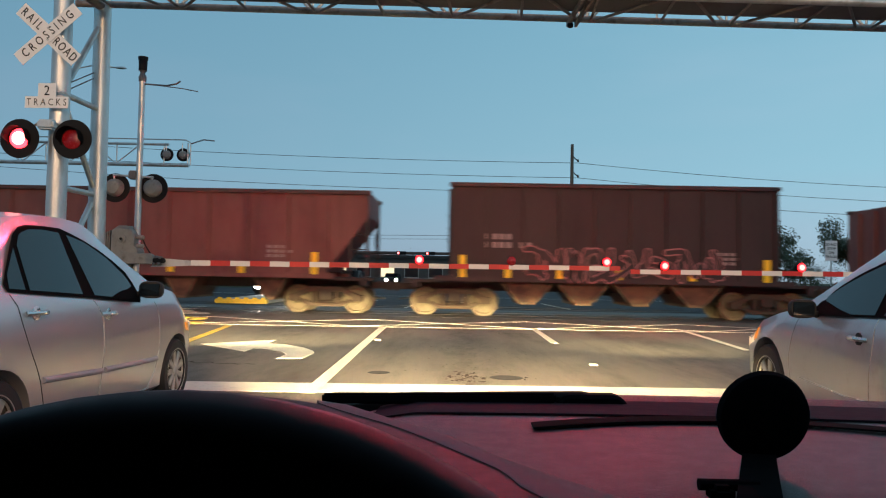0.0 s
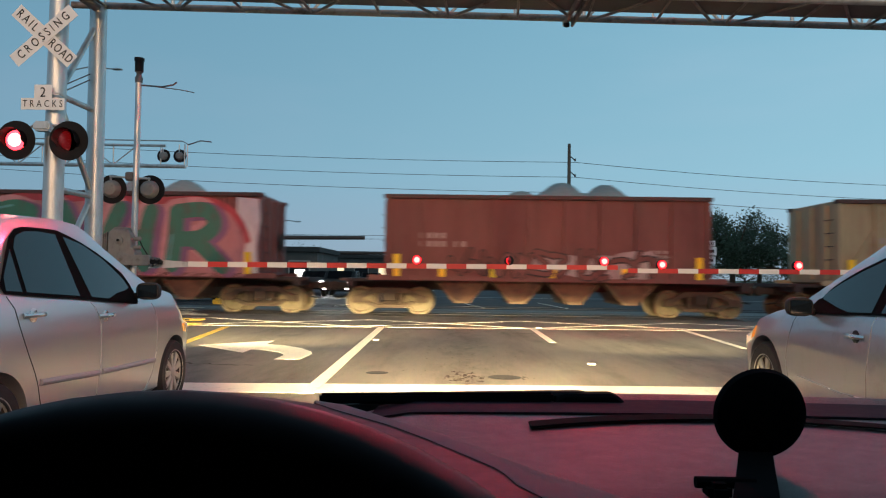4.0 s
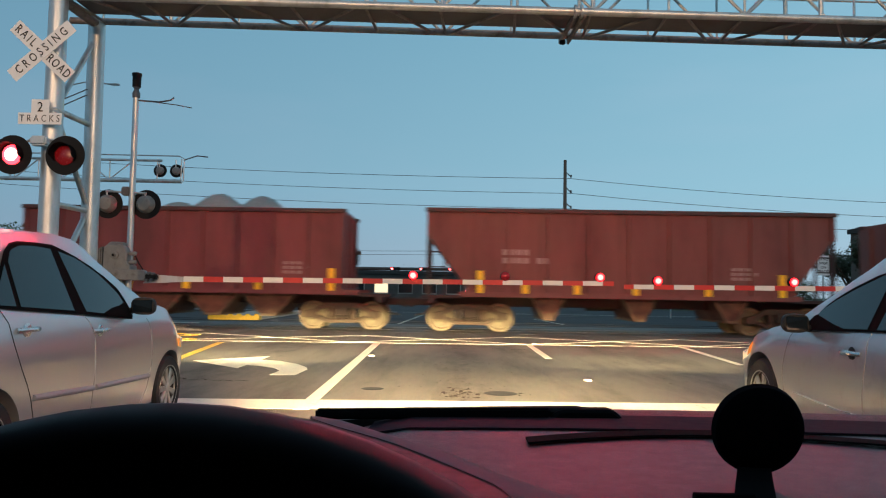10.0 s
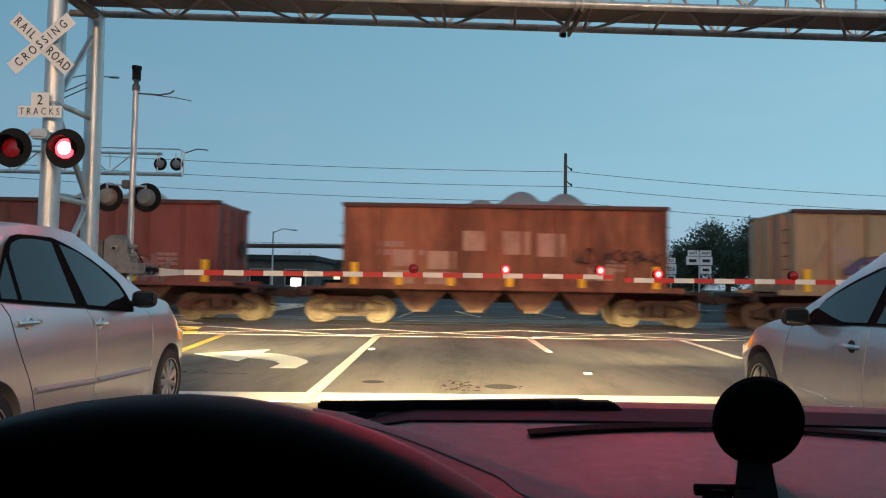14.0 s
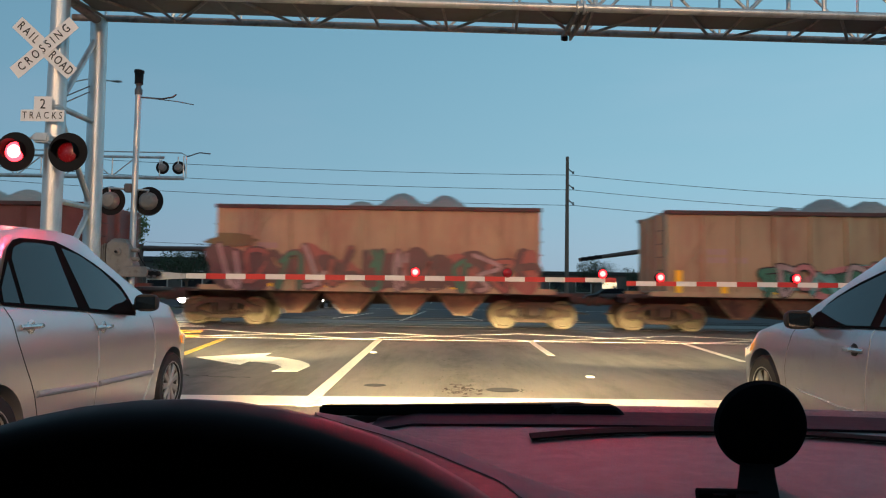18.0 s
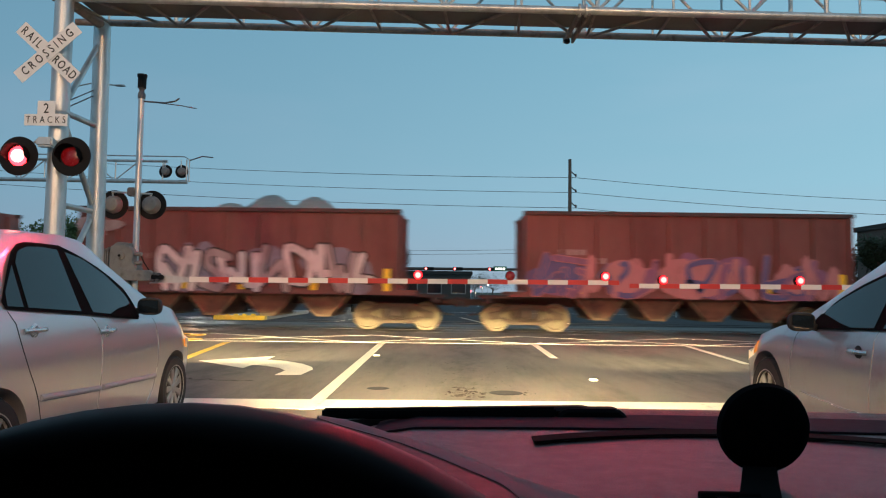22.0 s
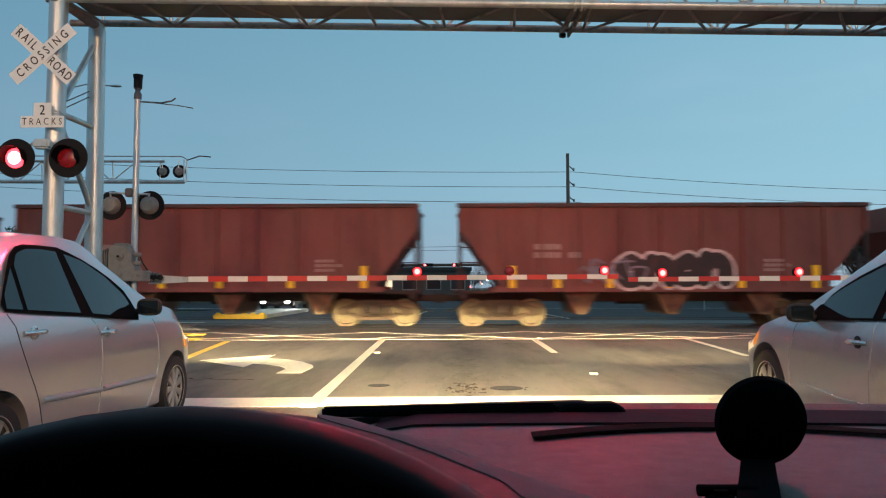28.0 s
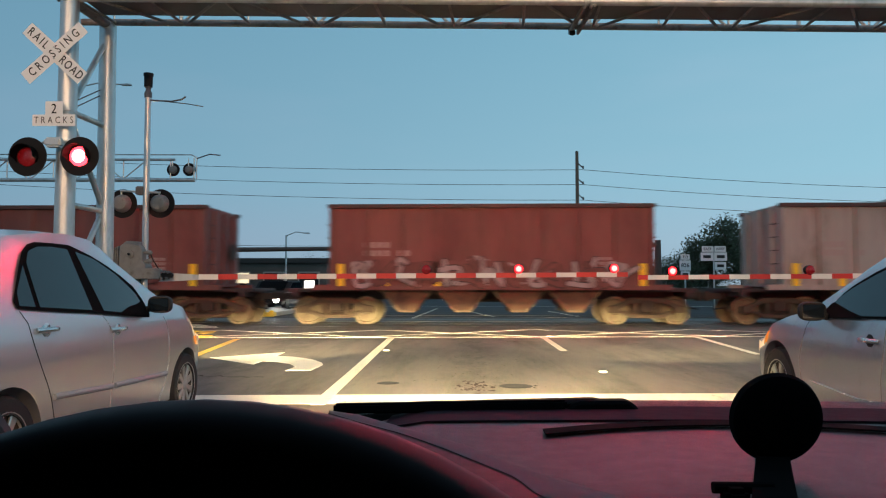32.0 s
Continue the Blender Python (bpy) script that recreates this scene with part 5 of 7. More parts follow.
part("wiper_blade", box(0.31, 0.012, 0.014, (-0.02 + ox, 0.965, 1.039), pose(0, 0, 0, 0, -1.2, 0).to_3x3(), bevel=0.003), VOID, own, "black wiper blade")
part("wiper_cap", moved(prism([(-0.05, -0.013), (0.05, -0.013), (0.045, -0.002), (0.034, 0.006), (-0.034, 0.005), (-0.047, -0.003)], 0.03, bevel=0.004), Matrix.Translation((0.183 + ox, 0.96, 1.042))), VOID, own)
part("roof_lining", sheet([[(x + ox, y, 1.47 - 0.06 * max(0, y) - 0.03 * ((x - 0.3) / 0.85) ** 2) for x in np.linspace(-0.40, 1.0, 12)] for y in np.linspace(-1.2, 0.30, 10)], 0.03), CABIN, own, "grey roof lining", True)
for s in (-0.64, 1.24):
    part("door_panel", box(0.06, 2.2, 0.75, (s + ox, -0.35, 0.60), bevel=0.02), CABIN, own)
    part("pillar", tube([(s + ox, 0.95, 0.99), ((s - 0.3) * 0.90 + 0.3 + ox, 0.55, 1.28), ((s - 0.3) * 0.76 + 0.3 + ox, 0.25, 1.46)], 0.035, 10), CABIN, own, smooth=True)
    part("pillar", tube([(s + ox, -0.11, 0.9), ((s - 0.3) * 0.76 + 0.3 + ox, -0.15, 1.46)], 0.045, 10), CABIN, own, smooth=True)
    part("pillar", tube([(s + ox, -1.6, 0.95), ((s - 0.3) * 0.76 + 0.3 + ox, -1.15, 1.44)], 0.07, 10), SILVER_B, own, smooth=True)
# Unseen opaque side panes, added to keep lamp light off the hood.
for s in (-1, 1):
    for y0, y1 in ((-0.08, 0.62), (-1.12, -0.14)):
        part("side_window", sheet([[(0.3 + s * (0.94 - 0.24 * v) + ox, y0 + (y1 - y0) * u - (0.22 * v if y1 > 0 and u > 0.5 else 0), 0.96 + 0.49 * v) for v in np.linspace(0, 1, 5)] for u in np.linspace(0, 1, 6)], 0.005), GLASS, own, "dark tinted side window", True)
part("rear_shelf", box(1.60, 0.5, 0.9, (0.3 + ox, -1.45, 0.52), bevel=0.03), CABIN, own)
part("floor_pan", box(1.80, 3.2, 0.12, (0.3 + ox, -0.3, 0.22), bevel=0.02), CABIN, own)
for wx in (-0.50, 1.10):
    for wy in (-1.4, 1.45):
        part("wheel", lathe([(0, -0.1), (0.30, -0.1), (0.31, 0), (0.30, 0.1), (0, 0.1)], 24, "x"), RUBBER, own, "black tyre", True, at=(wx + ox, wy, 0.31))
# suction mount on the dashboard
mt = thing("phone_mount", "black round suction phone mount on the dashboard", "phone mount", (0.262, 0.62, 1.0))
part("cup", moved(lathe([(0, -0.008), (0.029, -0.008), (0.0370, -0.004), (0.0388, 0.002), (0.035, 0.010), (0.015, 0.016), (0, 0.017)], 40, "y"), pose(0, 0, 0.088, 8, 0, 0)), VOID, mt, smooth=True)
part("neck", sheet([[(-0.016, 0.004, 0.058), (0.012, 0.004, 0.058)], [(-0.031, -0.03, 0.052), (-0.001, -0.03, 0.052)], [(-0.055, -0.085, 0.047), (-0.022, -0.085, 0.047)], [(-0.075, -0.13, 0.040), (-0.040, -0.13, 0.040)]], 0.024), VOID, mt)
part("clamp", box(0.018, 0.02, 0.014, (-0.060, -0.066, 0.042), bevel=0.004), VOID, mt)
part("clamp_screw", rod((-0.075, -0.062, 0.047), (-0.030, -0.062, 0.047), 0.0045, seg=10), VOID, mt)
part("foot", lathe([(0.034, -0.02), (0.03, -0.008), (0.018, -0.004), (0, -0.004)], 24), PLASTIC, mt, smooth=True, at=(-0.052, -0.13, 0.006))

# ---- freight train ----
def bogie_of(parent, x, meshes):
    b = part("bogie", meshes["bolster"], None, parent, "dusty three-piece bogie", at=(x, 0, 0))
    for s in (-1, 1):
        part("side_frame", meshes["frame"], None, b, at=Matrix.Translation((0, s * 0.98, 0)))
        part("spring", meshes["spring"], None, b, "dark coil springs", at=(0, s * 0.97, 0))
    for dx in (-0.91, 0.91):
        part("wheelset", meshes["wheelset"], None, b, "dusty steel wheelset", at=(dx, 0, 0.42))
    return b


ws = bmesh.new()
for s in (-1, 1):
    w = lathe([(0.0, 0.05 * s), (0.10, 0.075 * s), (0.14, 0.03 * s), (0.33, 0.02 * s), (0.36, 0.065 * s), (0.42, 0.065 * s), (0.425, -0.05 * s), (0.45, -0.07 * s), (0.40, -0.075 * s), (0.12, -0.03 * s), (0, -0.03 * s)], 32, "y")
    tmp = bpy.data.meshes.new("tmp")
    moved(w, Matrix.Translation((0, s * 0.755, 0))).to_mesh(tmp)
    w.free()
    ws.from_mesh(tmp)
    bpy.data.meshes.remove(tmp)
add_rod(ws, (0, -1.02, 0), (0, 1.02, 0), 0.085, seg=12)
for s in (-1, 1):
    for k in range(3):
        a = 2 * math.pi * k / 3
        add_rod(ws, (0.05 * math.cos(a), s * 1.0, 0.05 * math.sin(a)), (0.05 * math.cos(a), s * 1.045, 0.05 * math.sin(a)), 0.016, seg=6)
sf = bmesh.new()
SHAPES = (
    [(-1.14, 0.36), (-0.80, 0.36), (-0.80, 0.50), (-0.48, 0.66), (0.48, 0.66), (0.80, 0.50), (0.80, 0.36), (1.14, 0.36), (1.14, 0.56), (0.88, 0.62), (0.50, 0.82), (-0.50, 0.82), (-0.88, 0.62), (-1.14, 0.56)],
    [(-0.80, 0.36), (-0.46, 0.20), (0.46, 0.20), (0.80, 0.36), (0.70, 0.44), (0.42, 0.31), (-0.42, 0.31), (-0.70, 0.44)],
    [(-0.42, 0.28), (-0.28, 0.28), (-0.28, 0.70), (-0.42, 0.70)],
    [(0.28, 0.28), (0.42, 0.28), (0.42, 0.70), (0.28, 0.70)],
)
for k, outline in enumerate(SHAPES):
    tmp = bpy.data.meshes.new("tmp")
    pm = moved(prism(outline, 0.16 - 0.012 * k, bevel=0.015), Matrix.Translation((0, -0.08 + 0.006 * k, 0)))
    pm.to_mesh(tmp)
    pm.free()
    sf.from_mesh(tmp)
    bpy.data.meshes.remove(tmp)
sp = moved(lathe([(0.05, 0.30)] + [(0.075 if j % 2 else 0.055, 0.30 + 0.022 * j) for j in range(1, 12)] + [(0.05, 0.565)], 14), Matrix.Diagonal((3.2, 1, 1, 1)))
TM = {
    "wheelset": mesh_of("wheelset", ws, WHEEL_D, True),
    "frame": mesh_of("side_frame", sf, DIRT),
    "spring": mesh_of("spring", sp, DIRT_D),
    "bolster": mesh_of("bolster", add_box(box(0.42, 2.2, 0.30, (0, 0, 0.58), bevel=0.03), 0.5, 0.5, 0.25, (0, 0, 0.80)), DIRT_D),
}
NEAR = -1.52


def hopper(label, L, slope, load=True, H=3.62):
    """An open-top hopper wagon with its length along x; slope: sloping end sheets behind open end frames."""
    w = thing("hopper_wagon", label, "freight wagon")
    base = 1.16
    half = L / 2
    ins = 1.0 if slope else 0.0
    if slope:
        outline = [(-half, H), (-half, H - 0.75), (-half + 1.25, base + 0.15), (-half + 1.25, base), (half - 1.25, base), (half - 1.25, base + 0.15), (half, H - 0.75), (half, H)]
    else:
        outline = [(-half, base), (half, base), (half, H), (-half, H)]
    for s in (-1, 1):
        part("side_panel", moved(prism(outline, 0.05), Matrix.Translation((0, -0.025 + s * 1.495, 0))), RUSTY, w, "painted steel side sheet")
        part("top_chord", box(L + 0.12, 0.26, 0.12, (0, s * 1.51, H - 0.03), bevel=0.015), RIM_D, w, "dark worn top rail")
        part("side_sill", box(L + (0 if slope else 1.0) - 2 * ins, 0.12, 0.16, (0, s * 1.56, base - 0.02), bevel=0.015), RUSTY, w)
        n = 9 if not slope else 10
        for i in range(n + 1):
            x = -half + 0.05 + (L - 0.1) * i / n
            lo = base
            if slope and abs(x) > half - 1.25:
                lo = base + 0.15 + (abs(x) - half + 1.25) * (H - 0.75 - base - 0.15) / 1.25
            rib = part("rib", box(0.10, 0.10, H - lo - 0.08, (x, s * 1.565, (H + lo) / 2 - 0.03)), RUSTY, w)
    for s in (-1, 1):
        if slope:
            part("end_sheet", moved(prism([(s * half, H), (s * half, H - 0.75), (s * (half - 1.25), base + 0.1), (s * (half - 1.32), base + 0.1), (s * (half - 0.08), H - 0.7), (s * (half - 0.08), H)], 2.9), Matrix.Translation((0, -1.45, 0))), RUSTY, w, "sloping end sheet")
            for y in (-1.45, 1.45):
                part("end_post", box(0.10, 0.10, H - 1.1, (s * (half - 0.04), y, (H + 1.0) / 2)), RUSTY_D, w)
            for z in (1.5, 1.95, 2.4, 2.85):
                part("rung", rod((s * (half - 0.04), -1.45, z), (s * (half - 0.55), -1.45, z), 0.018, seg=6), RUSTY_D, w)
            part("end_post", box(0.06, 0.06, 1.75, (s * (half - 0.55), -1.45, 1.95)), RUSTY_D, w)
        else:
            part("end_panel", box(0.06, 2.94, H - base, (s * (half - 0.03), 0, (H + base) / 2)), RUSTY, w, "flat end sheet")
            for y in (-0.9, 0.0, 0.9):
                part("end_rib", box(0.09, 0.12, H - base - 0.2, (s * (half + 0.04), y, (H + base) / 2)), RUSTY, w)
            for z in (1.45, 1.85, 2.25, 2.65, 3.05):
                part("rung", rod((s * (half + 0.1), -1.42, z), (s * (half + 0.1), -1.0, z), 0.016, seg=6), RUSTY_D, w)
        part("end_beam", box(0.22, 2.7, 0.26, (s * 5.95, 0, 0.98), bevel=0.02), RUSTY_D, w)
        part("coupler", add_box(box(0.75, 0.2, 0.2, (s * 6.3, 0, 0.86), bevel=0.03), 0.24, 0.32, 0.3, (s * 6.62, 0.04 * s, 0.86), bevel=0.05), DIRT_D, w)
        part("air_hose", tube([(s * 5.9, -0.4, 0.8), (s * 6.2, -0.4, 0.5), (s * 6.5, -0.35, 0.46)], 0.03, 6), RUBBER, w)
        part("end_deck", box(2.3, 2.5, 0.10, (s * (5.1), 0, 1.06)), RUSTY_D, w)
        bogie_of(w, s * 4.76, TM)
    part("brake_wheel", moved(lathe([(0.27, -0.015), (0.29, 0), (0.27, 0.015), (0.25, 0)], 20, "x"), Matrix.Translation((half + (0.15 if not slope else 0.0), 0.6, 2.3))), DIRT_D, w)
    part("brake_tank", rod((-0.9, 0.9, 0.85), (0.5, 0.9, 0.85), 0.2, seg=14), DIRT_D, w)
    part("center_sill", box(12.2, 0.45, 0.32, (0, 0, 0.92)), DIRT_D, w)
    q = 0.62 if slope else 1.0
    for x in (-2.4, 0.35, 3.1) if slope else (-2.55, -0.85, 0.85, 2.55):
        part("chute", prism([(x - 0.78 * q, 1.10), (x + 0.78 * q, 1.10), (x + 0.30 * q, 0.52), (x + 0.22 * q, 0.42), (x - 0.22 * q, 0.42), (x - 0.30 * q, 0.52)], 2.5, bevel=0.01), CHUTE, w, "dusty discharge chute", at=(0, -1.25, 0))
        for s in (-1, 1):
            part("chute_edge", tube([(x + s * 0.80 * q, -1.27, 1.06), (x + s * 0.34 * q, -1.27, 0.54), (x + s * 0.20 * q, -1.27, 0.43)], 0.032, 6), DUST, w, "pale dusty chute edge")
        part("chute_gate", box(0.52 * q, 2.6, 0.07, (x, 0, 0.42), bevel=0.01), DUST, w)
    if load:
        bm = bmesh.new()
        g = []
        for i in range(41):
            x = -half + 0.12 + (L - 0.24) * i / 40
            row = []
            for j in range(9):
                y = -1.42 + 2.84 * j / 8
                h = (0.25 if slope else 0.80) * max(0, 1 - (y / 1.5) ** 2) * (0.5 + 0.5 * abs(math.sin(x * 2.05 + 0.4)) * (0.8 + 0.2 * math.sin(x * 1.3))) * max(0, 1 - (abs(x - 0.9) / (half - 2.2)) ** 4)
                row.append(bm.verts.new((x, y, H - 0.32 + h * 1.25 + 0.02 * noise.noise((x * 3, y * 3, 1)))))
            g.append(row)
        for a, b in zip(g, g[1:]):
            for j in range(8):
                bm.faces.new((a[j], b[j], b[j + 1], a[j + 1]))
        bmesh.ops.recalc_face_normals(bm, faces=bm.faces)
        part("stone_load", bm, SAND, w, "heaped grey crushed stone", True)
    span = half - (0.35 if not slope else 1.6)
    for i, x in enumerate((-span, -span + 1.35, -span + 2.9, 0.15, span - 2.2, span)):
        for z, h in ((1.33, 0.30),) + (((1.68, 0.34),) if i in (0, 5) else ()):
            part("reflector", box(0.20, 0.012, h, (x, NEAR - 0.10, z)), YELLOW, w, "yellow reflective strip")
    # stencilled lettering as plain bars
    for x, z, n in ((-span + 0.75, 2.42, 4), (-span + 0.75, 2.17, 4), (-span + 1.78, 2.17, 2), (span - 1.4, 2.0, 3), (span - 1.4, 1.86, 4), (span - 1.4, 1.72, 3)):
        tall = 0.17 if x < 0 else 0.09
        for k in range(n):
            part("stencil", box(0.14 if x < 0 else 0.12, 0.006, tall, (x + 0.21 * k, NEAR - 0.004, z)), STENCIL, w, "faded stencil bar")
    return w


def blob(cx, cz, rx, rz, seed, n=22, wobble=0.22):
    rnd = random.Random(seed)
    ph = [rnd.uniform(0, 6.28) for _ in range(4)]
    out = []
    for i in range(n):
        a = 2 * math.pi * i / n
        r = 1 + wobble * (math.sin(2 * a + ph[0]) + 0.7 * math.sin(3 * a + ph[1]) + 0.4 * math.sin(5 * a + ph[2])) / 1.6
        out.append((cx + rx * r * math.cos(a), cz + rz * r * math.sin(a)))
    return out


def smooth_line(pts, steps=6):
    """A rounded line through a few points."""
    out = []
    n = len(pts)
    for i in range(n - 1):
        p = [pts[max(0, i - 1)], pts[i], pts[i + 1], pts[min(n - 1, i + 2)]]
        for k in range(steps):
            u = k / steps
            out.append(tuple(q[1] + 0.5 * u * (q[2] - q[0] + u * (2 * q[0] - 5 * q[1] + 4 * q[2] - q[3] + u * (3 * (q[1] - q[2]) + q[3] - q[0]))) for q in zip(*p)))
    return out + [tuple(pts[-1])]


def ribbon(bm, pts, w, y=0.0):
    """A flat painted stroke in the plane of the flank, with rounded ends."""
    pts = smooth_line(pts)
    n = len(pts)
    left, right = [], []
    for i, (x, z) in enumerate(pts):
        d = Vector((pts[min(i + 1, n - 1)][0] - pts[max(i - 1, 0)][0], pts[min(i + 1, n - 1)][1] - pts[max(i - 1, 0)][1])).normalized()
        h = w / 2
        left.append(bm.verts.new((x - d.y * h, y, z + d.x * h)))
        right.append(bm.verts.new((x + d.y * h, y, z - d.x * h)))
    for i in range(n - 1):
        bm.faces.new((left[i], right[i], right[i + 1], left[i + 1]))
    for (x, z), first in ((pts[0], True), (pts[-1], False)):
        bm.faces.new([bm.verts.new((x + w * 0.5 * math.cos(k * 0.6283), y + (0.0002 if first else 0.0003), z + w * 0.5 * math.sin(k * 0.6283))) for k in range(10)])


# strokes of letters in a unit box, and of sprayed shapes that spell nothing
GLYPHS = {
    "J": [[(0.15, 0.93), (0.55, 1.0), (0.90, 0.92)], [(0.62, 0.95), (0.66, 0.55), (0.60, 0.15), (0.40, -0.02)]],
    "A": [[(0.05, 0.0), (0.25, 0.5), (0.48, 1.0)], [(0.48, 1.0), (0.72, 0.5), (0.85, 0.0)], [(0.22, 0.32), (0.75, 0.34)]],
    "H": [[(0.12, 0.0), (0.22, 0.5), (0.40, 1.0)], [(0.80, 0.0), (0.82, 0.5), (0.90, 0.95)], [(0.2, 0.42), (0.84, 0.50)]],
    "R": [[(0.15, 0.0), (0.2, 0.5), (0.22, 0.95)], [(0.22, 0.95), (0.70, 0.98), (0.85, 0.72), (0.62, 0.50), (0.25, 0.46)], [(0.50, 0.48), (0.75, 0.25), (1.0, -0.02)]],
    "C": [[(0.90, 0.80), (0.55, 1.0), (0.20, 0.75), (0.15, 0.25), (0.50, 0.0), (0.88, 0.18)]],
    "B": [[(0.2, 0.0), (0.22, 0.95)], [(0.22, 0.95), (0.75, 0.88), (0.65, 0.55), (0.25, 0.50)], [(0.25, 0.50), (0.85, 0.42), (0.75, 0.05), (0.2, 0.0)]],
    "G": [[(0.88, 0.85), (0.50, 1.0), (0.18, 0.70), (0.18, 0.25), (0.50, 0.0), (0.85, 0.10), (0.85, 0.42), (0.55, 0.42)]],
    "I": [[(0.45, 0.0), (0.50, 1.0)], [(0.5, 0.0), (0.95, 0.02)]],
    "hook": [[(0.1, 0.9), (0.5, 1.0), (0.85, 0.85)], [(0.5, 0.95), (0.45, 0.4), (0.2, 0.0)]],
    "wave": [[(0.85, 0.95), (0.3, 0.9), (0.25, 0.6), (0.75, 0.42), (0.7, 0.08), (0.1, 0.02)]],
    "arch": [[(0.1, 0.0), (0.18, 0.98)], [(0.15, 0.6), (0.55, 0.9), (0.85, 0.6), (0.9, 0.0)]],
    "loop": [[(0.5, 1.0), (0.15, 0.6), (0.3, 0.05), (0.75, 0.1), (0.88, 0.6), (0.5, 1.0)]],
    "bolt": [[(0.05, 0.0), (0.2, 1.0), (0.55, 0.25), (0.95, 1.0), (0.9, 0.05)]],
    "spur": [[(0.2, 1.0), (0.15, 0.05), (0.6, 0.0), (0.98, 0.15)], [(0.2, 0.5), (0.8, 0.62)]],
}
SHAPES_WILD = ("hook", "wave", "arch", "loop", "bolt", "spur")


def spray(parent, name, lines, w, m, y):
    """Strokes in one colour, a mesh each; y is how far they lie before the sheet."""
    for k, pts in enumerate(lines):
        bm = bmesh.new()
        ribbon(bm, pts, w, -0.0004 * k)
        bmesh.ops.recalc_face_normals(bm, faces=bm.faces)
        part(name, bm, m, parent, at=(0, y, 0))


def lettering_of(shapes, x0, x1, z0, z1, rnd, lean=0.12, rough=0.0):
    lines, step = [], (x1 - x0) / len(shapes)
    wob = lambda: rnd.uniform(-rough, rough)
    for k, g in enumerate(shapes):
        tilt, up, tall = rnd.uniform(-0.05, lean), rnd.uniform(-0.06, 0.06), rnd.uniform(0.92, 1.12)
        fx, fz, turned = rnd.random() < 0.5, rnd.random() < 0.5, rnd.random() < 0.35
        if rough:
            flip = lambda px, pz: ((1 - px if fx else px), (1 - pz if fz else pz))
            shape = [[flip(*(p[::-1] if turned else p)) for p in line_] for line_ in GLYPHS[g]]
        else:
            shape = GLYPHS[g]
        lines.append([[(x0 + step * (k + 0.02 + 0.98 * px + wob()) + tilt * pz, z0 + (z1 - z0) * min(1.15, max(0.0, pz * tall + up + 0.7 * wob()))) for px, pz in line_] for line_ in shape])
    return lines


def mural(w, seed, x0, x1, z0, z1, ground=(), fill=None, edge=None, shapes=None, weight=0.30, rim=0.07, count=6):
    """Spray paint on the flank: a cloud of ground colours, then letters with an outline and a fill."""
    rnd = random.Random(seed)
    if not shapes:
        weight *= 0.62
    piece = None
    for j, m in enumerate(ground):
        for k in range(max(3, int(1.6 * (x1 - x0) / max(1, len(ground) ** 0.5)))):
            bm = bmesh.new()
            cx = rnd.uniform(x0 + 0.2, x1 - 0.2)
            rx, rz = rnd.uniform(0.35, 0.85), (z1 - z0) * rnd.uniform(0.25, 0.46)
            cz = rnd.uniform(z0 + rz * 1.1, max(z0 + rz * 1.15, z1 - rz * 0.8))
            bm.faces.new([bm.verts.new((x, -0.0003 * k, max(1.05, z))) for x, z in blob(cx, cz, rx, rz, seed * 31 + 7 * k + j, 26, 0.3)])
            bmesh.ops.recalc_face_normals(bm, faces=bm.faces)
            if piece is None:
                piece = part("graffiti", bm, m, w, "sprayed graffiti", at=(0, NEAR - 0.100, 0))
            else:
                part("spray_cloud", bm, m, piece, at=(0, -0.006 * j, 0))
    foot = z0 + (weight / 2 + rim if edge else weight / 2)
    lines = lettering_of(shapes or [rnd.choice(SHAPES_WILD) for _ in range(int(count * 1.5))], x0, x1, max(foot, 1.04 + weight / 2 + rim), z1 - weight / 2, rnd, rough=0.0 if shapes else 0.36)
    y = -0.006 * len(ground)
    every = [p for g in lines for p in g]
    if edge:
        if piece is None:
            bm = bmesh.new()
            ribbon(bm, every[0], weight + 2 * rim)
            bmesh.ops.recalc_face_normals(bm, faces=bm.faces)
            piece = part("graffiti", bm, edge, w, "sprayed graffiti", at=(0, NEAR - 0.100, 0))
        spray(piece, "spray_outline", every, weight + 2 * rim, edge, y - 0.004)
    for j, m in enumerate(fill or ()):
        mine = [p for k, g in enumerate(lines) for p in g if k % len(fill) == j]
        if mine and piece is not None:
            spray(piece, "spray_fill", mine, weight, m, y - 0.022 - 0.001 * j)
    return piece


# each wagon: centre along the train at the start, sort, paint
TRAIN = [(-8.63, "s", RUSTY), (4.84, "t", RUSTY_D), (18.35, "f", RUSTY), (31.86, "f", RUSTY), (45.37, "f", RUSTY), (58.88, "f", BEIGE), (72.39, "f", RUSTY), (85.90, "f", RUSTY_M), (99.41, "f", RUSTY_M), (112.88, "s", RUSTY), (126.36, "f", RUSTY), (139.87, "f", RUSTY), (153.38, "f", RUSTY_O), (166.89, "f", BEIGE), (180.39, "f", RUSTY), (193.90, "f", BEIGE), (207.41, "f", BEIGE), (220.92, "f", RUSTY), (234.43, "f", RUSTY), (247.94, "f", RUSTY), (261.45, "f", RUSTY), (274.96, "f", RUSTY), (288.47, "f", RUSTY), (301.94, "s", RUSTY), (315.39, "s", RUSTY), (328.83, "s", RUSTY), (342.31, "f", RUSTY), (355.82, "f", RUSTY), (369.32, "f", GREY_W), (-22.08, "f", RUSTY)]
proto = {"f": hopper("oxide-red open hopper wagon heaped with crushed stone", 9.72, False), "s": hopper("oxide-red open hopper wagon with sloping end sheets", 12.2, True, H=3.70), "t": hopper("tall dark brown hopper wagon", 9.74, False, False, 4.0)}
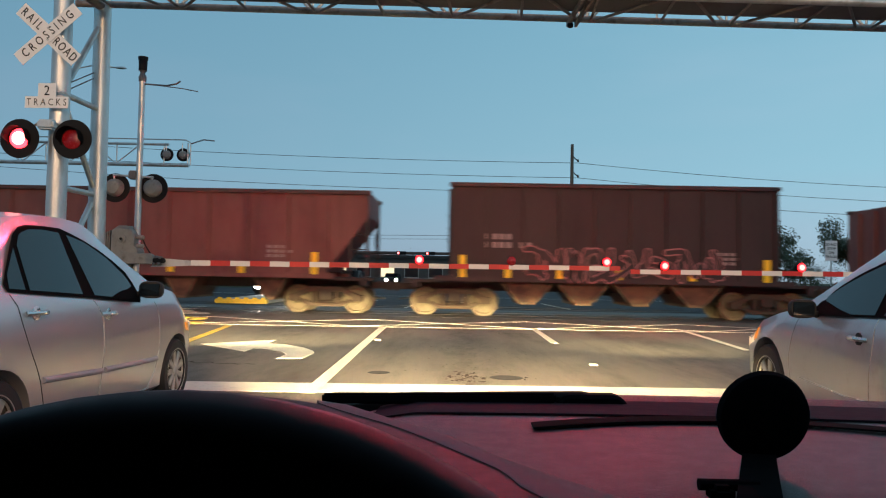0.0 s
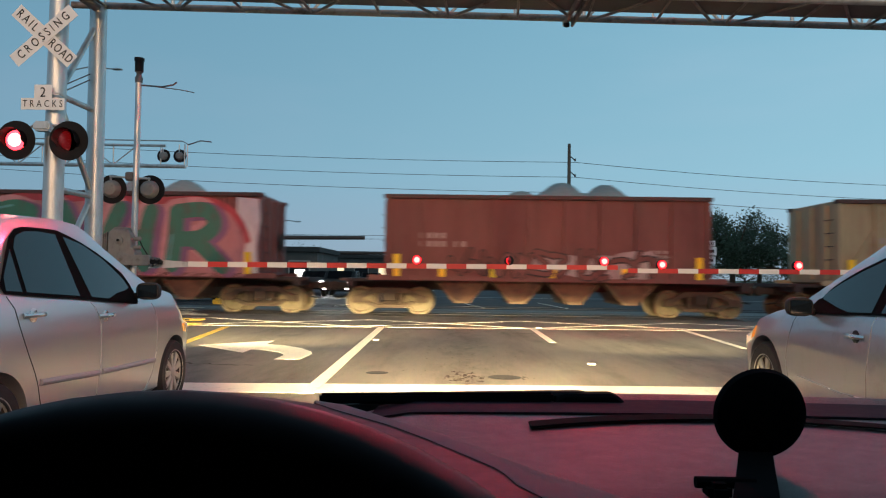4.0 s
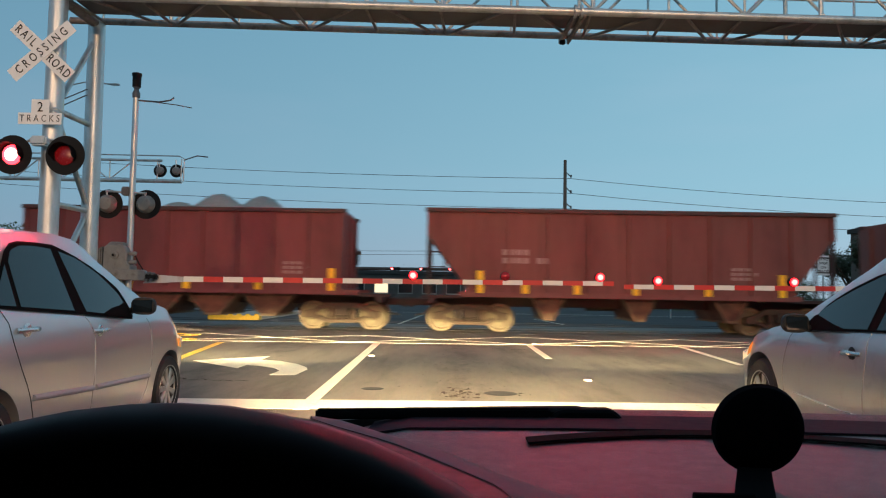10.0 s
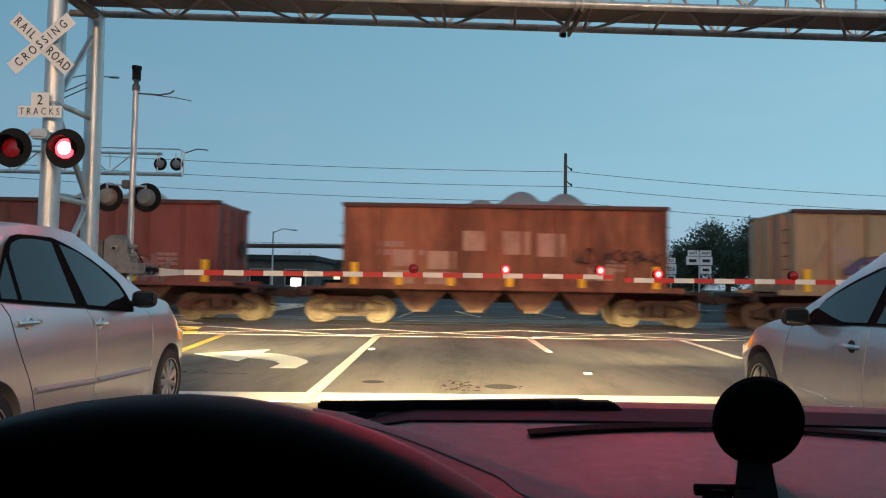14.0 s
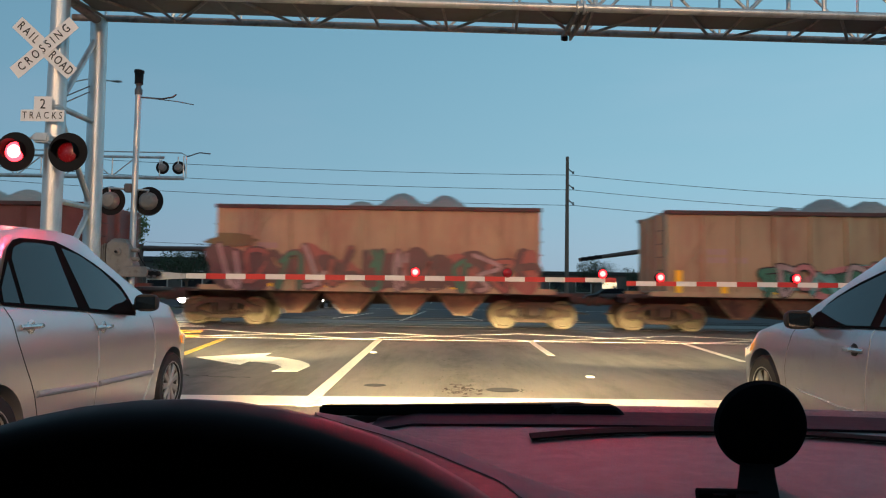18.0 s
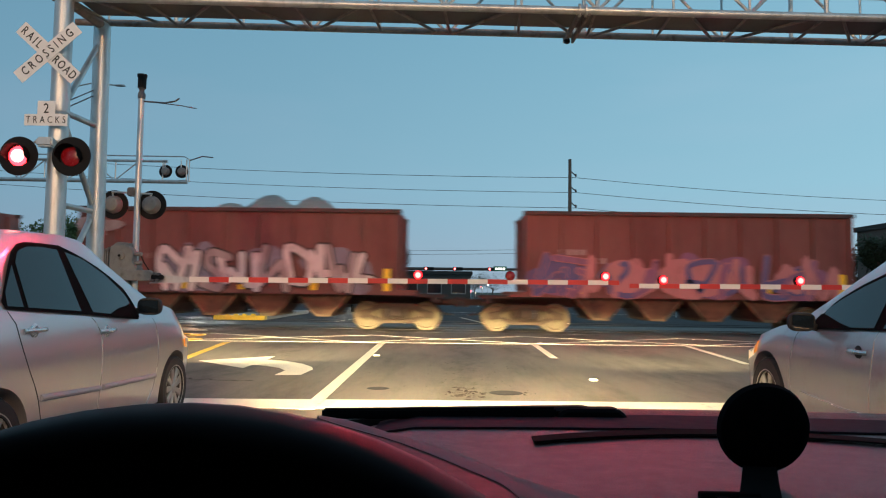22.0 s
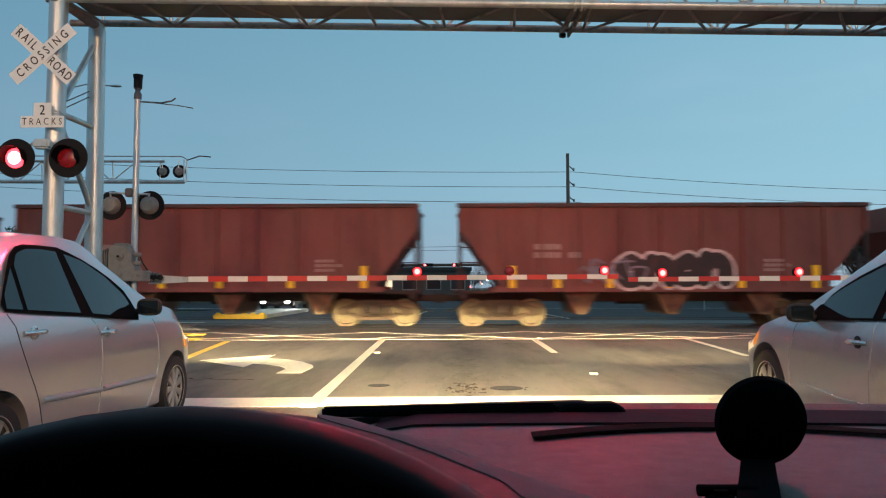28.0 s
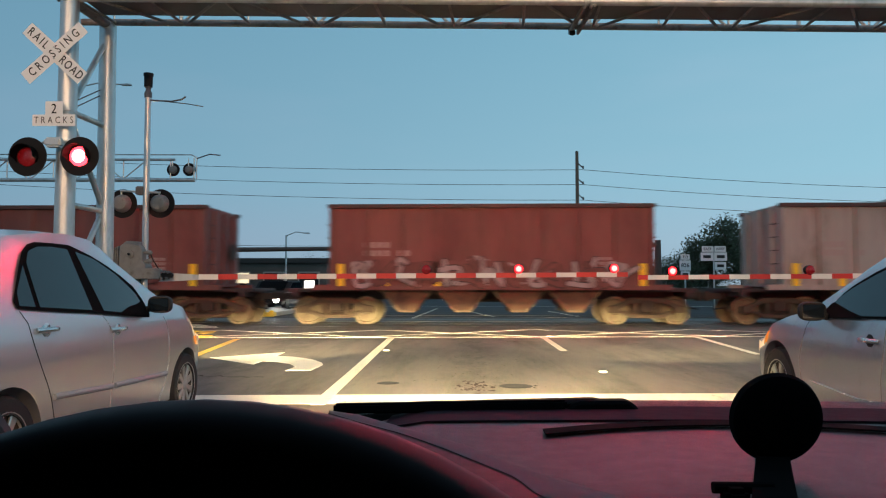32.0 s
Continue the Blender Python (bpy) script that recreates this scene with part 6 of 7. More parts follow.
NAMES = {RUSTY: "oxide-red", RUSTY_D: "dark brown", RUSTY_M: "maroon", RUSTY_O: "rusty orange-brown", BEIGE: "beige", GREY_W: "pale grey"}
PAINTED = ("side_panel", "side_sill", "rib", "end_sheet", "end_panel", "end_rib")
wagons, used = [], set()
for cx, sort, paint_mat in TRAIN:
    if sort not in used:
        used.add(sort)
        w = proto[sort]
        w.matrix_basis = Matrix.Translation((cx, TRACK_Y, 0))
    else:
        w = copy_thing(proto[sort], Matrix.Translation((cx, TRACK_Y, 0)))
    if paint_mat is not RUSTY:
        for ob in w.children:
            if ob.name.split(".")[0] in PAINTED:
                ob.material_slots[0].link = "OBJECT"
                ob.material_slots[0].material = paint_mat
    if paint_mat in (BEIGE, GREY_W):
        for e in (-1, 1):
            part("diagonal_brace", moved(box(0.09, 0.07, 2.15, (0, 0, 0)), pose(e * 3.95, -1.545, 2.42, 0, -e * 33, 0)), paint_mat, w)
    shape = "with sloping end sheets" if sort == "s" else "with flat ends, heaped with crushed stone"
    tagged(w, f"{NAMES[paint_mat]} open hopper wagon {shape}", group="wagons of the freight train")
    wagons.append(w)


# some of them show no heap over the rim
for k in (19, 20, 21, 26, 27):
    for ob in list(wagons[k].children):
        if ob.name.startswith("stone_load"):
            bpy.data.objects.remove(ob)


# how far the train has gone to the left at each whole second
GONE = [0.14, 10.41, 21.2, 31.87, 42.58, 53.33, 64.14, 74.93, 85.79, 97.01, 107.49, 118.31, 129.39, 140.7, 151.76, 162.63, 173.7, 184.64, 196.16, 206.96, 218.16, 229.34, 240.99, 252.27, 263.15, 274.49, 285.94, 297.35, 309.16, 320.34, 331.53, 343.47, 355.0]


def train_shift(t):
    k = min(31, int(t))
    u = t - k
    g = [GONE[max(0, min(32, k + d))] for d in (-1, 0, 1, 2)]
    if k == 0:
        g[0] = 2 * g[1] - g[2]
    if k == 31:
        g[3] = 2 * g[2] - g[1]
    return g[1] + 0.5 * u * (g[2] - g[0] + u * (2 * g[0] - 5 * g[1] + 4 * g[2] - g[3] + u * (3 * (g[1] - g[2]) + g[3] - g[0])))


# graffiti, wagon by wagon
mural(wagons[1], 3, -2.6, 3.4, 1.05, 2.0, (), [RUSTY_D], G_PINK, None, 0.22, 0.035, 7)
mural(wagons[2], 5, -2.4, 3.6, 1.1, 2.15, (), [RUSTY], G_PALE, None, 0.20, 0.05, 6)
big = part("graffiti", prism([(-3.9, 1.1), (4.45, 1.1), (4.35, 1.7), (4.5, 2.2), (4.2, 2.75), (3.75, 3.2), (2.9, 3.38), (1.4, 3.30), (0.2, 3.42), (-1.2, 3.34), (-2.4, 3.42), (-3.3, 3.1), (-4.0, 2.4), (-4.5, 2.05), (-4.35, 1.5)], 0.003), G_PINK, wagons[3], "sprayed graffiti letters", at=(0, NEAR - 0.100, 0))
for x0, x1 in ((-4.82, -4.1), (4.15, 4.82)):
    part("spray_cloud", prism([(x0, 1.2), (x1, 1.2), (x1 - 0.05, 2.0), (x1 + 0.06, 2.8), (x1, 3.45), (x0, 3.5)], 0.003), G_WHITE, big, at=(0, 0.004, 0))
spray(big, "spray_outline", [[(-4.5, 2.05), (-4.0, 2.45), (-3.4, 3.05), (-2.5, 3.44), (-1.2, 3.38), (0.2, 3.46), (1.4, 3.34), (2.9, 3.42), (3.8, 3.2), (4.25, 2.75), (4.5, 2.2)]], 0.20, G_RED, -0.004)
jahr = []
for g, x0, x1 in (("J", -3.35, -1.95), ("A", -2.0, -0.25), ("H", -0.15, 1.75), ("R", 1.95, 3.75)):
    jahr.append([[(x0 + (x1 - x0) * px, 1.42 + 1.70 * pz) for px, pz in line_] for line_ in GLYPHS[g]])
for tone, dx, dz, weight, y in ((G_PINK2, -0.10, 0.08, 0.60, -0.008), (G_PURP, 0.16, -0.05, 0.56, -0.014), (G_GREEN, 0.0, 0.0, 0.46, -0.024)):
    spray(big, "spray_letter", [[(x + dx, z + dz) for x, z in line_] for g in jahr for line_ in g], weight, tone, y)
spray(big, "spray_shine", [[(x - 0.10, z + 0.05) for x, z in g[0][:2]] for g in jahr], 0.07, G_TEAL, -0.034)
mural(wagons[4], 15, -3.0, 3.2, 1.1, 1.95, (G_PALE,), [RUSTY], G_BLACK, None, 0.20, 0.04, 7)
mural(wagons[7], 17, -2.75, 3.2, 1.0, 1.95, (G_TEAL, G_YELL, G_PALE), [G_YELL, G_LIME, G_YELL, G_BLUE], G_TEAL, None, 0.46, 0.03, 6)
mural(wagons[10], 19, -2.2, 2.3, 1.0, 2.12, (), [G_WHITE], RUSTY_D, ["C", "B", "G", "I"], 0.34, 0.06)
mural(wagons[11], 21, -3.0, 3.4, 1.1, 2.0, (), [G_PALE], RUSTY_D, None, 0.09, 0.03, 8)
for x, z, wd, ht in ((-3.0, 2.0, 0.75, 0.5), (-3.0, 1.4, 0.7, 0.45), (-1.9, 1.95, 0.85, 0.55), (-1.9, 1.35, 0.9, 0.5), (-0.9, 2.55, 0.7, 0.6), (0.35, 2.5, 0.8, 0.7), (1.4, 2.45, 0.8, 0.7), (2.9, 1.6, 0.75, 0.4)):
    part("paint_patch", box(wd, 0.006, ht, (x, NEAR - 0.004, z)), G_TAN, wagons[12], "pale painted patch")
mural(wagons[12], 22, 2.0, 4.6, 1.9, 2.3, (), [G_BLACK], RUSTY_D, None, 0.04, 0.01, 6)
mural(wagons[13], 23, -3.4, 3.9, 1.1, 2.1, (G_PURP, G_PALE), [G_BLUE, G_PURP], G_BLACK, None, 0.22, 0.03, 8)
mural(wagons[14], 25, -2.4, 2.7, 1.0, 2.2, (G_BLACK, G_BLACK), [G_WHITE], G_BLACK, None, 0.12, 0.10, 6)
mural(wagons[15], 27, -4.7, 4.7, 1.0, 2.3, (G_SMOKE, G_RUSE, G_SMOKE), [G_PALE, G_RUSE, G_SMOKE, G_GREEN], G_SMOKE, None, 0.20, 0.05, 10)
mural(wagons[15], 28, -4.7, -3.9, 2.35, 2.75, (G_OLIVE,), [G_OLIVE], None, None, 0.2, 0.0, 1)
mural(wagons[16], 29, -2.2, 3.4, 1.0, 2.05, (G_TEAL, G_PINK, G_GREEN), [G_GREEN, G_PALE, G_PINK, G_TEAL], G_BLACK, None, 0.24, 0.04, 7)
mural(wagons[18], 31, -2.4, 3.95, 1.05, 2.42, (G_SLATE,), [G_WHITE, G_WHITE, G_PALE], G_BLACK, None, 0.36, 0.05, 7)
mural(wagons[18], 32, -4.7, -4.0, 2.75, 3.3, (G_PALE,), [G_PALE], None, None, 0.08, 0.0, 2)
mural(wagons[19], 33, -4.5, 4.2, 1.0, 2.25, (G_PURP, G_BLUE, G_PINK), [G_BLUE, G_PURP, G_PINK], G_PINK, None, 0.26, 0.03, 8)
mural(wagons[20], 35, -2.0, 3.6, 1.1, 1.9, (), [G_PALE], RUSTY_D, None, 0.14, 0.04, 6)
mural(wagons[21], 37, -2.4, 2.8, 1.0, 2.5, (G_BLUE, G_SLATE, G_PALE), [G_WHITE, G_BLUE, G_PALE, G_TEAL], G_SMOKE, None, 0.22, 0.04, 6)
mural(wagons[22], 39, -1.5, 3.5, 1.1, 1.9, (G_PALE,), [RUSTY], G_PALE, None, 0.14, 0.04, 7)
mural(wagons[24], 40, -2.6, -0.6, 1.3, 2.0, (G_SLATE,), [G_SLATE], None, None, 0.10, 0.0, 3)
mural(wagons[24], 41, -1.4, 1.9, 1.1, 2.25, (), [G_BLACK], G_WHITE, ("loop", "arch", "loop", "arch"), 0.46, 0.09)
mural(wagons[25], 43, -2.2, 2.8, 1.05, 2.35, (G_RUSE, G_YELL, G_RUSE), [G_PINK2, G_RUSE, G_PINK], G_PALE, None, 0.46, 0.035, 5)
mural(wagons[26], 45, -2.8, 3.4, 1.1, 1.9, (G_PALE,), [RUSTY], RUSTY_D, None, 0.16, 0.04, 8)
mural(wagons[27], 47, -4.2, 4.2, 1.1, 1.95, (G_PALE, RUSTY), [G_PALE, RUSTY], RUSTY_D, None, 0.22, 0.03, 9)

# ---- beyond the tracks ----
def far_cantilever():
    c = thing("signal_cantilever", "galvanised signal cantilever on the far side of the tracks", "signal gantry", (-12.4, 32.6, 0))
    for dz, r in ((6.05, 0.09), (7.0, 0.06)):
        part("chord", tube([(0.05 if dz < 6.5 else -0.9, 0, dz), (-9.6, 0, dz + 0.05)], r, 10), GALV, c, smooth=True)
    part("hand_rail", tube([(0.0, 0.3, 6.1), (0.0, 0.3, 7.15), (-0.25, 0.3, 7.28), (-9.4, 0.3, 7.35)], 0.03, 8), GALV, c)
    for i in range(9):
        x = -0.05 - 1.1 * i
        part("post", rod((x, 0.1, 6.05), (x, 0.1, 7.1), 0.03, seg=8), GALV, c)
        a, b = (6.1, 7.0) if i % 2 else (7.0, 6.1)
        if i > 1:
            part("diagonal", rod((x, 0.05, a), (x - 1.1, 0.05, b), 0.03, seg=8), GALV, c)
    for x in (-1.02, -0.27):
        signal_back(c, (x, 0.1, 6.55))
        part("hanger", rod((x, 0.0, 6.6), (x, 0.0, 7.05), 0.025, seg=8), GALV, c)
    part("mast", rod((-9.5, 0, 0), (-9.5, 0, 7.6), 0.16, 0.14, 16), GALV, c, smooth=True)
    part("lamp_arm", tube([(0.0, 0.3, 7.1), (0.6, 0.3, 7.3), (1.1, 0.3, 7.25)], 0.03, 6), GRATE, c)
    return c


far_cantilever()


def utility_pole(x, y, h, label, arms=True):
    p = thing("utility_pole", label, "utility pole", (x, y, 0))
    part("pole", rod((0, 0, 0), (0, 0, h), 0.19, 0.13, 12), WOOD_P, p, smooth=True)
    if arms:
        for z in (h - 1.15, h - 2.45, h - 3.75):
            part("bracket", tube([(0.05, 0, z + 0.15), (0.45, 0, z - 0.2)], 0.05, 6), GRATE, p)
            part("insulator", lathe([(0.05, 0), (0.09, 0.06), (0.05, 0.12), (0.08, 0.18), (0.03, 0.25)], 10), STUCCO, p, at=(0.5, 0, z - 0.32), smooth=True)
    return p


utility_pole(9.5, 60, 12.4, "tall wooden utility pole with three stand-off insulators")
utility_pole(-70, 66, 16.4, "tall wooden utility pole with three stand-off insulators")
utility_pole(90, 66, 13.0, "tall wooden utility pole with three stand-off insulators")
utility_pole(11.5, 118, 8.6, "distant wooden utility pole", False)


def wire(a, b, sag, r=0.022):
    a, b = Vector(a), Vector(b)
    pts = [a.lerp(b, k / 16) - Vector((0, 0, sag * 4 * (k / 16) * (1 - k / 16))) for k in range(17)]
    return solid("power_line", tube(pts, r, 5), WIRE, "thin dark overhead power line", "power line")


for z, zl, zr in ((10.85, 15.1, 11.3), (9.6, 13.9, 10.1), (8.3, 12.7, 8.9)):
    wire((10.0, 60, z), (-69.5, 66, zl), 0.9)
    wire((10.0, 60, z), (90.5, 66, zr), 1.7)
    wire((-69.5, 66, zl), (-180, 75, zl), 1.5)
    wire((90.5, 66, zr), (200, 75, zr), 1.7)
wire((11.5, 118, 8.2), (-60, 118, 8.4), 0.6, 0.03)
wire((11.5, 118, 7.6), (-60, 118, 7.8), 0.6, 0.03)


def street_lamp(x, y, h, reach, label):
    s = thing("street_lamp", label, "street lamp", (x, y, 0))
    part("pole", rod((0, 0, 0), (0, 0, h), 0.10, 0.07, 12), GALV, s, smooth=True)
    part("arm", tube([(0, 0, h - 0.1), (reach * 0.5, 0, h + 0.25), (reach, 0, h + 0.15)], 0.04, 8), GALV, s)
    part("lamp_head", lathe([(0.05, 0), (0.16, 0.03), (0.14, 0.1), (0.03, 0.14)], 12), GALV, s, at=Matrix.Translation((reach + 0.1, 0, h + 0.08)) @ Matrix.Diagonal((2.0, 1, 1, 1)), smooth=True)
    return s


street_lamp(-22.5, 40, 12.5, 3.2, "tall street lamp with a curved arm")
street_lamp(-15.4, 62, 5.6, 1.7, "street lamp with a curved arm")


def signal_mast(x, y, h, reach, heads, label, rise=0.0, reds=(), size=1.0):
    """A traffic signal mast whose arm goes along x."""
    s = thing("traffic_signal_mast", label, "traffic signal", (x, y, 0))
    part("pole", rod((0, 0, 0), (0, 0, h + 0.35), 0.30, 0.24, 14), MAST_BR, s, smooth=True)
    part("arm", rod((0, 0, h), (reach, 0, h + rise), 0.21, 0.15, 12), MAST_BR, s, smooth=True)
    for k, u in enumerate(heads):
        hx, hz = reach * u, h + rise * u
        head = part("signal_head", box(1.15 * size, 0.3, 0.42 * (0.5 + size / 2), (hx, -0.2, hz), bevel=0.03), BLACK, s, "black three-lamp signal head")
        for j in range(3):
            lit = k in reds and j == 0
            part("signal_lamp", moved(lathe([(0.13 * size, 0), (0.12 * size, -0.03), (0, -0.05)], 14, "y"), Matrix.Translation((hx + (-0.36 + 0.36 * j) * size, -0.36, hz))), RED_FAR if lit else BLACK, head, "lit red signal lamp" if lit else "")
    return s


signal_mast(-15.0, 84, 3.75, 22.5, (0.38, 0.53, 0.68, 0.86), "long traffic signal mast arm with red lights", 0.1, (0, 1, 2, 3))
signal_mast(-24.5, 56, 3.95, 17.5, (), "long bare traffic signal mast arm", 0.15)
signal_mast(16.1, 60, 4.6, -5.6, (0.72, 0.82, 0.92), "brown traffic signal mast with an arm of signal heads", -0.85, (), 0.5)
sg = thing("street_sign", "lit green street name sign on a mast arm", "street sign", (5.2, 83.6, 3.9))
part("plate", box(1.5, 0.08, 0.55, bevel=0.02), SIGN_G, sg)
for k in range(4):
    part("letter_bar", box(0.2, 0.01, 0.26, (-0.45 + 0.3 * k, -0.045, 0)), SHOP_SIGN, sg)
part("hanger", rod((0, 0, 0.2), (0, 0.4, 0.0), 0.03), MAST_BR, sg)


def post_sign(x, y, top, plates, label, name="road_sign"):
    s = thing(name, label, "road sign", (x, y, 0))
    part("post", box(0.07, 0.05, top, (0, 0.04, top / 2)), GALV, s)
    for px, pz, w, h, text, size in plates:
        pl = part("plate", box(w, 0.012, h, (px, 0, pz), bevel=0.004), SIGN_W, s, "white sign plate")
        if text:
            rows_ = text.split("|")
            for k, r in enumerate(rows_):
                part("lettering", moved(words(r, size, bold=0.003), Matrix.Translation((px, -0.010, pz + (len(rows_) / 2 - 0.5 - k) * size * 1.18))), SIGN_K, pl)
        else:
            part("letter_bar", box(w * 0.6, 0.006, h * 0.35, (px, -0.009, pz)), SIGN_K, pl)
    return s


post_sign(19.6, 38, 3.5, [(0, 2.9, 0.62, 1.05, "DO NOT|STOP|ON|TRACKS", 0.18)], "white rectangular sign reading do not stop on tracks")
post_sign(13.1, 38, 3.2, [(-0.33, 3.10, 0.58, 0.30, "EAST", 0.19), (-0.36, 2.70, 0.66, 0.44, "", 0), (0.33, 3.10, 0.58, 0.30, "WEST", 0.18), (0.35, 2.70, 0.66, 0.44, "", 0), (0.33, 2.22, 0.58, 0.40, "", 0)], "cluster of white route marker signs on a post")
post_sign(11.6, 38, 2.9, [(0, 2.68, 0.48, 0.28, "TO", 0.2), (0, 2.24, 0.58, 0.54, "826", 0.28), (0, 1.80, 0.48, 0.28, "", 0)], "white route marker signs on a post")
# median with a yellow nose, kerbs
md = thing("median", "raised concrete median with a yellow painted nose", "median", (-8.3, 27.6, 0), kind="structure")
part("kerb", box(2.0, 8.0, 0.16, (0, 4.4, 0.08), bevel=0.03), CONCRETE, md)
part("nose", box(2.0, 0.4, 0.17, (0, 0.2, 0.085), bevel=0.03), PAINT_Y, md, "yellow painted nose")
for k in range(6):
    part("reflector", box(0.16, 0.10, 0.06, (-0.85 + 0.34 * k, 0.2, 0.2), bevel=0.01), YELLOW, md)
for k, (x, y, s) in enumerate(((-7.02, 18.7, 0.3), (-6.6, 18.5, 0.4), (-6.98, 18.2, 0.25), (-6.5, 18.0, 0.35), (-6.15, 17.0, 0.3), (-5.95, 16.5, 0.32), (-7.7, 18.9, 0.3))):
    solid("yellow_marker", box(s, 0.28, 0.012, (x, y, 0.008), pose(0, 0, 0, 0, 0, 20 * k).to_3x3(), bevel=0.003), PAINT_Y, "chipped yellow road marker", "road marking")
for i in range(14):
    y = 58 + 7 * i
    for x in (-1.7, 1.9):
        line("lane_line", strip((x, y), (x, y + 2.4), 0.12), PAINT_W, "short white lane line far down the road")
for (xa, ya), (xb, yb), n in (((-1.85, 26.4), (-1.35, 37.5), 12), ((1.15, 27.6), (0.2, 33.5), 8), ((-4.5, 27.2), (-3.6, 34.0), 8), ((4.4, 28.0), (3.9, 34.0), 7)):
    for k in range(n):
        x, y = xa + (xb - xa) * k / n, ya + (yb - ya) * k / n
        line("guide_dash", strip((x, y), (x + (xb - xa) / n * 0.4, y + (yb - ya) / n * 0.4), 0.13), PAINT_W, "short white guide dash on the crossing road")
line("lane_line", strip((-30, 41.2), (40, 41.2), 0.12), PAINT_W, "white edge line of the cross street")
for x in (-16.5, 20.5):
    solid("kerb", box(0.2, 10, 0.15, (x, 33, 0.06), bevel=0.02), CONCRETE, "grey concrete kerb", "kerb", "structure")


def building(x, y, w, d, h, wall, label, bays=5, storeys=1, lit=(), parapet=0.5):
    b = thing("building", label, "building", (x, y, 0))
    part("wall", box(w, d, h, (0, 0, h / 2)), wall, b)
    part("roof", box(w + 0.5, d + 0.5, parapet, (0, 0, h + parapet / 2 - 0.05), bevel=0.04), ROOFING, b, "flat dark roof edge")
    bw = w / bays
    for s in range(storeys):
        for i in range(bays):
            px, pz, ww, hh = -w / 2 + bw * (i + 0.5), (s + 0.5) * h / storeys, bw * 0.62, h / storeys * 0.5
            win = part("window", box(ww, 0.12, hh, (px, -d / 2 - 0.03, pz)), CONCRETE, b)
            part("pane", box(ww * 0.88, 0.06, hh * 0.84, (px, -d / 2 - 0.075, pz)), LIT_WIN if (s, i) in lit else DARK_WIN, win)
    return b


building(-28, 74, 30, 12, 3.35, STUCCO, "low pale stucco shop building with a flat roof", 9, 1, ((0, 2), (0, 6)))
building(-9, 100, 22, 12, 3.4, STUCCO, "low pale shop building with a flat roof", 7, 1, ((0, 1), (0, 3)))
building(50, 66, 18, 16, 7.8, STUCCO_D, "dark brown two-storey building", 5, 2)
building(24, 108, 22, 12, 3.4, STUCCO_D, "low dark shop building", 6, 1, ((0, 2),))
building(-70, 90, 34, 16, 5.0, STUCCO_D, "dark low building behind trees", 8, 1)
building(90, 100, 50, 20, 6.5, STUCCO_D, "dark long building beyond the street", 10, 2)
for x, y, w in ((-12.9, 60, 0.85),):
    s = thing("shop_sign", "small lit white shop sign on a post", "shop sign", (x, y, 0))
    part("panel", box(w, 0.2, 0.7, (0, 0, 1.25), bevel=0.03), SHOP_SIGN, s)
    part("post", rod((0, 0, 0), (0, 0, 1.0), 0.07), GALV, s)


def tree(x, y, h, spread, seed, label, leaf=LEAF, n=900):
    rnd = random.Random(seed)
    t = thing("tree", label, "tree", (x, y, 0))
    bm = rod((0, 0, 0), (0, 0, h * 0.42), h * 0.035, h * 0.022, 8)
    tips = []
    for k in range(7):
        a = k * 2.4 + rnd.uniform(-0.4, 0.4)
        b0 = Vector((0, 0, h * rnd.uniform(0.28, 0.42)))
        b1 = Vector((math.cos(a) * spread * rnd.uniform(0.4, 0.75), math.sin(a) * spread * rnd.uniform(0.4, 0.75), h * rnd.uniform(0.55, 0.88)))
        add_rod(bm, b0, b1, h * 0.016, h * 0.005, 6)
        tips += [b1, b0.lerp(b1, 0.65)]
    part("trunk", bm, BARK, t)
    verts, faces = [], []
    clumps = [(p, spread * rnd.uniform(0.22, 0.42)) for p in tips for _ in range(2)]
    for c, r in clumps:
        c = c + Vector((rnd.uniform(-1, 1), rnd.uniform(-1, 1), rnd.uniform(-0.4, 0.9))) * spread * 0.22
        for _ in range(5 * n // (2 * len(clumps))):
            d = Vector((rnd.gauss(0, 1), rnd.gauss(0, 1), rnd.gauss(0, 0.8))).normalized() * r * rnd.uniform(0.45, 1.05)
            p, s = c + d, h * rnd.uniform(0.011, 0.024)
            u = Vector((rnd.gauss(0, 1), rnd.gauss(0, 1), rnd.gauss(0, 1))).normalized()
            v = u.orthogonal().normalized()
            i = len(verts)
            verts += [p - u * s, p + v * s * 0.55, p + u * s, p - v * s * 0.55]
            faces.append((i, i + 1, i + 2, i + 3))
    me = bpy.data.meshes.new("crown")
    me.from_pydata([tuple(v) for v in verts], [], faces)
    me.materials.append(leaf)
    part("crown", me, None, t, "uneven leafy crown")
    return t


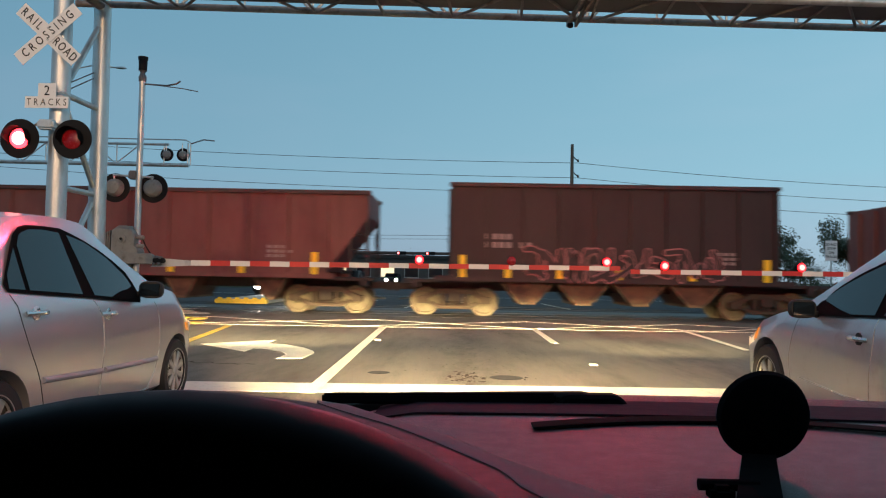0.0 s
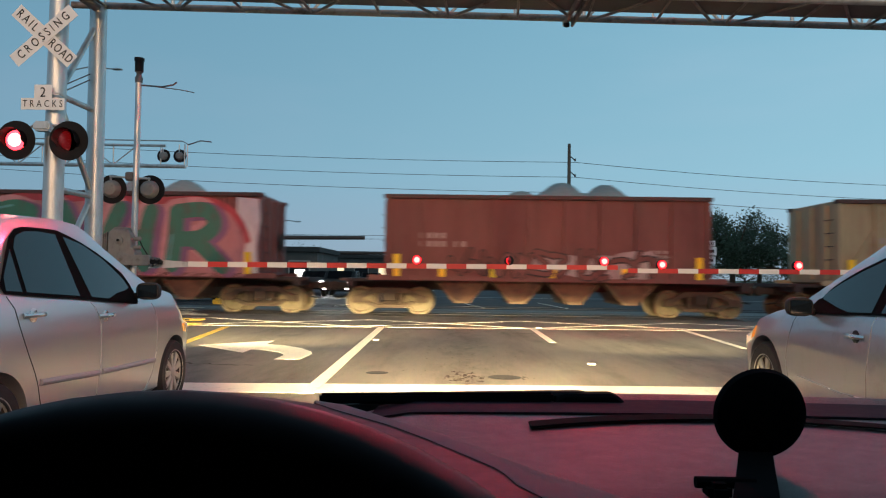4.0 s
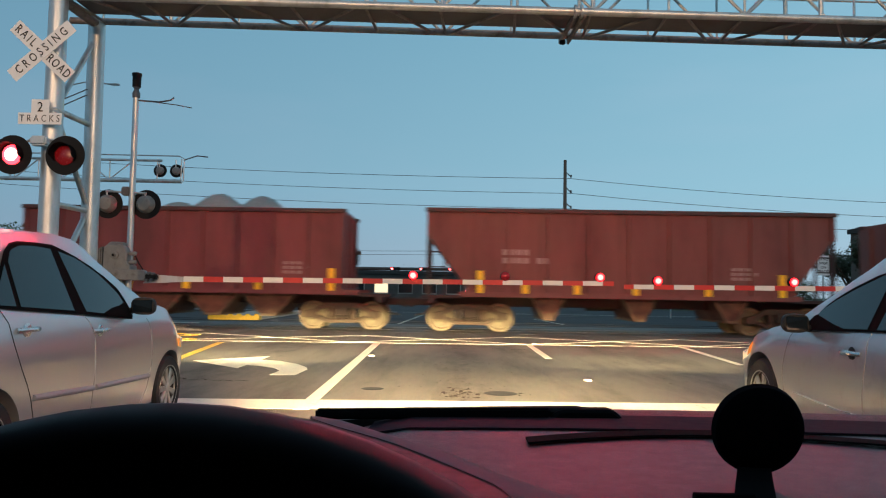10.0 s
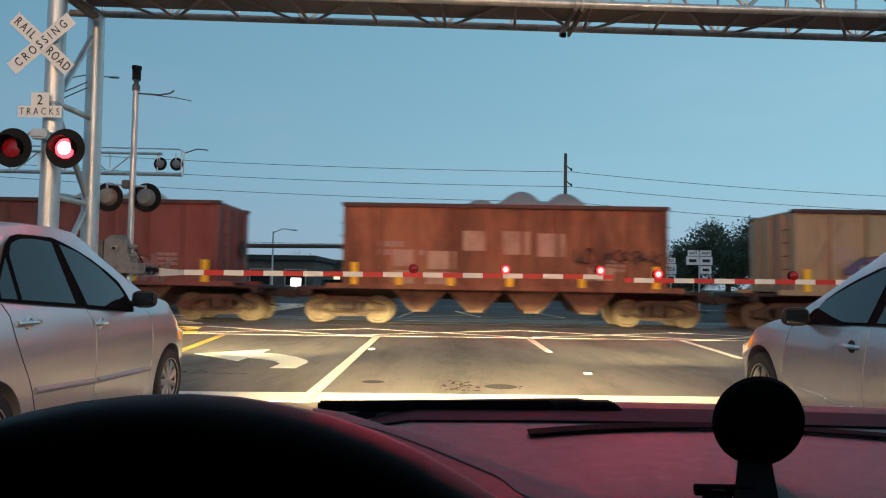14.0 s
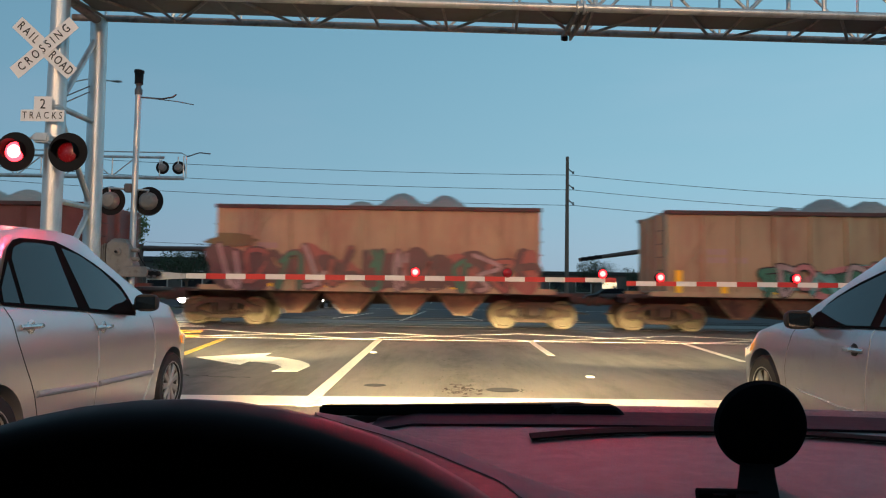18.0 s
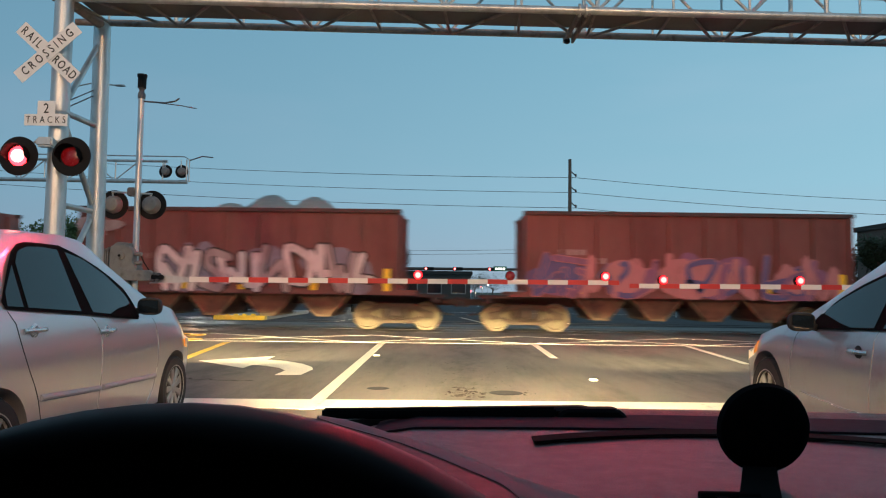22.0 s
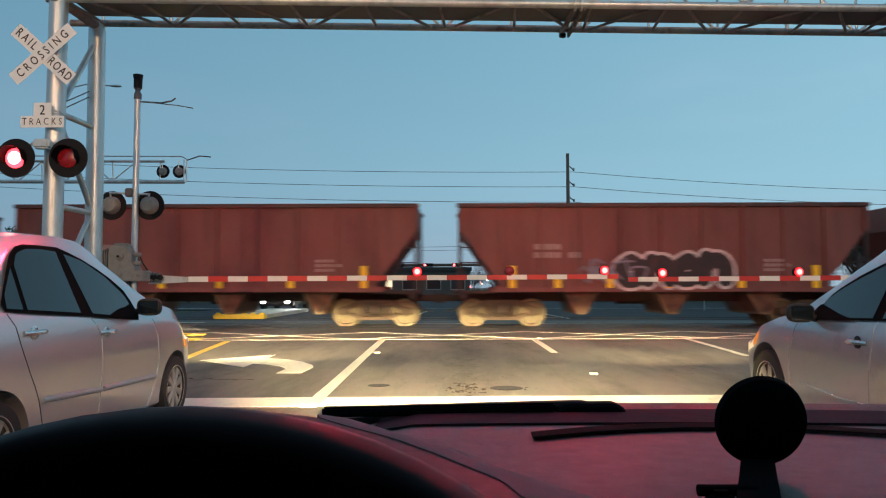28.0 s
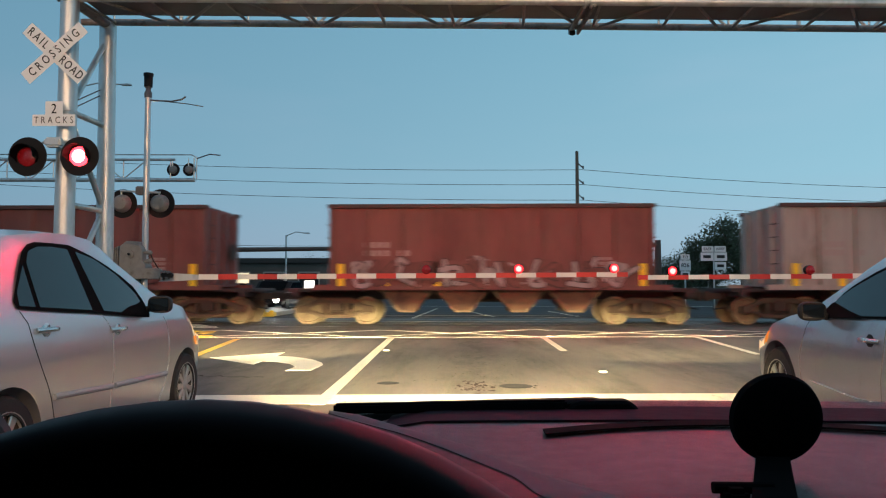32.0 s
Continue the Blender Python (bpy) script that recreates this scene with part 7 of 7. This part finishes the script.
def broad_tree(x, y, h, spread, seed, label, leaf=LEAF_D, clumps=70, n=150, low=0.16):
    """A broad low crown: clumps of leaves over a dome, with short limbs into it."""
    rnd = random.Random(seed)
    t = thing("tree", label, "tree", (x, y, 0))
    bm = rod((0, 0, 0), (0, 0, h * 0.4), h * 0.04, h * 0.025, 8)
    verts, faces = [], []
    for k in range(clumps):
        a, u = rnd.uniform(0, 6.283), rnd.random()
        r = spread * math.sqrt(rnd.uniform(0.05, 1)) * (0.72 + 0.5 * rnd.random())
        dome = math.sqrt(max(0.02, 1 - min(0.98, (r / (spread * 1.15)) ** 2)))
        c = Vector((r * math.cos(a), r * math.sin(a), h * (low + (0.94 - low) * dome * (0.25 + 0.75 * u))))
        if k % 8 == 0:
            add_rod(bm, (0, 0, h * rnd.uniform(0.2, 0.38)), c, h * 0.014, h * 0.005, 6)
        size = spread * rnd.uniform(0.13, 0.24)
        for _ in range(n):
            d = Vector((rnd.gauss(0, 1), rnd.gauss(0, 1), rnd.gauss(0, 0.8))).normalized() * size * rnd.uniform(0.35, 1.1)
            p, s = c + d, h * rnd.uniform(0.011, 0.021)
            v1 = Vector((rnd.gauss(0, 1), rnd.gauss(0, 1), rnd.gauss(0, 1))).normalized()
            v2 = v1.orthogonal().normalized()
            i = len(verts)
            verts += [p - v1 * s, p + v2 * s * 0.55, p + v1 * s, p - v2 * s * 0.55]
            faces.append((i, i + 1, i + 2, i + 3))
    part("trunk", bm, BARK, t)
    me = bpy.data.meshes.new("crown")
    me.from_pydata([tuple(v) for v in verts], [], faces)
    me.materials.append(leaf)
    part("crown", me, None, t, "uneven leafy crown")
    return t


broad_tree(24.6, 64, 7.7, 5.0, 1, "dark broad tree by the roadside", LEAF_D, 120, 160)
broad_tree(29.5, 70, 6.9, 4.2, 2, "dark broad tree by the roadside", LEAF_D, 60, 140)
broad_tree(21.3, 68, 4.6, 2.4, 9, "dark leafy shrub beside a broad tree", LEAF_D, 40, 120, 0.05)
for k, (x, y, h, r) in enumerate(((18.5, 73, 3.0, 2.6), (24.0, 75, 3.4, 3.2), (30.5, 76, 3.6, 3.4), (37.0, 77, 3.4, 3.2), (12.5, 78, 2.6, 2.2))):
    broad_tree(x, y, h, r, 130 + k, "dark dense shrub across the street", LEAF_D, 46, 90, 0.04)
tree(14.6, 75, 4.3, 1.9, 51, "small round dark tree across the street", LEAF_D, 1400)
tree(19.4, 76, 3.9, 1.7, 52, "small round dark tree across the street", LEAF_D, 1200)
tree(24.0, 80, 5.4, 3.0, 3, "dark bushy tree by the roadside", LEAF_D, 1400)
tree(29.5, 50, 6.3, 1.9, 61, "dark palm-like tree at the roadside", LEAF_D, 3000)
tree(44.0, 80, 8.0, 4.0, 4, "dark tree beside a building", LEAF_D, 3500)
tree(-25.5, 50, 6.2, 3.6, 5, "green leafy tree behind the signals", LEAF, 5500)
tree(-32.0, 54, 5.6, 3.4, 6, "green leafy tree behind the signals", LEAF, 4000)
tree(-21.5, 58, 4.6, 2.6, 7, "dark bushy tree across the street", LEAF_D, 1400)
tree(3.5, 130, 4.6, 3.0, 8, "small dark tree far down the road", LEAF_D, 900)
for i in range(16):
    tree(-150 + 20 * i + 5 * math.sin(i * 3.1), 150 + 12 * math.sin(i * 1.7), 5.5 + 1.5 * math.sin(i * 2.3), 5.0, 20 + i, "dark tree in the distance", LEAF_D, 500)
# far lights along the road
lone = thing("street_light", "small warm street light on a post", "street light", (36.0, 60, 0))
part("bulb", lathe([(0, -0.16), (0.16, -0.06), (0.16, 0.06), (0, 0.16)], 10), LAMP_DIM, lone, at=(0, 0, 4.3))
part("post", rod((0, 0.1, 0), (0, 0.1, 4.3), 0.05, seg=6), GALV, lone)
for i in range(34):
    rnd = random.Random(70 + i)
    x, y, z = rnd.uniform(-13, 7), rnd.uniform(120, 175), rnd.uniform(0.6, 3.4)
    s = thing("street_light", "small distant street light on a post", "street light", (x, y, 0))
    size = rnd.uniform(0.6, 1.3)
    part("bulb", lathe([(0, -0.13 * size), (0.12 * size, -0.05 * size), (0.12 * size, 0.05 * size), (0, 0.13 * size)], 10), (LAMP_DIM, LAMP_COOL, LAMP_DIM, RED_FAR)[i % 4], s, at=(0, 0, z))
    part("post", rod((0, 0.1, 0), (0, 0.1, z), 0.05, seg=6), GALV, s)


# ---- cars on the far road ----
def far_car(tone, name, label):
    c = thing(name, label, "car")
    out = [(-2.2, 0.30), (2.15, 0.30), (2.25, 0.55), (2.1, 0.78), (1.2, 0.95), (0.5, 1.40), (-0.9, 1.43), (-1.6, 1.05), (-2.2, 0.98)]
    part("body", moved(prism(out, 1.7, "x", bevel=0.05), Matrix.Translation((-0.85, 0, 0))), tone, c)
    part("windscreen", moved(box(1.3, 0.75, 0.02, bevel=0.005), pose(0, 0.87, 1.20, -33, 0, 0)), VOID, c, "dark windscreen")
    for s in (-1, 1):
        part("side_window", prism([(-1.3, 1.0), (1.0, 0.98), (0.45, 1.34), (-0.85, 1.37)], 0.02, "x"), GLASS, c, at=(s * 0.85 - 0.01, 0, 0))
        part("headlight", moved(lathe([(0.0, 0.10), (0.10, 0.085), (0.17, 0.05), (0.20, 0.0), (0.20, -0.06)], 18, "y"), Matrix.Translation((s * 0.60, 2.20, 0.62))), HEAD_ON, c, "lit round headlight", True)
        part("tail_light", box(0.30, 0.06, 0.16, (s * 0.66, -2.22, 0.80), bevel=0.02), RED_FAR, c, "lit red tail light")
        for y in (-1.3, 1.35):
            part("wheel", lathe([(0, -0.1), (0.30, -0.1), (0.31, 0), (0.30, 0.1), (0, 0.1)], 18, "x"), RUBBER, c, at=(s * 0.78, y, 0.31))
    return c


ARRIVE = [0.4, 3.0, 5.6, 8.1, 10.6, 13.0, 17.4, 21.5, 25.0, 28.6, 32.1]
far_cars = []
first = far_car(BLACK, "car", "dark sedan with lit headlights on the far road")
for k, t in enumerate(ARRIVE):
    far_cars.append(first if k == 0 else copy_thing(first, Matrix()))
    far_cars[-1].matrix_basis = pose(-9.2, 120, 0, 0, 0, 180)
far = copy_thing(first, pose(-6.3, 40.5, 0, 0, 0, 180))
tagged(far, "dark sedan with lit headlights waiting beyond the crossing", "car")
# vehicles standing across the street
for x, y, turn, tone in ((-10.5, 64, 90, STUCCO_D), (-19.5, 63, -90, RUSTY_D), (13.5, 62, 90, BLACK)):
    c = thing("parked_car", "parked sedan across the street", "car", pose(x, y, 0, 0, 0, turn))
    out = [(-2.2, 0.30), (2.15, 0.30), (2.25, 0.55), (2.1, 0.78), (1.2, 0.95), (0.5, 1.40), (-0.9, 1.43), (-1.6, 1.05), (-2.2, 0.98)]
    part("body", moved(prism(out, 1.7, "x", bevel=0.05), Matrix.Translation((-0.85, 0, 0))), tone, c)
    for s in (-1, 1):
        part("side_window", prism([(-1.3, 1.0), (1.0, 0.98), (0.45, 1.34), (-0.85, 1.37)], 0.02, "x"), GLASS, c, at=(s * 0.85 - 0.01, 0, 0))
        for yy in (-1.3, 1.35):
            part("wheel", lathe([(0, -0.1), (0.30, -0.1), (0.31, 0), (0.30, 0.1), (0, 0.1)], 18, "x"), RUBBER, c, at=(s * 0.78, yy, 0.31))

# unseen street lamp bodies for the warm fill behind the waiting cars
for x, y in ((9.5, -13.0), (-10.5, -15.0)):
    s = thing("street_lamp", "unseen tall street lamp added for the warm fill", "street lamp", (x, y, 0))
    part("pole", rod((0, 0, 0), (0, 0, 9.4), 0.11, 0.08, 12), GALV, s, smooth=True)
    part("arm", tube([(0, 0, 9.3), (-x * 0.28, 0, 9.6)], 0.04, 8), GALV, s)
    part("lamp_head", box(0.7, 0.3, 0.14, (-x * 0.28, 0, 9.62), bevel=0.04), GALV, s)
# unseen buildings and trees added behind the waiting cars to darken mirror reflections
building(-30, -60, 40, 16, 6.0, STUCCO_D, "unseen dark building added behind the waiting cars", 8, 2)
building(34, -58, 36, 16, 5.0, STUCCO, "unseen pale building added behind the waiting cars", 8, 1)
for k, x in enumerate((-16, -11, 14, 19, 26)):
    tree(x, -38 - 3 * (k % 2), 7.0, 4.0, 90 + k, "unseen dark tree added behind the waiting cars", LEAF_D, 700)

# pale strips painted between the rails as glints of head lamps
for k, (x0, x1, y) in enumerate(((-9.6, -7.2, 20.75), (-9.9, -7.6, 21.15), (-10.4, -8.0, 21.75), (-10.6, -8.3, 22.9), (-11.0, -8.6, 24.6), (-8.6, -7.0, 20.3))):
    line("worn_line", strip((x0, y), (x1, y + 0.12), 0.10 + 0.05 * (k % 3)), PAINT_W, "pale strip painted as a headlight glint on the crossing")


# ---- what moves ----
def motions():
    times = [1.0 * k for k in range(33)]
    for w, (cx, sort, _) in zip(wagons, TRAIN):
        walk(w, [(t, pose(cx - train_shift(t), TRACK_Y, 0)) for t in times])
        # wheels roll while the wagon is near the crossing
        enter = next((k for k in range(961) if cx - train_shift(k / 30) < 27), 960)
        leave = next((k for k in range(961) if cx - train_shift(k / 30) < -27), 960)
        steps = list(range(enter, leave + 1))
        for b in w.children:
            if not b.name.startswith("bogie"):
                continue
            for ws_ in b.children:
                if not ws_.name.startswith("wheelset"):
                    continue
                x, y, z = ws_.location
                rows = [(k / 30, pose(x, y, z, 0, -math.degrees(train_shift(k / 30) / 0.42) % 360, 0)) for k in steps]
                if not rows:
                    rows = [(0.0, pose(x, y, z))]
                if rows[0][0] > 0:
                    rows.insert(0, (0.0, rows[0][1]))
                if rows[-1][0] < 32:
                    rows.append((32.0, rows[-1][1]))
                walk(ws_, rows)
    # the signals take turns: each lens turns its lit face forward for half the time
    period, start = 1.21, 0.97
    for key, lag in (("a", 0.0), ("b", period / 2)):
        for lens in lenses[key]:
            x, y, z = lens.location
            rows = []
            t, k = start + lag - 2 * period, 0
            angle = 180
            while t < 33.5:
                for wait in (-0.115 if key == "a" else -0.01, period / 2 + (0.083 if key == "a" else 0.0)):
                    for d, a in ((-1, 0), (0, 60), (1, 120), (2, 180)):
                        at = (round((t + wait) * FPS) + d) / FPS
                        if 0 <= at <= 32:
                            rows.append((at, pose(x, y, z, 0, 0, angle + a)))
                    angle += 180
                t += period
            rows.insert(0, (0.0, rows[0][1]))
            rows.append((32.0, rows[-1][1]))
            rows = [r for i, r in enumerate(rows) if i == 0 or frame(r[0]) > frame(rows[i - 1][0])]
            walk(lens, rows)
    for c, t0 in zip(far_cars, ARRIVE):
        way = [(-14, (-7.0, 205, 180)), (-7, (-7.6, 105, 180)), (-3.5, (-8.0, 62, 180)), (-1.5, (-8.5, 44, 180)), (-0.4, (-8.9, 36.5, 180)), (0.3, (-9.3, 33.2, 172)), (0.9, (-11.0, 31.2, 130)), (1.5, (-14.5, 30.4, 95)), (2.6, (-24, 30.3, 90)), (6, (-60, 30.5, 90)), (12, (-130, 31, 90)), (40, (-480, 34, 90))]
        ts, ps = [t0 + a for a, _ in way], [p for _, p in way]
        at = lambda t: pose(float(np.interp(t, ts, [p[0] for p in ps])), float(np.interp(t, ts, [p[1] for p in ps])), 0, 0, 0, float(np.interp(t, ts, [p[2] for p in ps])))
        keys = sorted({0.0, 32.0, *[round(t, 2) for t in ts if 0 < t < 32]})
        walk(c, [(t, at(t)) for t in keys])


motions()
